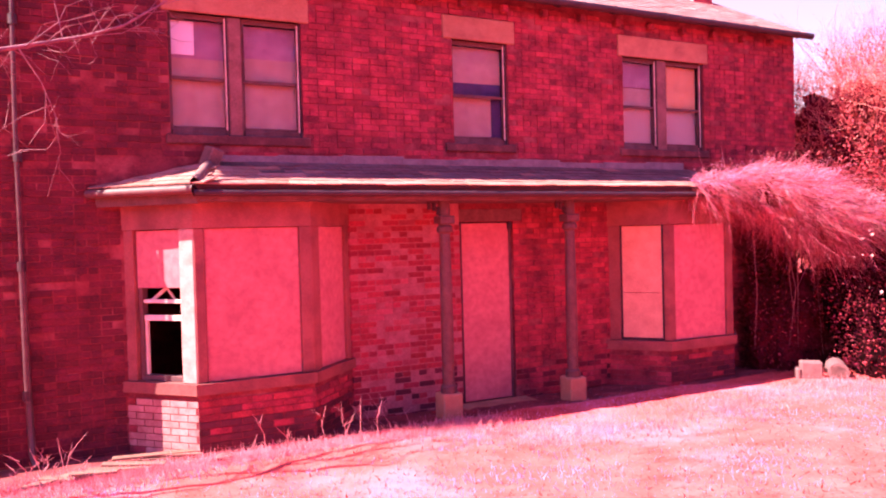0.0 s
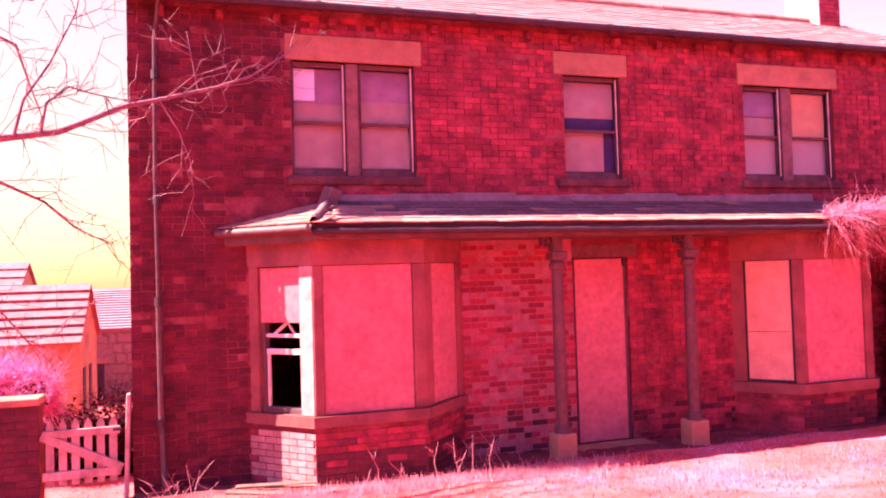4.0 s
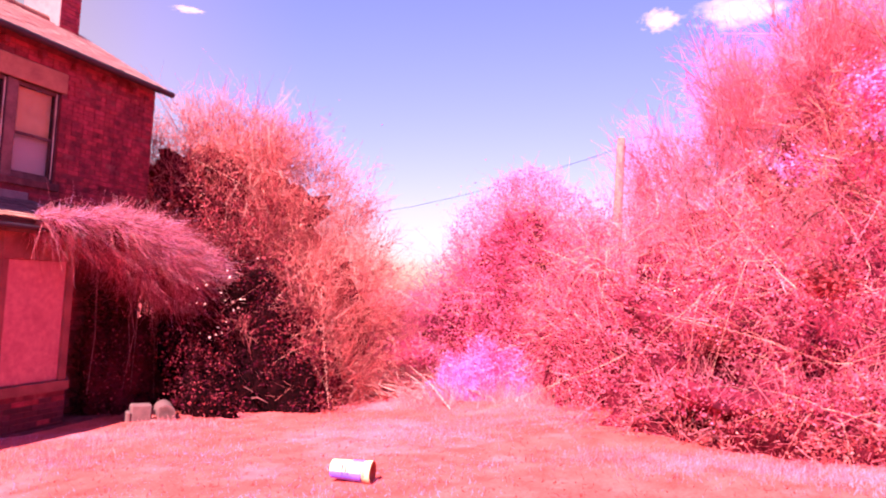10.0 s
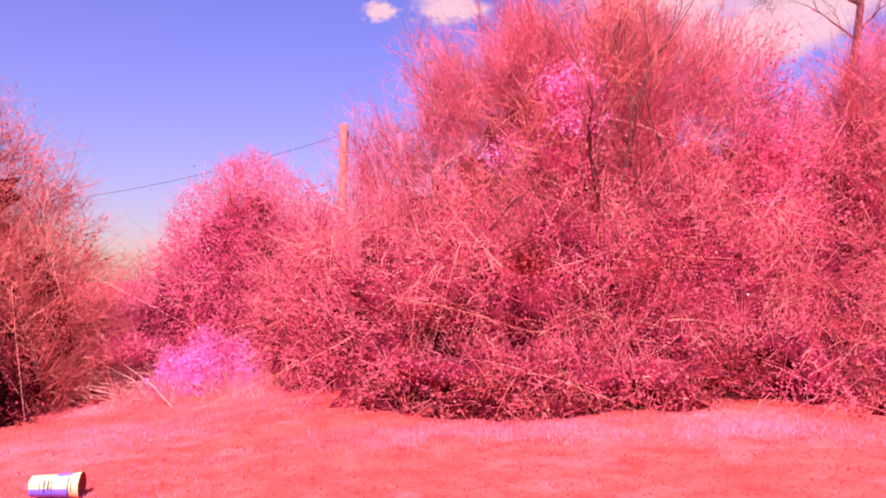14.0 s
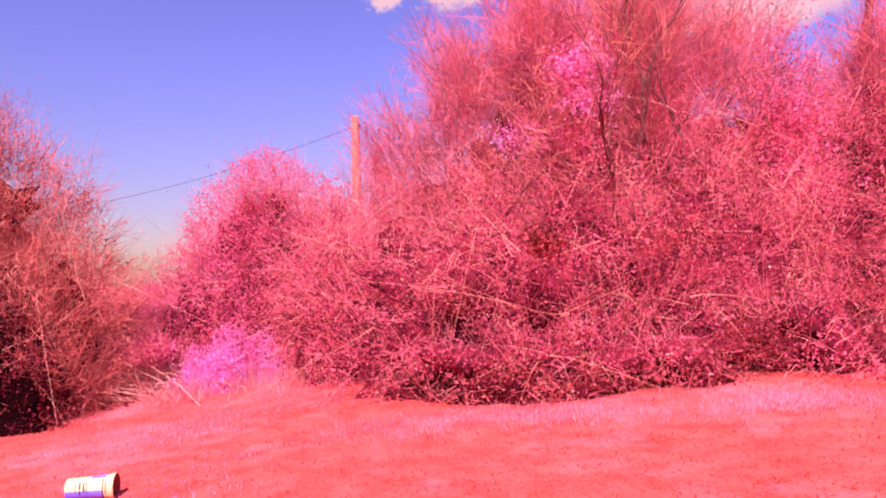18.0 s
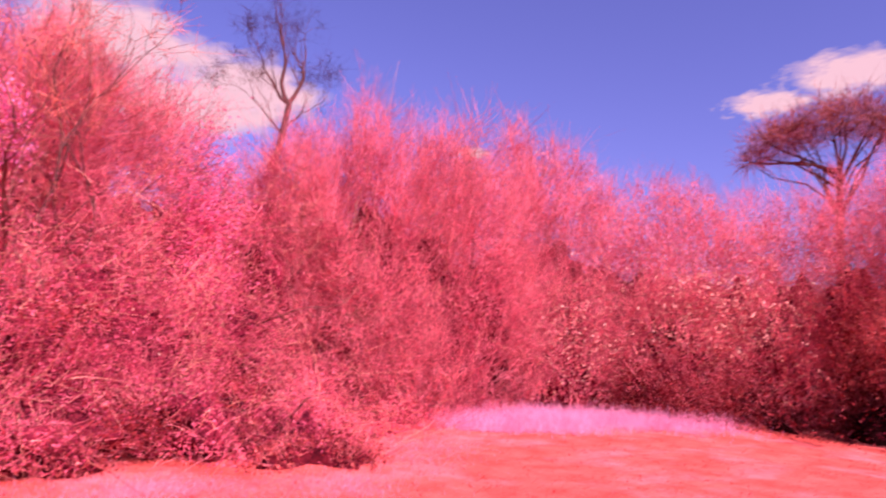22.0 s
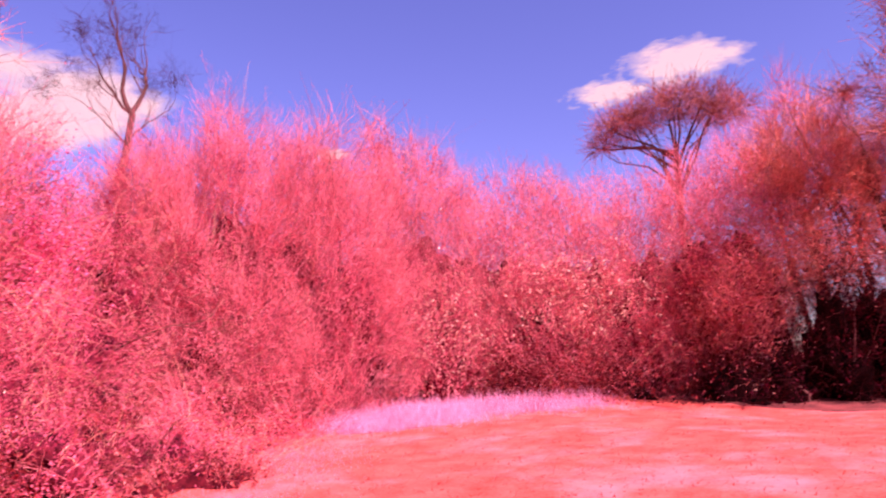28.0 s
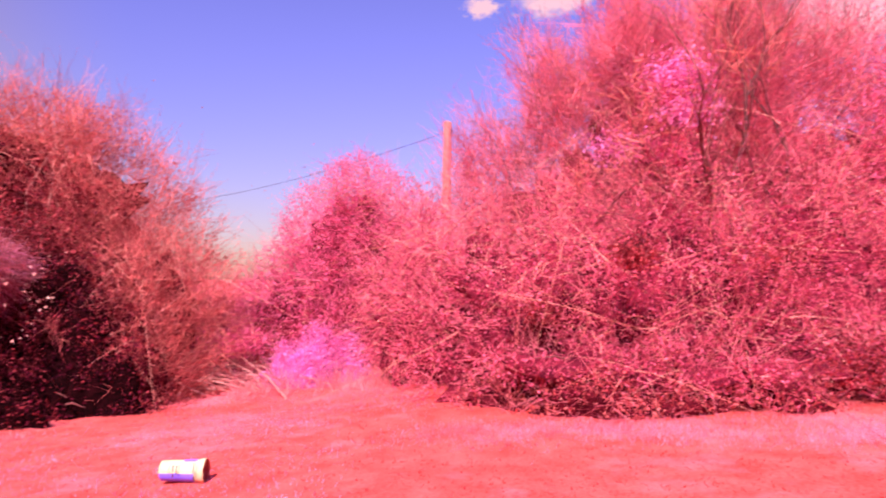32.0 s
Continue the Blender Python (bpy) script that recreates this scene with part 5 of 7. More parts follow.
# out of view, added to throw shade on the far corner
thicket("hedge", "unseen hedge added behind the lawn to cast shade", "hedge",
        [lump(206, 18, -30, 5, 4, 2), lump(214, 15, -30, 8, 6, 2), lump(223, 15, -30, 22, 8, 2), lump(237, 16, -30, 20, 7, 2)],
        36, M_TWIG_ORANGE, M_LEAF_ORANGE, 3000, 6000, (0.4, 1.2), 0.008, 0.09, 0.7, 0, 0.9, 0.3, 10, M_BARK, low=0.0)
# the black shade under the hedge is coloured in here, leaf and core
thicket("understorey", "understorey below the hedge, deep shade put into its near-black leaves", "bush",
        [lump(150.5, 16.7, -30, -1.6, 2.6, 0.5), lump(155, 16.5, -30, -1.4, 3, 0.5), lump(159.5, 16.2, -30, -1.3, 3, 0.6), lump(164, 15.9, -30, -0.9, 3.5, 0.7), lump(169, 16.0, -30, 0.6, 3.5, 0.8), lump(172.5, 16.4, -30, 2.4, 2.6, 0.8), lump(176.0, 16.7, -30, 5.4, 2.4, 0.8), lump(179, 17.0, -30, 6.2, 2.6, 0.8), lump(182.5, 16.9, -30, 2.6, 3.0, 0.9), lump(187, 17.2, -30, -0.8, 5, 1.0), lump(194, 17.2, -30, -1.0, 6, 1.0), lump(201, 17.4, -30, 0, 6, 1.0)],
        31, M_TWIG_DARK, M_LEAF_SHADED, 9000, 30000, (0.3, 0.9), 0.006, 0.055, 0.5, 0, 0.66, 0.3, 18, M_BARK, core_mat=M_CORE_DARK, extra=((M_LEAF_GLOSS, 160, 0.06, None), (M_LEAF_RUSSET, 4000, 0.042, lump(177, 16.0, 5, 10, 6, 0.5))), low=0.1, wavy=1.4)
thicket("hedge", "shaded russet undergrowth behind the dark trees", "hedge",
        [lump(178.5, 20.3, -30, 5, 3.5, 1.2), lump(185, 20.3, -30, 4.5, 4, 1.2), lump(191, 20.3, -30, 5, 4.5, 1.2), lump(198, 20.3, -30, 6, 5, 1.2)],
        32, M_TWIG_RUSSET, M_LEAF_RUSSET, 6000, 40000, (0.3, 0.9), 0.007, 0.05, 0.7, 0, 0.7, 0.3, 10, core_mat=M_CORE_MAROON, haze=0.6, low=0.1, extra=((M_LEAF_GLOSS, 500, 0.06, None),))
thicket("scrub_tree", "dense brown twiggy growth behind the dark hedge", "bush",
        [lump(184, 19.5, 0, 17, 3.5, 1.6), lump(190, 19.5, 2, 19, 5, 1.8), lump(197, 19.5, 2, 22, 5, 1.8)],
        39, M_TWIG_BROWN, M_LEAF_ORANGE, 9000, 6000, (0.4, 1.1), 0.0075, 0.045, 0.8, 0, 0.0, 0.3, 20, M_BARK_DARK, haze=0.5)
thicket("shrub", "rounded pink shrub in full sun", "bush",
        [lump(80.3, 16.5, -30, 9.0, 5.6, 2.0), lump(75.4, 16, -30, 3.0, 2.2, 1.3), lump(86.6, 17.2, -30, 5.6, 3.4, 1.5)],
        25, M_TWIG_HOT, M_LEAF_HOT, 13000, 80000, (0.25, 0.6), 0.0055, 0.045, 0.35, 0, 0.7, 0.35, 14, M_BARK, canes=900, wavy=0.12, low=0.05, extra=((M_LEAF_ORANGE, 2500, 0.04, lump(80.3, 16.2, 4.5, 8, 5.5, 1.2)),))
thicket("lilac_shrub", "low shrub of bright lilac leaves", "bush",
        [lump(76.8, 13.5, -30, -3.9, 2.4, 0.7), lump(79.3, 13.6, -30, -5.0, 1.6, 0.5), lump(74.7, 13.6, -30, -5.2, 1.4, 0.5)],
        26, M_LEAF_LILAC, M_LEAF_LILAC, 3500, 26000, (0.1, 0.3), 0.005, 0.04, 0.9, 0, 0.8, 0.2, 5, core_mat=M_CORE_LILAC, wavy=0.4, low=0.0)
thicket("scrub", "low tangled scrub in the gap between trees", "bush",
        [lump(70, 22, -30, 0.6, 4.5, 2), lump(73, 17, -30, -1.2, 3, 1.5), lump(67, 19, -30, 1.8, 2.5, 1.4), lump(70.5, 15.6, -30, -4.0, 4, 1.0), lump(67.5, 14.6, -30, -5.2, 2.6, 0.8), lump(72.2, 14.6, -30, -5.6, 2.2, 0.7), lump(64, 26, -30, 3, 5, 2)],
        27, M_TWIG_PINK, M_LEAF_RUSSET, 12000, 26000, (0.3, 0.8), 0.0055, 0.045, 0.4, 0, 0.7, 0.4, 8, canes=900, extra=((M_LEAF_HOT, 2500, 0.04, lump(71.5, 14.2, -6, -4, 2.5, 0.5)),))
thicket("ivied_tree", "dense ivied tree beside the house with pale crooked branches", "tree",
        [lump(55.5, 15.5, 0, 11.4, 5, 2), lump(60.5, 15, -2, 10, 3.8, 1.8), lump(64.5, 14.3, -30, 5.5, 3, 1.4), lump(63.5, 13.4, -30, 0, 2.8, 1.2)],
        28, M_TWIG_RUSSET, M_LEAF_RUSSET, 12000, 26000, (0.3, 0.85), 0.006, 0.042, 0.5, 0, 0.55, 0.35, 34, M_BARK_PALE, core_mat=M_CORE_MAROON, haze=0.5, canes=2200, low=0.0, extra=((M_LEAF_ORANGE, 9000, 0.035, lump(57.5, 14.9, 7, 11.5, 4.5, 1.3)), (M_LEAF_MAROON_SHADE, 9000, 0.045, lump(58, 14.0, 0, 6, 5, 1.0))))
# ivy beside the house: the shade it stands in is in its colours
thicket("ivy_thicket", "ivy thicket beside the house, its shade put into near-black leaves", "bush",
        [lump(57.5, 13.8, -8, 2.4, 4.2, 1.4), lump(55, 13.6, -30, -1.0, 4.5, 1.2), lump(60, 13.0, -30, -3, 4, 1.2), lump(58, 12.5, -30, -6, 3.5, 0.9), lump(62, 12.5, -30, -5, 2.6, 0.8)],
        33, M_TWIG_DARK, M_LEAF_SHADED, 2500, 28000, (0.3, 0.8), 0.005, 0.05, 0.4, 0, 0.8, 0.35, 12, M_BARK, core_mat=M_CORE_DARK, extra=((M_LEAF_MAROON_SHADE, 14000, 0.045, None), (M_LEAF_GLOSS, 60, 0.05, lump(57, 12.6, -5, 1, 2.5, 0.4))), low=0.0)
def creeper():
    """Hay-like growth that sweeps over the end of the porch roof and falls away from it."""
    rng = np.random.default_rng(29)
    lumps = [(8.25, 7.85, 2.86, 0.6, 0.3, 0.2), (9.1, 7.8, 2.8, 0.7, 0.45, 0.4), (10.0, 7.75, 2.5, 0.85, 0.55, 0.6), (10.9, 7.7, 2.25, 0.85, 0.55, 0.55), (11.7, 7.65, 2.0, 0.6, 0.5, 0.38)]
    at = np.array((10.0, 7.8, ground_z(10.0, 7.8)))
    t = thing("creeper", "hay-like creeper hanging off the end of the porch roof", "climber", tuple(at))
    loc = [tuple(np.array(r[:3]) - at) + tuple(r[3:]) for r in lumps]
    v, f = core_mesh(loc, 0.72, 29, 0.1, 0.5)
    part("filler_core", mesh_np("filler_core", v, f, M_CORE_MAROON), M_CORE_MAROON, t, "filler mass inside the creeper, gap shade in its colour")["kind"] = "stuff"
    for mt, n, lo, hi, r in ((M_STRAW, 9000, 0.1, 0.35, 0.0028), (M_STRAW_LILAC, 11000, 0.08, 0.28, 0.0028), (M_TWIG_HAZE, 7000, 0.12, 0.4, 0.0035), (M_LEAF_MAROON_SHADE, 6000, 0.12, 0.35, 0.0045)):
        p, w = lump_points(loc, n, rng, 0.7, 1.0, -5, wavy=0.4)
        # pale strands only on top: sunlit above, shaded below, by colour
        if mt in (M_STRAW, M_STRAW_LILAC):
            ok = w[:, 2] > (0.0 if mt is M_STRAW_LILAC else -0.2)
            p, w = p[ok], w[ok]
        sweep = np.array((0.9, -0.1, -0.25)) + w * 0.45 + rng.normal(size=w.shape) * 0.6
        v, f = prisms(p, sweep, rng.uniform(lo, hi, len(p)), np.full(len(p), r), rng, 0.5, 2, 0.5)
        part("strand_fall", mesh_np("strand_fall", v, f, mt), mt, t)["kind"] = "stuff"
    rs = random.Random(4)
    for k in range(9):
        x, y = rs.uniform(8.9, 10.6), rs.uniform(7.6, 8.1)
        b = Vector((x, y, rs.uniform(2.0, 2.5))) - Vector(at)
        e = Vector((x + rs.gauss(0.1, 0.12), y + rs.gauss(0, 0.08), rs.uniform(0.15, 1.0))) - Vector(at)
        m = b.lerp(e, 0.5) + Vector((rs.gauss(0, 0.1), rs.gauss(0, 0.05), 0))
        v, f = tube([b, m, e], [0.009, 0.007, 0.004], 5)
        part("vine_stem", mesh_of("vine_stem", v, f, M_BARK, True), M_BARK, t)


creeper()
# dark leaf colours carry the shadow beneath the creeper
thicket("thicket", "thicket under the creeper against the wall, shade put into its dark leaves", "bush",
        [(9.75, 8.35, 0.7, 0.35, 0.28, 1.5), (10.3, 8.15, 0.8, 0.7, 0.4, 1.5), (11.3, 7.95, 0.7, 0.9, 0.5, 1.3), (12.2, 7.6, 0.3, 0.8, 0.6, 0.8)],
        30, M_TWIG_DARK, M_LEAF_SHADED, 4000, 12000, (0.2, 0.5), 0.0045, 0.05, 0.4, 0.2, 0.8, 0.4, 2, core_mat=M_CORE_MAROON, extra=((M_LEAF_MAROON_SHADE, 2500, 0.05, None),))

ct = lambda az, r, el: tuple(polar(az, r, 2.3 + r * math.tan(radians(el))))


def forked_tree():
    rs, rng = random.Random(46), np.random.default_rng(46)
    at = Vector(standing(124.3, 27))
    t = thing("bare_tree", "tall bare tree forking into two open crowns", "tree", tuple(at))
    q = lambda az, el: Vector(ct(az, 27, el)) - at
    v, f = tube([(0, 0, -0.3), q(124.5, 8), q(124.0, 14.5), q(124.6, 19.2)], [0.21, 0.16, 0.13, 0.11], 9)
    trunk = part("trunk", mesh_of("trunk", v, f, M_BARK_DARK, True), M_BARK_DARK, t)
    tubes, tips = [], []
    for az, el, ln, r0 in ((122.6, 23.5, 2.2, 0.095), (126.0, 24.2, 2.3, 0.095), (121.6, 21.5, 1.7, 0.06), (126.9, 20.5, 1.4, 0.04), (121.8, 18.6, 1.4, 0.035)):
        s0 = q(124.5, 19.2) if el > 21 else q(124.2, 17.0)
        grow(rs, s0, q(az, el) - s0, ln * 0.8, r0, 4, 0.6, tubes, tips, 0.22, 0.35, 0.76, (2, 3), 6)
    for v, f in tubes[:10]:
        part("limb", mesh_of("limb", v, f, M_BARK_DARK, True), M_BARK_DARK, trunk)
    v, f = join_tubes(tubes[10:])
    part("branchwork", mesh_of("branchwork", v, f, M_BARK_DARK, True), M_BARK_DARK, t)["kind"] = "stuff"
    P = np.repeat(np.array([tuple(p) for p, d in tips]), 4, axis=0)
    W = np.repeat(np.array([tuple(d) for p, d in tips]), 4, axis=0) * 0.6 + rng.normal(size=(len(tips) * 4, 3)) * 0.9
    v, f = prisms(P, W, rng.uniform(0.2, 0.8, len(P)), np.full(len(P), 0.0045), rng, 0.3, 2)
    part("twig_spray", mesh_np("twig_spray", v, f, M_TWIG_DARK), M_TWIG_DARK, t)["kind"] = "stuff"


forked_tree()
p = standing(166.5, 44)
crown_tree("flat_topped_tree", "distant bare tree with a wide flat-topped crown", p, ct(166.6, 44, 15.8), 0.24,
           [lump(167.0, 44, 17.9, 20.2, 3.4, 2), lump(163.0, 44, 16.8, 19.1, 2.6, 1.6), lump(170.2, 44, 17.0, 19.3, 2.4, 1.6), lump(161.0, 44, 16.0, 17.2, 1.3, 1.2)], 42, 17, 5600, M_BARK_DARK, M_TWIG_DUSK, 1.0, 0.013)
bare_tree("tree", "large dark bare tree with spreading limbs and a twiggy crown", standing(195.8, 17.8), 43, 3.6, 0.26, 5, 0.62, M_BARK_DARK, M_TWIG_DUSK, 12, 0.65, 0.0075, (-0.03, 0, 1), 0.14, 0.73, (3, 3), M_LEAF_RUSSET, 0.042, 5, wander=0.4)
bare_tree("tree", "smaller dark bare tree with a dense twiggy top", standing(189.5, 18.6), 72, 3.2, 0.15, 5, 0.5, M_BARK_DARK, M_TWIG_BROWN, 8, 0.55, 0.007, (0, 0, 1), 0.2, 0.66, (3, 3), M_LEAF_RUSSET, 0.042, 3, wander=0.3)
bare_tree("tree", "leaning dark-stemmed tree with russet twigs", standing(183.2, 17.7), 47, 2.9, 0.19, 5, 0.6, M_BARK_DARK, M_TWIG_ORANGE, 7, 0.5, 0.006, (0.3, 0.05, 1), 0.2, 0.6, (2, 3), M_LEAF_ORANGE, 0.045, 4, wander=0.3)
bare_tree("tree", "pale-twigged tree lit along its top", standing(174.8, 17.6), 48, 2.5, 0.1, 5, 0.6, M_BARK, M_TWIG_ORANGE, 12, 0.55, 0.006, (0, 0, 1), 0.25, 0.7, (2, 3), M_LEAF_ORANGE, 0.04, 9, wander=0.25)
for az, r, sd, hgt in ((181.0, 18.8, 68, 3.3), (183, 18.4, 69, 3.4), (185.5, 19.4, 70, 3.8)):
    bare_tree("sapling", "upright grey-brown sapling with dense fine twigs", standing(az, r), sd, hgt, 0.1, 4, 0.42, M_BARK_DARK, M_TWIG_RUSSET, 6, 0.6, 0.006, (0, 0, 1), 0.3, 0.6, (3, 3), wander=0.2, category="sapling")
for az, r, sd, hgt in ((144.5, 19.2, 57, 3.5), (139, 17.0, 58, 2.9), (148, 19.2, 59, 3.0), (174.5, 18.5, 60, 4.0), (178.5, 18.5, 62, 3.8), (126.5, 16, 64, 2.8), (134.5, 16, 65, 3.3)):
    bare_tree("sapling", "thin bare sapling standing up out of the hedge", standing(az, r), sd, hgt, 0.08, 3, 0.5, M_BARK, M_TWIG_PINK, 12, 0.8, 0.007, (0, 0, 1), 0.25, 0.6, (2, 3), wander=0.18, category="sapling")

for az, r, sd, hgt in ((84.9, 18.5, 73, 1.9), (89.0, 16.5, 74, 2.2)):
    bare_tree("sapling", "thin dark bare sapling beside the pole", standing(az, r), sd, hgt, 0.05, 3, 0.6, M_BARK_DARK, M_TWIG_DUSK, 5, 0.45, 0.006, (0, 0, 1), 0.2, 0.62, (2, 3), wander=0.3, category="sapling")


# the trees' shade on the ground, laid as a dark strip
def shade_strip():
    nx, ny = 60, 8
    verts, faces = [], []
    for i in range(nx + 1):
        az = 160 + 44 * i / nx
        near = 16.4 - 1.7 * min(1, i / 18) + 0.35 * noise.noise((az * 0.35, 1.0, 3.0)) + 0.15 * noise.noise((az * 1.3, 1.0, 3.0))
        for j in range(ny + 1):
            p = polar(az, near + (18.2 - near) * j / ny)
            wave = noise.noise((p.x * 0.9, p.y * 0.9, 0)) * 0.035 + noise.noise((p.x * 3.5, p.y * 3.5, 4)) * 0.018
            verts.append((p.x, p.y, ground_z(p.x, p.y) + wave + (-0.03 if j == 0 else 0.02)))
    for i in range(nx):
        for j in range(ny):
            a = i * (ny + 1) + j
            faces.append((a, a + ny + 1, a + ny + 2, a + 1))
    ob = new("ground_shade", mesh_of("ground_shade", verts, faces, M_SOIL_SHADE, True))
    tagged(ob, "dark strip for the shaded ground under the trees along the hedge", "soil", kind="structure")


shade_strip()
M_GATE = surface("silvered_timber", (0.38, 0.17, 0.17), (0.56, 0.3, 0.28), 10, 80, 0.85, 0.3, vary=0.12, stain=(0.125, 0.04, 0.045), stain_scale=4, stretch=(1, 1, 0.25))
M_TILE = surface("red_roof_tile", (0.275, 0.06, 0.07), (0.4, 0.13, 0.14), 5, 40, 0.8, 0.3, vary=0.1)
M_RENDER = surface("ochre_boarding", (0.42, 0.16, 0.08), (0.55, 0.25, 0.14), 5, 40, 0.85, 0.2, stain=(0.22, 0.06, 0.04), stain_scale=2)
M_RUBBLE = surface("rubble_stone", (0.21, 0.075, 0.065), (0.35, 0.17, 0.15), 5, 30, 0.9, 0.8, stain=(0.125, 0.035, 0.035), stain_scale=5, stain_amount=0.8)
M_PALE_SLATE = surface("pale_slate", (0.3, 0.15, 0.18), (0.39, 0.225, 0.25), 6, 40, 0.6, 0.2, vary=0.08)
M_PLASTIC = surface("cream_plastic", (0.6, 0.42, 0.27), (0.68, 0.52, 0.35), 12, 60, 0.5, 0.04, stain=(0.42, 0.2, 0.15), stain_scale=9, stain_amount=0.4)
M_BLUE = surface("blue_band", (0.16, 0.1, 0.75), (0.24, 0.15, 0.85), 12, 60, 0.4, 0.03)
M_INK = surface("dark_print", (0.06, 0.02, 0.04), (0.1, 0.035, 0.06), 20, 60, 0.5, 0.0)
M_RUST = surface("rusty_inside", (0.3, 0.04, 0.03), (0.5, 0.1, 0.07), 8, 40, 0.8, 0.2)
M_CONCRETE = surface("pale_concrete", (0.13, 0.045, 0.055), (0.22, 0.085, 0.095), 8, 60, 0.9, 0.3, stain=(0.14, 0.04, 0.05), stain_scale=5)
M_POLE = surface("pole_timber", (0.5, 0.12, 0.12), (0.75, 0.24, 0.22), 5, 40, 0.85, 0.3, stretch=(1, 1, 0.1))
M_PLANK = surface("broken_plank", (0.16, 0.05, 0.045), (0.3, 0.12, 0.1), 8, 60, 0.85, 0.3, vary=0.2, stretch=(0.3, 1, 1))
# ---- yard beyond the house's near corner ----
wall = thing("yard_wall", "low brick yard wall with a pale coping, shade put into its dark bricks", "wall", (-4.2, 8.55, 0))
box("wall_body", (-2.4, 0, -0.3), (2.4, 0.24, 1.06), M_MORTAR, wall, 0)
for k in range(10):
    box("coping_stone", (-2.42 + k * 0.485, -0.04, 1.06), (-2.42 + k * 0.485 + 0.475, 0.28, 1.14 + 0.02 * ((k * 5) % 3)), M_STONE, wall, 0.012)
# the wall's shaded face is given by darker brick
for c in range(14):
    u = 0.95 - (0.11 if c % 2 else 0)
    while u < 2.4:
        a, b = max(0.95, u), min(2.4, u + 0.215)
        if b - a > 0.05:
            box("brick", (a, -0.008, 0.01 + c * 0.075), (b, 0.01, 0.075 + c * 0.075), M_BRICK_DARK, wall, 0)
        u += 0.225

gate = thing("picket_gate", "small weathered picket gate with pointed pales", "gate", (-1.78, 8.6, 0.2))
for k in range(6):
    x = 0.03 + k * 0.122
    pts = [(x, 0), (x + 0.075, 0), (x + 0.075, 0.62), (x + 0.0375, 0.69), (x, 0.62)]
    verts = [(a, 0, z) for a, z in pts] + [(a, 0.02, z) for a, z in pts]
    faces = [(0, 1, 2, 3, 4), (9, 8, 7, 6, 5)] + [(i, i + 5, (i + 1) % 5 + 5, (i + 1) % 5) for i in range(5)]
    part("pale", mesh_of("pale", verts, faces, M_GATE), M_GATE, gate)
box("rail", (0, -0.03, 0.5), (0.75, 0.0, 0.58), M_GATE, gate)
box("rail", (0, -0.03, 0.06), (0.75, 0.0, 0.15), M_GATE, gate)
bm = bmesh.new()
box_bm(bm, (-0.44, -0.034, -0.045), (0.44, -0.002, 0.045), 0.004, Matrix.Translation((0.38, 0, 0.33)) @ Matrix.Rotation(radians(27), 4, "Y"))
part("brace", bm, M_GATE, gate)
box("hinge", (0.68, -0.036, 0.53), (0.77, -0.03, 0.56), M_DARK, gate)
gp = thing("gate_post", "leaning grey timber gate post by the house corner", "post", (-0.985, 8.62, 0))
box("post_board", (-0.02, -0.02, -0.2), (0.02, 0.1, 1.1), M_GATE, gp, 0.006, m=Matrix.Rotation(radians(2), 4, "Y"))


def outbuilding(name, label, x0, x1, y0, y1, base, eave, ridge, courses, wall_mat, roof_mat, overhang=0.12):
    t = thing(name, label, "outbuilding", ((x0 + x1) / 2, (y0 + y1) / 2, base))
    cx, cy = t.location.x, t.location.y
    a, b, c, d = x0 - cx, x1 - cx, y0 - cy, y1 - cy
    e, r, m = eave - base, ridge - base, (c + d) / 2
    prof = [(c, -0.4), (d, -0.4), (d, e), (m, r - 0.05), (c, e)]
    verts = [(a, y, z) for y, z in prof] + [(b, y, z) for y, z in prof]
    faces = [(0, 1, 2, 3, 4), (9, 8, 7, 6, 5)] + [(i, i + 5, (i + 1) % 5 + 5, (i + 1) % 5) for i in range(5)]
    shell_part = part("wall_shell", mesh_of("wall_shell", verts, faces, wall_mat), wall_mat, t)
    L = math.hypot(m - c, r - e)
    up = Vector((0, (m - c) / L, (r - e) / L))
    nr = Vector((0, -up.z, up.y))
    for k in range(courses):
        s0, s1 = -overhang + (L + overhang) * k / courses, -overhang + (L + overhang) * (k + 1.12) / courses
        p0 = Vector((0, c, e)) + up * s0 + nr * 0.06
        p1 = Vector((0, c, e)) + up * min(s1, L) + nr * 0.02
        verts = [(xx, p.y + nr.y * h, p.z + nr.z * h) for xx in (a - 0.08, b + 0.08) for p, h in ((p0, -0.03), (p1, -0.03), (p1, 0.015), (p0, 0.03))]
        faces = [(0, 1, 2, 3), (7, 6, 5, 4), (0, 4, 5, 1), (1, 5, 6, 2), (2, 6, 7, 3), (3, 7, 4, 0)]
        part("tile_course", mesh_of("tile_course", verts, faces, roof_mat), roof_mat, t)
    back = [(a - 0.08, m, r), (b + 0.08, m, r), (b + 0.08, d + 0.1, e - 0.05), (a - 0.08, d + 0.1, e - 0.05)]
    part("back_roof", roof_plane("back_roof", back, roof_mat, 0.05), roof_mat, t)
    return shell_part


shed = outbuilding("shed", "boarded shed with a ribbed red tiled roof", -8.2, -2.5, 15.0, 17.2, -0.6, 1.26, 2.28, 7, M_RENDER, M_TILE)
box("corner_post", (2.75, -1.16, -0.4), (2.9, -1.04, 1.85), M_RENDER, shed)
box("corner_post", (2.0, -1.13, -0.4), (2.12, -1.07, 1.84), M_RENDER, shed)
for k in range(12):
    box("board", (-2.8 + k * 0.4, -1.125, -0.4), (-2.8 + k * 0.4 + 0.38, -1.1, 1.83), M_RENDER, shed, 0.004)
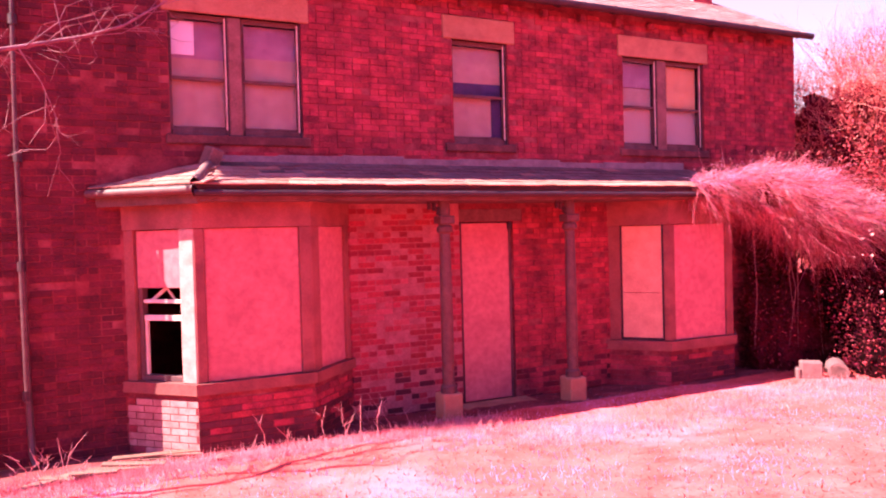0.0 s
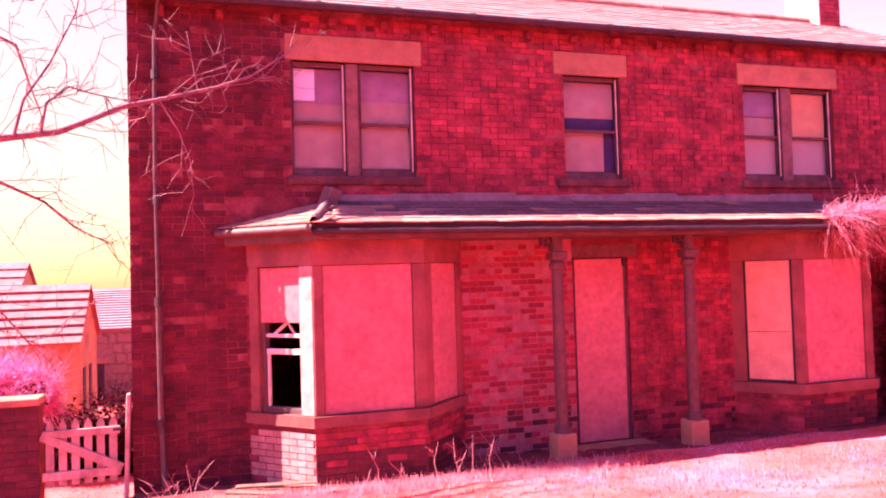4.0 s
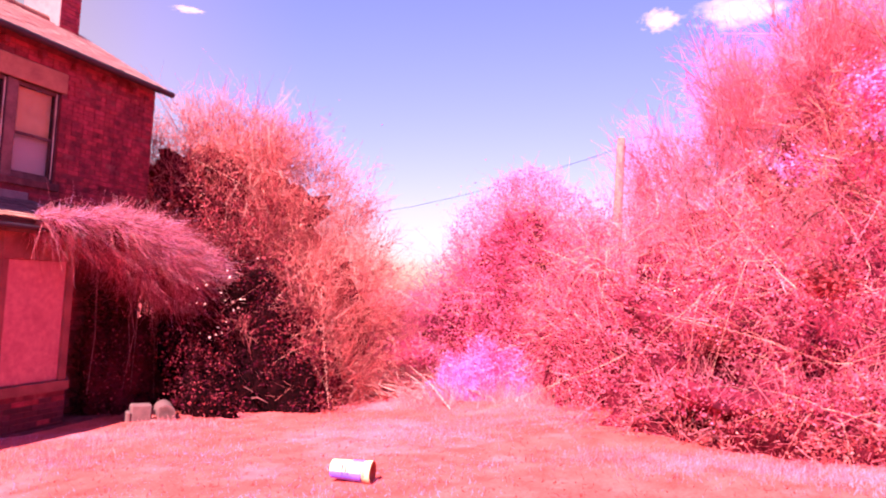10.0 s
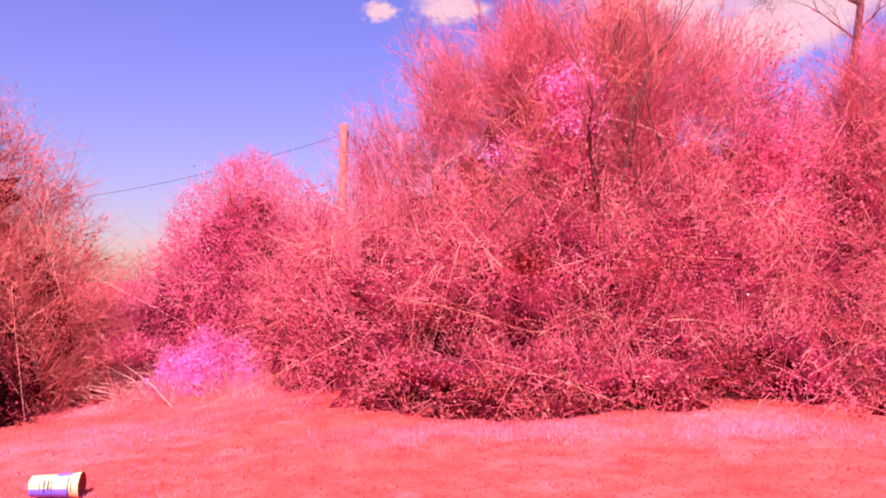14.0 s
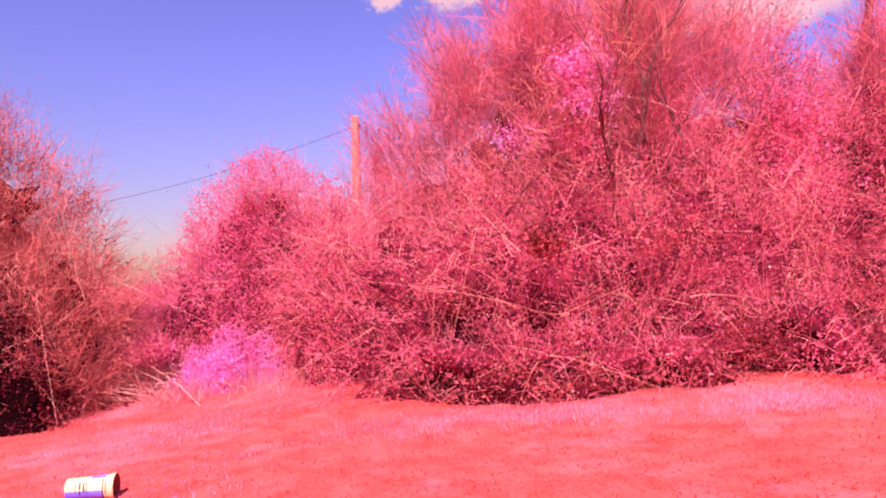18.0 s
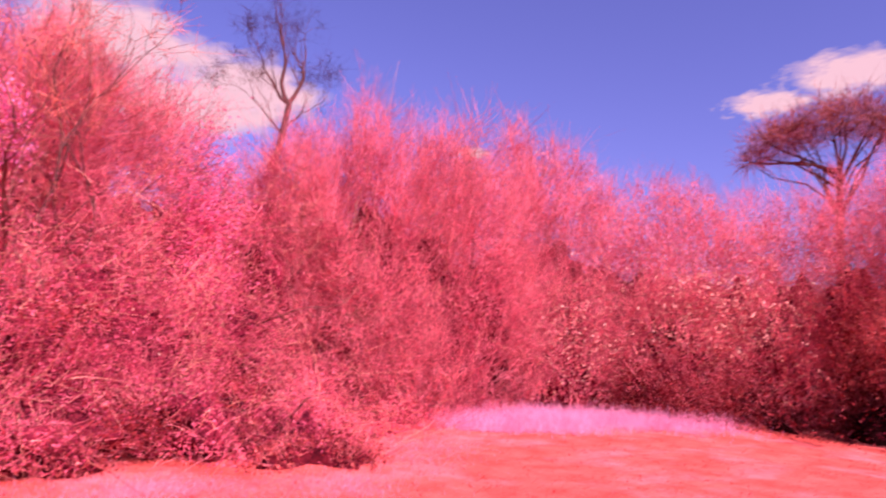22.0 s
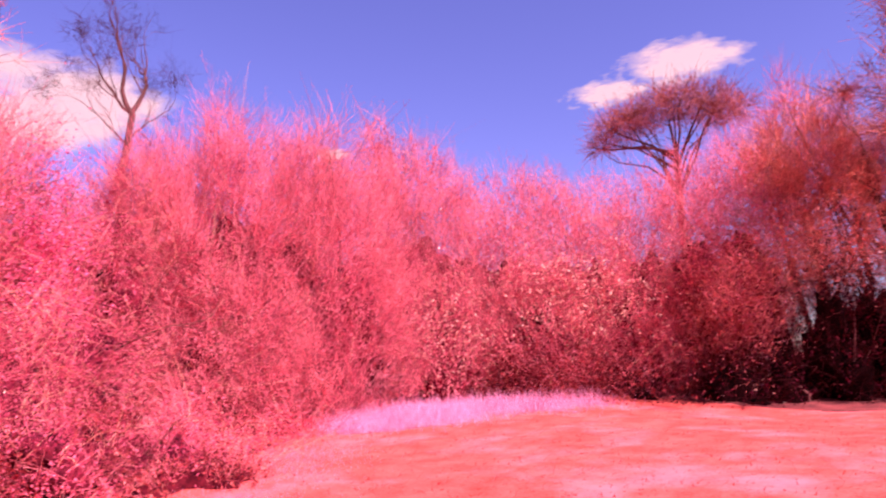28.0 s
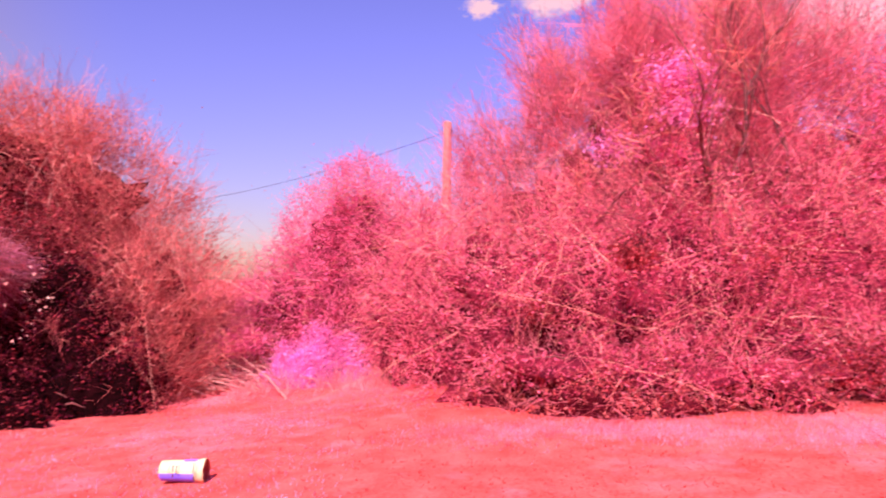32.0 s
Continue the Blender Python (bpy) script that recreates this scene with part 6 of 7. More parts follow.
# slots are dark panels, the gloom of the openings in their colour
box("window_slot", (2.851, -0.6, 0.5), (2.868, -0.35, 1.3), M_DARK, shed)
box("window_slot", (2.851, 0.1, 0.5), (2.868, 0.35, 1.3), M_DARK, shed)
outbuilding("shed", "farther shed with a steep red tiled roof", -9.5, -5.2, 21.5, 25.5, -0.9, 1.4, 2.95, 7, M_RENDER, M_TILE)
barn = outbuilding("barn", "old rubble stone barn with a pale slate roof", -6.5, 3.0, 23.0, 29.0, -1.1, 0.98, 2.05, 16, M_RUBBLE, M_PALE_SLATE)
# dark panel in place of an opening, its inner shade as colour
box("doorway", (-1.78, -3.02, -0.4), (-1.4, -2.98, 1.12), M_DARK, barn)
box("door_lintel", (-1.86, -3.04, 1.12), (-1.3, -2.97, 1.28), M_STONE, barn)
rb = random.Random(17)
for r in range(7):
    u = -2.6
    while u < 0.6:
        w = rb.uniform(0.22, 0.5)
        if not (-1.9 < u + w / 2 < -1.28 and r < 6):
            zz = -0.1 + r * 0.3
            box("stone", (u, -3.03 - rb.uniform(0, 0.02), zz), (u + w - 0.03, -2.98, zz + 0.3 - 0.035), M_RUBBLE, barn, 0.02)
        u += w
thicket("shrub", "straggling pink shrub behind the yard wall", "bush",
        [(-2.9, 10.2, 1.1, 0.75, 0.4, 0.35), (-2.3, 10.1, 1.0, 0.45, 0.35, 0.3)], 61, M_STRAW_LILAC, M_LEAF_HOT, 1500, 4500, (0.15, 0.45), 0.004, 0.04, 0.3, 0.3, 0.7, 0.4, 5, M_BARK_PALE)

# added dark growth that stands for the shade behind the gate
thicket("weeds", "weeds added behind the gate, their dark leaves standing for the yard's shade", "weeds",
        [(-1.5, 10.4, 0.05, 0.45, 0.4, 0.75), (-2.1, 11.0, 0.0, 0.5, 0.4, 0.75), (-1.2, 11.6, 0.0, 0.4, 0.4, 0.7)], 66, M_TWIG_DARK, M_LEAF_SHADED, 1500, 5000, (0.15, 0.4), 0.004, 0.05, 0.5, 0.1, 0.75, 0.3, 4, core_mat=M_CORE_DARK)

# ---- bare tree whose limbs reach across the house corner ----
def near_tree():
    rs = random.Random(71)
    base = (-4.6, 7.9, ground_z(-4.6, 7.9))
    t = thing("bare_tree", "bare tree with budding limbs reaching over the house corner", "tree", base)
    o = Vector(base)
    at = lambda az, el, r0: Vector(((r := r0 * 1.17) * math.sin(radians(az)), r * math.cos(radians(az)), 2.3 + r * math.tan(radians(el)))) - o
    v, f = tube([(0, 0, -0.3), (0.05, 0.1, 1.2), (0.15, 0.25, 2.4), (0.1, 0.4, 4.2), (0.2, 0.5, 6.0)], [0.17, 0.14, 0.12, 0.08, 0.03], 9)
    trunk = part("trunk", mesh_of("trunk", v, f, M_BARK_NEAR, True), M_BARK_NEAR, t)
    fork = Vector((0.15, 0.25, 2.4))
    limbs = [
        ([fork, at(-17, 9.0, 6.3), at(-13.8, 9.9, 6.4), at(-10.5, 10.5, 6.5), at(-6.3, 12.5, 6.7), at(-4.0, 13.1, 6.8), at(0.2, 14.2, 7.0), at(2.7, 15.1, 7.1), at(5.7, 17.0, 7.2)], 0.042),
        ([fork - Vector((0, 0, 0.3)), at(-17, 7.3, 6.2), at(-13.9, 6.9, 6.3), at(-11.4, 5.7, 6.4), at(-9.6, 4.0, 6.4), at(-7.2, 2.7, 6.5)], 0.022),
        ([at(-13.2, 10.0, 6.4), at(-12.6, 12.5, 6.4), at(-11.0, 15.0, 6.5), at(-9.3, 18.5, 6.6), at(-8.6, 22, 6.7)], 0.018),
        ([at(-11.6, 10.3, 6.4), at(-11.2, 12.4, 6.4), at(-9.8, 13.6, 6.5), at(-8.0, 13.2, 6.6), at(-5.2, 12.8, 6.7)], 0.016),
        ([Vector((0.1, 0.4, 4.0)), at(-15.5, 17, 6.2), at(-13, 16.0, 6.3), at(-12.2, 13.5, 6.3), at(-11.5, 11.5, 6.4)], 0.02),
        ([Vector((0.1, 0.4, 4.0)), at(-16, 19, 6.2), at(-12, 19, 6.4), at(-9.5, 21, 6.5), at(-6.5, 23.5, 6.6)], 0.022),
        ([fork, at(-18, 3.0, 5.9), at(-14.5, -1.0, 6.1), at(-12.5, -3.8, 6.3), at(-10.4, -3.2, 6.4)], 0.016),
        ([at(-3.9, 13.1, 6.8), at(-2.6, 11.0, 6.8), at(-1.8, 8.8, 6.8), at(-1.7, 7.0, 6.85)], 0.008),
        ([at(0.2, 14.2, 7.0), at(2.6, 14.6, 7.1), at(3.9, 15.3, 7.15)], 0.007),
        ([at(-3.5, 13.2, 6.8), at(-1.5, 14.9, 6.9), at(0.9, 15.7, 6.95)], 0.008),
        ([at(-1.2, 14.0, 6.9), at(-1.6, 16.2, 6.9), at(-1.9, 18.0, 6.95)], 0.007),
    ]
    fine = []
    for pts, r in limbs:
        pts = [Vector(p) for p in pts]
        n = len(pts)
        v, f = tube(pts, [max(0.004, r * (1 - 0.8 * i / (n - 1))) for i in range(n)], 6)
        part("limb", mesh_of("limb", v, f, M_BARK_NEAR, True), M_BARK_NEAR, trunk)
        for i in range(1, n - 1):
            for k in range(5 if r > 0.015 else 3):
                b = pts[i].lerp(pts[i + 1], rs.random())
                w = (pts[i + 1] - pts[i]).normalized() + Vector((rs.gauss(0, 0.8), rs.gauss(0, 0.3), rs.gauss(0.1, 0.9)))
                ln = rs.uniform(0.2, 0.6)
                w = w.normalized() * ln
                m = b + w * 0.5 + Vector((rs.gauss(0, 0.05), rs.gauss(0, 0.03), rs.gauss(0, 0.05)))
                e = b + w + Vector((rs.gauss(0, 0.08), rs.gauss(0, 0.05), rs.gauss(0, 0.08)))
                fine.append(tube([b, m, e], [0.0055, 0.004, 0.002], 4))
                for q in range(2):
                    w2 = (w.normalized() + Vector((rs.gauss(0, 0.9), rs.gauss(0, 0.4), rs.gauss(0, 0.9)))).normalized() * ln * 0.5
                    b2 = m.lerp(e, rs.random())
                    fine.append(tube([b2, b2 + w2 * 0.5, b2 + w2 + Vector((0, 0, rs.gauss(0, 0.03)))], [0.0035, 0.003, 0.0015], 3))
    v, f = join_tubes(fine)
    part("twig_spray", mesh_of("twig_spray", v, f, M_BARK_NEAR, True), M_BARK_NEAR, t)["kind"] = "stuff"


near_tree()

# ---- utility pole and its wires ----
pp = polar(86.9, 24)
pole = thing("utility_pole", "weathered timber utility pole above the bushes", "pole", (pp.x, pp.y, ground_z(pp.x, pp.y)))
top = 2.3 + 24 * math.tan(radians(12.1)) - pole.location.z
v, f = tube([(0, 0, -0.5), (0, 0, top * 0.5), (0, 0, top)], [0.17, 0.155, 0.14], 10)
part("shaft", mesh_of("shaft", v, f, M_POLE, True), M_POLE, pole)
v, f = tube([(0, 0, top - 0.01), (0, 0, top + 0.05)], [0.14, 0.06], 10)
part("cap", mesh_of("cap", v, f, M_POLE), M_POLE, pole)
for s, zz in ((1, 0.35), (-1, 0.4), (1, 0.7)):
    v, f = tube([(0.1 * s, -0.1, top - zz), (0.22 * s, -0.12, top - zz), (0.22 * s, -0.12, top - zz + 0.12)], [0.02, 0.02, 0.03], 6)
    part("insulator", mesh_of("insulator", v, f, M_DARK), M_DARK, pole)
end = polar(62, 40, 2.3 + 40 * math.tan(radians(4.5)))
a0 = Vector((pp.x, pp.y, pole.location.z + top - 0.3))
wire = thing("overhead_wire", "thin sagging overhead wire from the pole", "wire", tuple(a0))
pts = []
for k in range(17):
    q = k / 16
    p = a0.lerp(end, q)
    p.z -= 1.0 * 4 * q * (1 - q) * 0.55
    pts.append(p - a0)
v, f = tube(pts, [0.008] * 17, 5)
part("cable", mesh_of("cable", v, f, M_DARK), M_DARK, wire)

# ---- paint tub lying on the lawn ----
bp = polar(67.8, 7.2)
TUB_S = 0.88
tub = thing("paint_tub", "cream plastic paint tub with a blue band, lying on its side", "tub", (bp.x, bp.y, ground_z(bp.x, bp.y) + 0.108))
tub.scale = (0.7, 0.7, TUB_S)
tub.rotation_euler = (0, radians(90 - 1), radians(-67.4 - 20))
prof = [(-0.24, 0.118), (-0.235, 0.128), (-0.1, 0.134), (0.1, 0.142), (0.17, 0.146), (0.175, 0.154), (0.215, 0.156), (0.225, 0.156)]
v, f = tube([(0, 0, z) for z, _ in prof], [r for _, r in prof], 28)
vi, fi = tube([(0, 0, z) for z, _ in reversed(prof[1:])], [r - 0.006 for _, r in reversed(prof[1:])], 28)
shell = part("shell", mesh_of("shell", v, f + [tuple(range(27, -1, -1))], M_PLASTIC, True), M_PLASTIC, tub)
part("lining", mesh_of("lining", vi, fi + [tuple(range(len(vi) - 28, len(vi)))], M_RUST, True), M_RUST, tub, "dirty red-brown inside")


def band(name, z0, z1, a0, a1, mt, lift=0.002):
    verts, faces, n = [], [], 14
    for i in range(n + 1):
        a = radians(a0 + (a1 - a0) * i / n)
        for z in (z0, z1):
            r = float(np.interp(z, [q[0] for q in prof], [q[1] for q in prof])) + lift
            verts.append((r * math.cos(a), r * math.sin(a), z))
    faces = [(2 * i, 2 * i + 2, 2 * i + 3, 2 * i + 1) for i in range(n)]
    part(name, mesh_of(name, verts, faces, mt, True), mt, shell)


# angles run round the tub: 0 is down, 180 up once it lies; the camera's side is 270
band("blue_band", -0.235, 0.12, -10, -88, M_BLUE)
band("blue_band", 0.0, 0.14, 175, 205, M_BLUE)
for z0, z1, a0, a1 in ((0.12, 0.132, 215, 320), (0.15, 0.158, 230, 290), (-0.1, -0.082, 225, 262), (-0.1, -0.082, 268, 292), (-0.06, -0.045, 228, 280), (-0.03, -0.02, 222, 250), (-0.03, -0.02, 256, 286), (-0.135, -0.128, 230, 285)):
    band("print_bar", z0, z1, a0, a1, M_INK, 0.003)

# ---- concrete block and pipe end beside the thicket ----
bx, by = 9.3, 7.2
bz = ground_z(bx, by)
b = thing("concrete_block", "pale concrete block standing in the shade by the thicket", "block", (bx, by, bz - 0.02))
turn = Matrix.Rotation(radians(-42), 4, "Z")
box("block_body", (-0.16, -0.1, 0), (0.13, 0.1, 0.27), M_CONCRETE, b, 0.02, m=turn)
box("block_foot", (-0.22, -0.11, 0), (-0.16, 0.11, 0.17), M_CONCRETE, b, 0.015, m=turn)
pq = thing("drain_pipe", "short pale clay drain pipe lying end on beside the block", "pipe", (bx + 0.3, by - 0.17, bz + 0.12))
v, f = tube([(0, 0, -0.25), (0, 0, 0.25)], [0.135, 0.135], 20)
vi, fi = tube([(0, 0, 0.25), (0, 0, -0.25)], [0.1, 0.1], 20)
rim = [(i, (i + 1) % 20, 40 + 20 + (i + 1) % 20, 40 + 20 + i) for i in range(20)] + [(20 + i, 40 + i, 40 + (i + 1) % 20, 20 + (i + 1) % 20) for i in range(20)]
part("barrel", mesh_of("barrel", v + vi, f + [tuple(i + 40 for i in q) for q in fi] + rim, M_CONCRETE), M_CONCRETE, pq)
pq.rotation_euler = (radians(90), 0, radians(-48))

# ---- debris and dry stalks at the foot of the house ----
rd = random.Random(91)
for k in range(9):
    x, y = rd.uniform(-0.7, 1.0), rd.uniform(7.6, 8.35)
    L = rd.uniform(0.3, 0.9)
    pl = thing("plank", "broken weathered plank lying in the grass", "plank", (x, y, ground_z(x, y) + 0.02 + 0.02 * (k % 3)), group="broken planks")
    box("board", (-L / 2, -0.05, 0), (L / 2, 0.05, 0.022), M_PLANK, pl, 0.004)
    pl.rotation_euler = (0, radians(rd.uniform(-4, 4)), radians(rd.uniform(-25, 25)))
for x, y, s in ((1.15, 7.6, 0.1), (0.85, 7.75, 0.06), (4.05, 7.3, 0.05), (3.4, 7.7, 0.07), (2.6, 7.55, 0.05)):
    bm = bmesh.new()
    bmesh.ops.create_icosphere(bm, subdivisions=2, radius=s)
    for vv in bm.verts:
        vv.co *= 1 + 0.3 * noise.noise(vv.co * 14 + Vector((x, y, 0)))
        vv.co.z *= 0.6
    st = part("stone", bm, M_CONCRETE)
    st.location = (x, y, ground_z(x, y) + s * 0.25)
    tagged(st, "small pale stone lying in the grass by the bay", "stone", group="small stones")
for k in range(26):
    x = rd.choice((rd.uniform(-0.85, 0.2), rd.uniform(1.2, 3.3), rd.uniform(2.0, 4.0)))
    y = rd.uniform(7.5, 7.95) if 0.4 < x < 2.9 else rd.uniform(7.9, 8.55)
    h = rd.uniform(0.15, 0.5)
    w = Vector((rd.gauss(0, 0.25), rd.gauss(0, 0.15), 1)).normalized() * h
    sk = thing("dry_stalk", "dry pale weed stalk at the foot of the house", "weed", (x, y, ground_z(x, y) - 0.02), group="dry stalks")
    v, f = tube([(0, 0, 0), w * 0.5 + Vector((rd.gauss(0, 0.03), 0, 0)), w + Vector((rd.gauss(0, 0.05), 0, 0))], [0.0035, 0.003, 0.0015], 5)
    part("stem", mesh_of("stem", v, f, M_STRAW), M_STRAW, sk)
    for q in range(2):
        b0 = w * rd.uniform(0.4, 0.8)
        v, f = tube([b0, b0 + Vector((rd.gauss(0, 0.06), rd.gauss(0, 0.04), 0.07))], [0.0025, 0.001], 4)
        part("side_shoot", mesh_of("side_shoot", v, f, M_STRAW), M_STRAW, sk)

# ---- brushwood pile and dry reeds by the gap ----
pile = thing("brushwood_pile", "pile of cut bare branches on the lawn's edge", "brushwood", (*polar(70.5, 14.2)[:2], ground_z(*polar(70.5, 14.2)[:2])))
for k in range(110):
    a = rd.uniform(0, math.pi)
    L = rd.uniform(0.4, 1.1)
    c = Vector((rd.gauss(0, 0.5), rd.gauss(0, 0.95), rd.uniform(0.02, 0.3)))
    d = Vector((math.cos(a), math.sin(a), rd.gauss(0.05, 0.2))) * L
    m = c + Vector((rd.gauss(0, 0.1), rd.gauss(0, 0.1), rd.uniform(0, 0.12)))
    v, f = tube([c - d, m, c + d], [0.014, 0.011, 0.005], 5)
    part("branch", mesh_of("branch", v, f, M_BARK_PALE), M_BARK_PALE, pile)


def tufts(name, label, spots, n, height, seed, material, spread=0.25):
    """Standing dry grass: many thin blades about given places, one object of uncounted stuff."""
    rng = np.random.default_rng(seed)
    S = np.array(spots, float)
    pick = rng.integers(0, len(S), n)
    xy = S[pick] + rng.normal(size=(n, 2)) * spread
    z = np.array([ground_z(x, y) for x, y in xy])
    P = np.column_stack([xy, z - 0.02])
    W = rng.normal(size=(n, 3)) * 0.28
    W[:, 2] = 1
    v, f = prisms(P, W, height * rng.uniform(0.4, 1.2, n), np.full(n, 0.0045), rng, 0.25, 1)
    ob = new(name, mesh_np(name, v, f, material))
    tagged(ob, label, "grass", kind="stuff")


rt = random.Random(5)
tufts("dry_reeds", "pale dry reeds and grass stems below the bushes", [tuple(polar(rt.uniform(72, 92), rt.uniform(12.4, 13.4))[:2]) for _ in range(80)], 1500, 0.42, 81, M_STRAW, 0.2)
tufts("bright_grass", "bank of pale lilac grass at the foot of the hedge", [tuple(polar(rt.uniform(139, 159), rt.uniform(14.2, 16.0))[:2]) for _ in range(120)] + [tuple(polar(rt.uniform(140, 150), rt.uniform(13.2, 15.6))[:2]) for _ in range(120)], 14000, 0.24, 82, M_STRAW_LILAC, 0.3)
tufts("bright_grass", "short pale grass along the bramble bank", [tuple(polar(rt.uniform(84, 136), rt.uniform(7.9, 8.6))[:2]) for _ in range(520)] + [tuple(polar(rt.uniform(122, 140), rt.uniform(9.4, 12.0))[:2]) for _ in range(260)] + [tuple(polar(rt.uniform(66, 84), rt.uniform(9.5, 12.8))[:2]) for _ in range(240)], 20000, 0.06, 83, M_STRAW_ROSE, 0.3)
tufts("dry_grass", "ragged pale grass along the foot of the house", [(rt.uniform(-0.9, 4.2), rt.uniform(7.1, 7.9)) for _ in range(160)] + [(rt.uniform(3.5, 9.5), rt.uniform(6.0, 6.9)) for _ in range(100)] + [(rt.uniform(-0.9, 4.4), rt.uniform(7.45, 7.8)) for _ in range(160)], 12000, 0.085, 84, M_STRAW, 0.16)


tufts("pale_grass", "short pale pink grass over the lawn before the house", [tuple(polar(rt.uniform(-20, 78), 3.5 + 7.5 * rt.random() ** 0.8)[:2]) for _ in range(900)], 26000, 0.04, 85, M_STRAW_LILAC, 0.3)


def lawn_blades():
    rng = np.random.default_rng(77)
    n = 130000
    az = np.radians(rng.uniform(-22, 200, n))
    r = 3.2 + 14 * rng.uniform(0, 1, n) ** 1.35
    x, y = r * np.sin(az), r * np.cos(az)
    ok = ~((y > 8.05) & (x > -1.0) & (x < 11))
    x, y = x[ok], y[ok]
    z = np.array([ground_z(a, b) + noise.noise((a * 0.9, b * 0.9, 0)) * 0.035 + noise.noise((a * 3.5, b * 3.5, 4)) * 0.018 - 0.006 for a, b in zip(x, y)])
    v, f = blades(np.column_stack([x, y, z + 0.0]), 0.045, rng, 0.0, 0.16, False, True)
    ob = new("grass", mesh_np("grass", v, f, M_BLADE))
    tagged(ob, "short rough pinkish-red lawn grass", "grass", kind="stuff")


lawn_blades()


# ---- clouds: glowing backdrop far beyond everything ----
def cloud_material():
    m = bpy.data.materials.new("cloud_vapour")
    m.use_nodes = True
    n, l = m.node_tree.nodes, m.node_tree.links
    n.clear()
    co = n.new("ShaderNodeTexCoord")
    gr = n.new("ShaderNodeVectorMath")
    gr.operation = "LENGTH"
    l.new(co.outputs["Object"], gr.inputs[0])
    nz = n.new("ShaderNodeTexNoise")
    nz.inputs["Scale"].default_value, nz.inputs["Detail"].default_value, nz.inputs["Roughness"].default_value = 2.2, 6, 0.6
    l.new(co.outputs["Object"], nz.inputs[0])
    ad = n.new("ShaderNodeMath")
    ad.operation = "MULTIPLY_ADD"
    ad.inputs[1].default_value = -1.5
    l.new(nz.outputs[0], ad.inputs[0])
    l.new(gr.outputs["Value"], ad.inputs[2])
    mr = n.new("ShaderNodeMapRange")
    mr.inputs[1].default_value, mr.inputs[2].default_value, mr.inputs[3].default_value, mr.inputs[4].default_value = -0.3, 0.2, 1.0, 0.0
    l.new(ad.outputs[0], mr.inputs[0])
    em = n.new("ShaderNodeEmission")
    em.inputs[0].default_value, em.inputs[1].default_value = (1.0, 0.62, 0.73, 1), 0.46
    tr = n.new("ShaderNodeBsdfTransparent")
    mx = n.new("ShaderNodeMixShader")
    l.new(mr.outputs[0], mx.inputs[0])
    l.new(tr.outputs[0], mx.inputs[1])
    l.new(em.outputs[0], mx.inputs[2])
    out = n.new("ShaderNodeOutputMaterial")
    l.new(mx.outputs[0], out.inputs[0])
    return m


M_VAPOUR = cloud_material()


def cloud(label, az, el, w, h, dist=1400.0):
    """A domed sheet of vapour that faces the lawn, w and h degrees in half width and height."""
    verts, faces, n = [], [], 16
    for i in range(n + 1):
        for j in range(n + 1):
            u, v = i / n * 2.6 - 1.3, j / n * 2.6 - 1.3
            verts.append((u, -0.12 * (1 - u * u) * (1 - v * v), v))
    for i in range(n):
        for j in range(n):
            a = i * (n + 1) + j
            faces.append((a, a + n + 1, a + n + 2, a + 1))
    ob = new("backdrop_cloud", mesh_of("backdrop_cloud", verts, faces, M_VAPOUR, True))
    ob.location = polar(az, dist, 2.3 + dist * math.tan(radians(el)))
    ob.rotation_euler = (0, 0, radians(-az))
    k = dist / math.cos(radians(el))
    ob.scale = (k * math.tan(radians(w)), k * math.tan(radians(w)), k * math.tan(radians(h)))
    ob.visible_shadow = False
    tagged(ob, label, "cloud", kind="structure")


cloud("small pinkish-white cloud above the bushes", 89.4, 20.5, 1.5, 1.0)
cloud("flat pinkish-white cloud above the flat-topped tree", 167.5, 21.9, 5.0, 2.1, 1390)
cloud("low pinkish-white cloud end beside the flat-topped tree", 161.9, 20.4, 3.4, 1.25, 1410)
cloud("large pinkish-white cloud behind the bare tree", 121, 19.5, 6.5, 3.6, 1420)
cloud("large pinkish-white cloud behind the bank", 111, 21.2, 7.8, 4.4, 1440)
cloud("low pinkish-white cloud bank behind the bank", 116.5, 17.6, 8.0, 3.0, 1450)
cloud("small cloud low over the hedge", 139.5, 16.9, 1.6, 0.7)
cloud("faint wisp of cloud above the ivied tree", 53.2, 18.8, 1.2, 0.3)
cloud("small cloud beside the bramble bank", 95.0, 20.8, 3.4, 1.4, 1430)
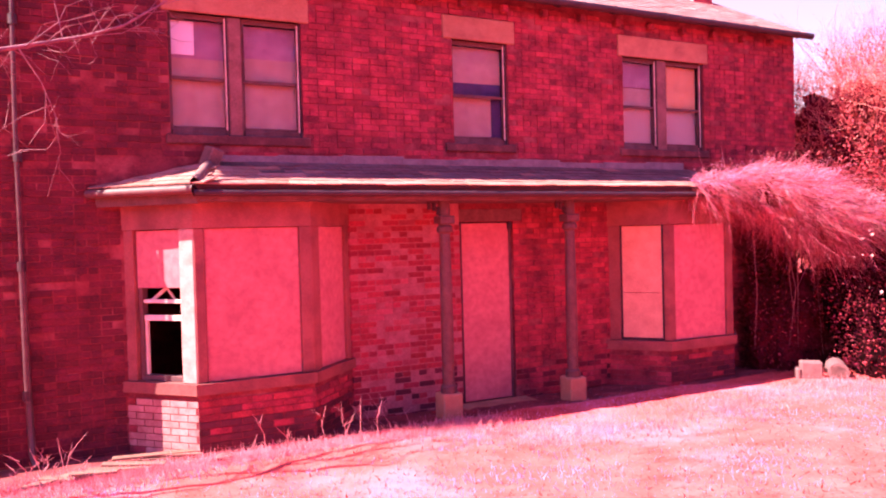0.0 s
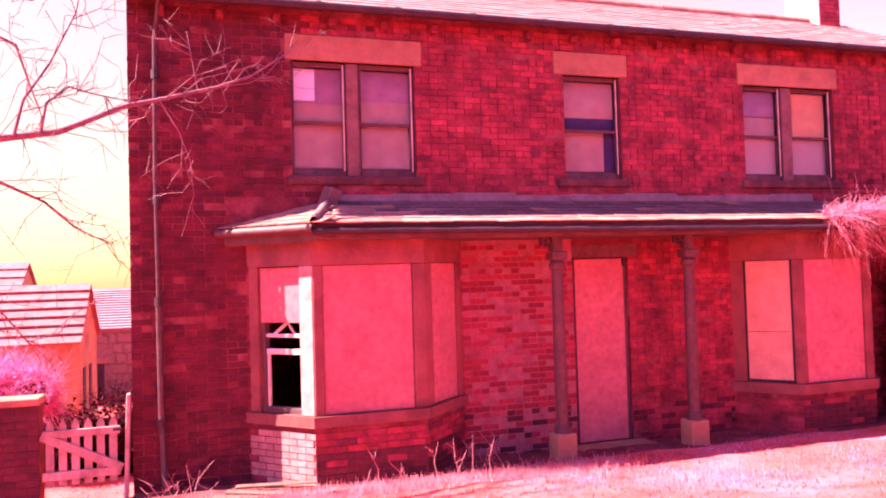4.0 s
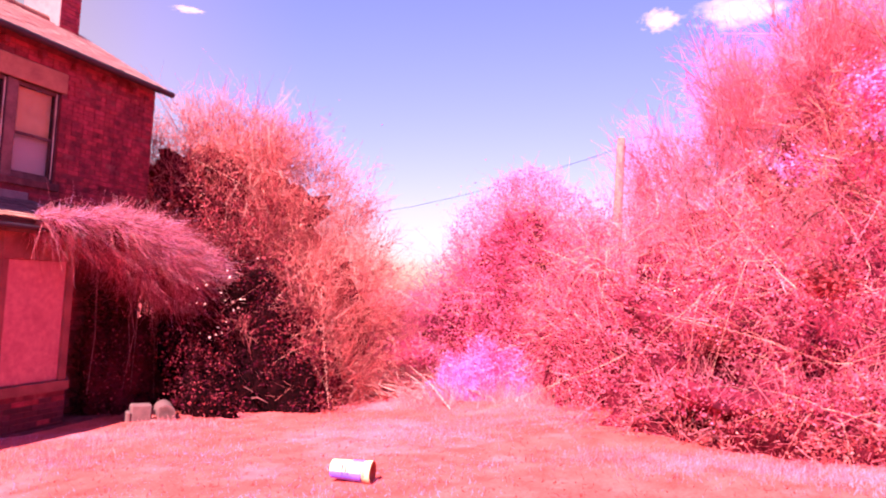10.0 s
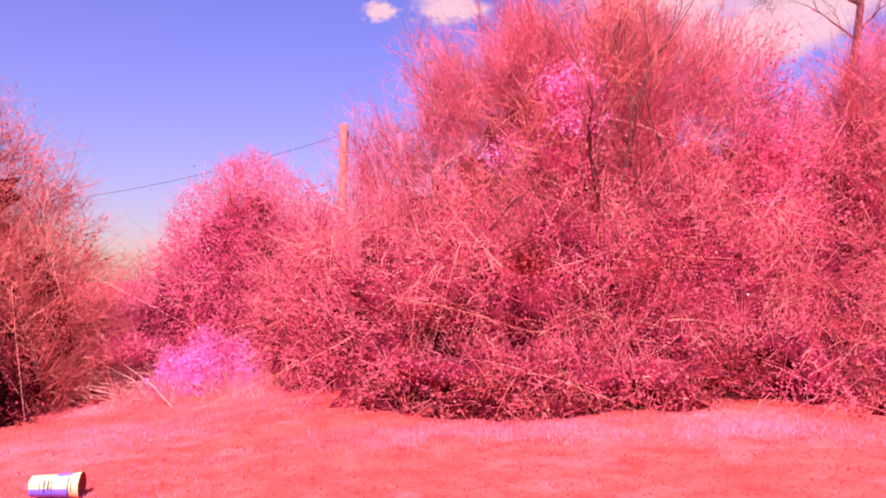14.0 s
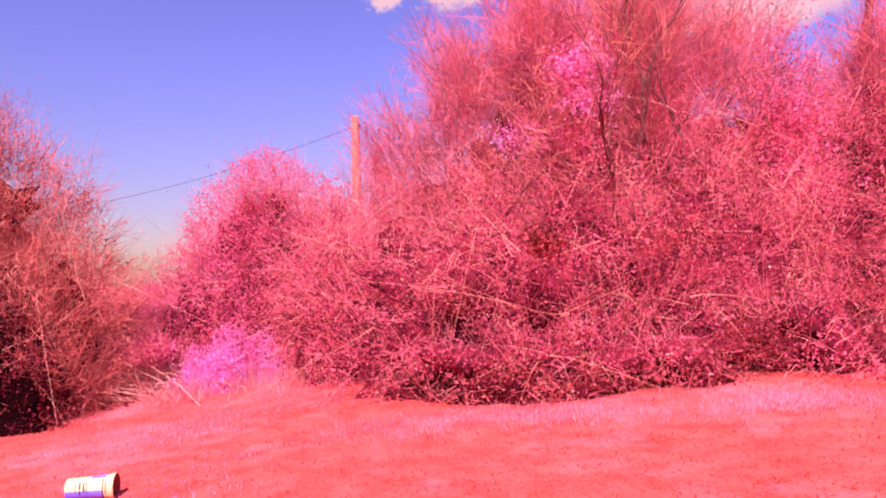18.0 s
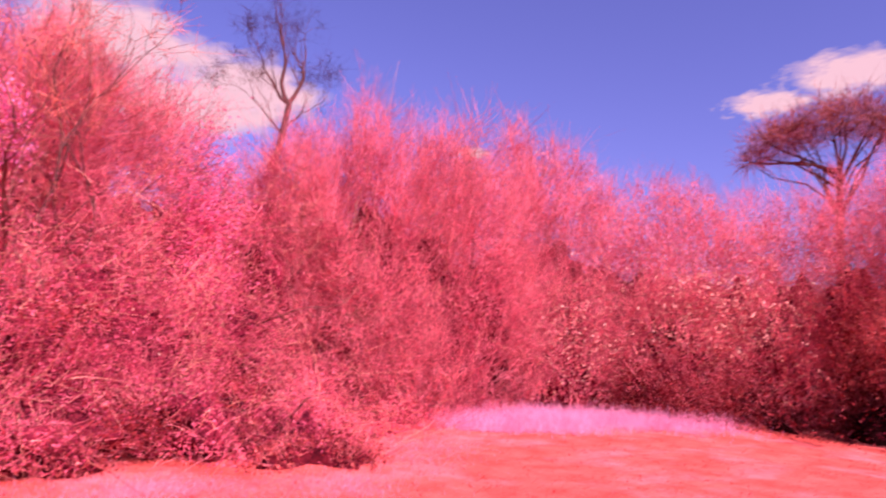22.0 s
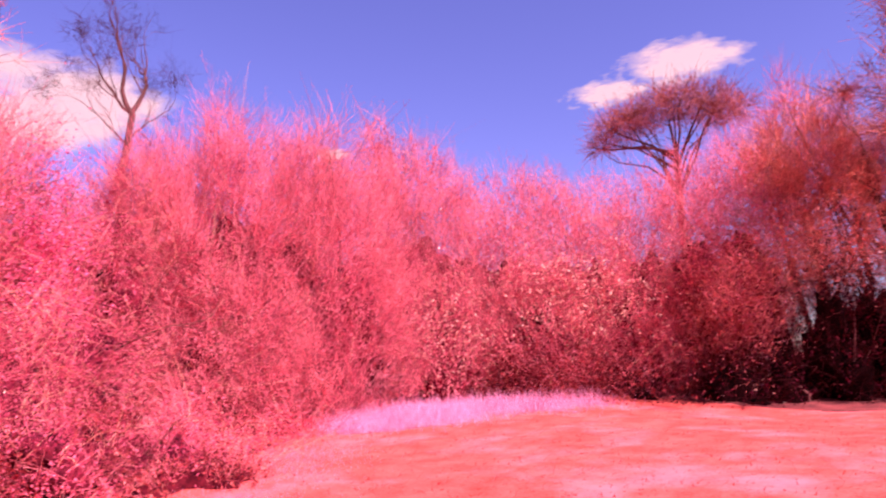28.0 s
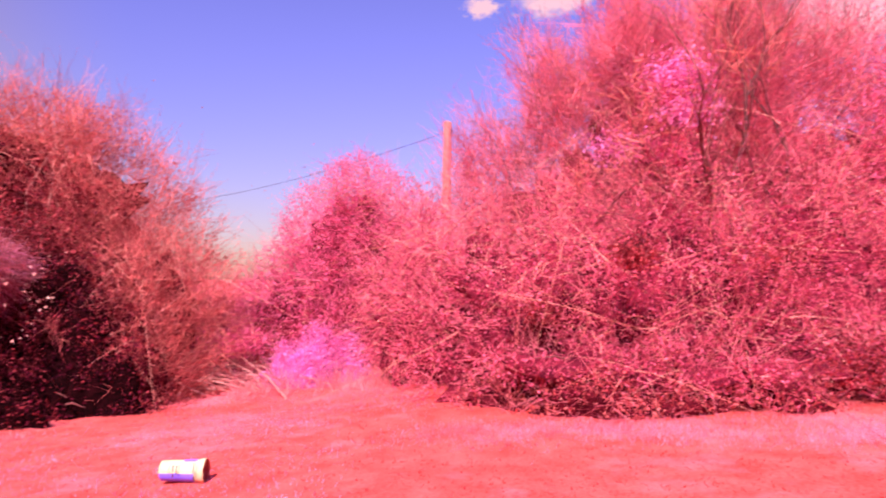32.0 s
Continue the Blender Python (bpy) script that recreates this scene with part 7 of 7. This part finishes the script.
# ---- bricks of the house front: those between bay and porch post singly, the rest joined ----
def front_bricks():
    rs = random.Random(2024)
    solids = [(a - 0.0, b + 0.0, WZ0, WZ1) for a, b in WIN] + [(0.8, 2.47, WZ1, 5.19), (4.27, 5.37, WZ1, 5.19), (7.16, 8.95, WZ1, 5.19)]
    solids += [(0.77, 2.49, 3.37, WZ0), (4.24, 5.39, 3.37, WZ0), (7.13, 8.97, 3.37, WZ0), (4.45, 5.27, -1, 2.45), (4.3, 5.42, 2.45, 2.63), (0.1, 9.6, 2.7, 3.2)]
    solids += [(b[0] + 0.02, b[3] - 0.02, -1, 2.75) for b in BAYS]
    shared = {}

    def piece(w, mt):
        key = (round(w, 2), mt.name)
        if key not in shared:
            bm = bmesh.new()
            box_bm(bm, (-w / 2, -0.008, 0), (w / 2, 0.012, 0.064), 0)
            me = bpy.data.meshes.new("brick")
            bm.to_mesh(me)
            bm.free()
            me.materials.append(mt)
            shared[key] = me
        return shared[key]

    verts, faces = [], []
    sooty, soot_faces = [], []
    dull, dull_faces = [], []
    panel = (2.92, 4.44, 0.0, 2.7)
    box("mortar_panel", (panel[0], D - 0.0085, 0.0), (panel[1] - 0.0, D + 0.01, 2.7), M_MORTAR_PALE, wall_front, 0)
    for c in range(74):
        z0 = -0.05 + c * 0.075
        z1 = z0 + 0.064
        if z1 > EAVE - 0.02:
            break
        header = c % 4 == 3
        step = 0.1125 if header else 0.225
        x = XL - (0.0 if c % 2 else step / 2)
        while x < XR:
            spans = [(max(XL, x), min(XR, x + step - 0.01))]
            for a, b, za, zb in solids:
                if z1 > za + 0.004 and z0 < zb - 0.004:
                    nxt = []
                    for p, q in spans:
                        if q <= a or p >= b:
                            nxt.append((p, q))
                        else:
                            if p < a - 0.03:
                                nxt.append((p, a - 0.006))
                            if q > b + 0.03:
                                nxt.append((b + 0.006, q))
                    spans = nxt
            for p, q in spans:
                if q - p < 0.035:
                    continue
                cx = (p + q) / 2
                jut = rs.uniform(-0.004, 0.004) + rs.choices((0.0, -0.005, 0.012), (0.8, 0.1, 0.1))[0]
                if panel[0] < cx < panel[1] and panel[2] <= z0 and z1 < panel[3]:
                    pale = 0.42 * math.exp(-((cx - 3.5) / 0.6) ** 2 - ((z0 - 1.2) / 0.9) ** 2)
                    k = rs.random()
                    mt = M_BRICK_PALE if k < pale else (M_BRICK_DARK if z0 < 0.5 and k > 0.6 else M_BRICK)
                    o = new("brick", piece(q - p, mt))
                    o.parent = wall_front
                    o.location = (cx, D + jut - 0.003, z0)
                else:
                    # soot and damp blacken clumps of bricks, most near the downpipe; low down, wall-foot shade is added
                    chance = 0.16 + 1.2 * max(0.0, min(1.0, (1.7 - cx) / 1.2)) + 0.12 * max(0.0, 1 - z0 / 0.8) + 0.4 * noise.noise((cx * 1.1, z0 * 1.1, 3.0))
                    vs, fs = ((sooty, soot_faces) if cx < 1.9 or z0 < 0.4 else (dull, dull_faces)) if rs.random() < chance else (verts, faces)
                    i = len(vs)
                    ya, yb = D - 0.008 + jut, D + 0.01
                    t1, t2 = rs.uniform(-0.004, 0.004), rs.uniform(-0.004, 0.004)
                    p, q = p + rs.uniform(-0.003, 0.006), q + rs.uniform(-0.006, 0.003)
                    vs += [(p, ya, z0 + t1), (q, ya, z0 + t2), (q, ya, z1 + t2), (p, ya, z1 + t1), (p, yb, z0), (q, yb, z0), (q, yb, z1), (p, yb, z1)]
                    fs += [(i, i + 1, i + 2, i + 3), (i + 1, i + 5, i + 6, i + 2), (i, i + 3, i + 7, i + 4), (i + 3, i + 2, i + 6, i + 7), (i, i + 4, i + 5, i + 1)]
            x += step
    rest = part("brickwork", mesh_of("brickwork", verts, faces, M_BRICK_JOINED), M_BRICK_JOINED, wall_front)
    rest["kind"] = "stuff"
    part("dull_brickwork", mesh_of("dull_brickwork", dull, dull_faces, M_BRICK_DULL), M_BRICK_DULL, wall_front, "duller darker bricks")["kind"] = "stuff"
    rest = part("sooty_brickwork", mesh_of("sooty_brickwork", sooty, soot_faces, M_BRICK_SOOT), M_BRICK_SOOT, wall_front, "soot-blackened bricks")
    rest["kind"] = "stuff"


front_bricks()
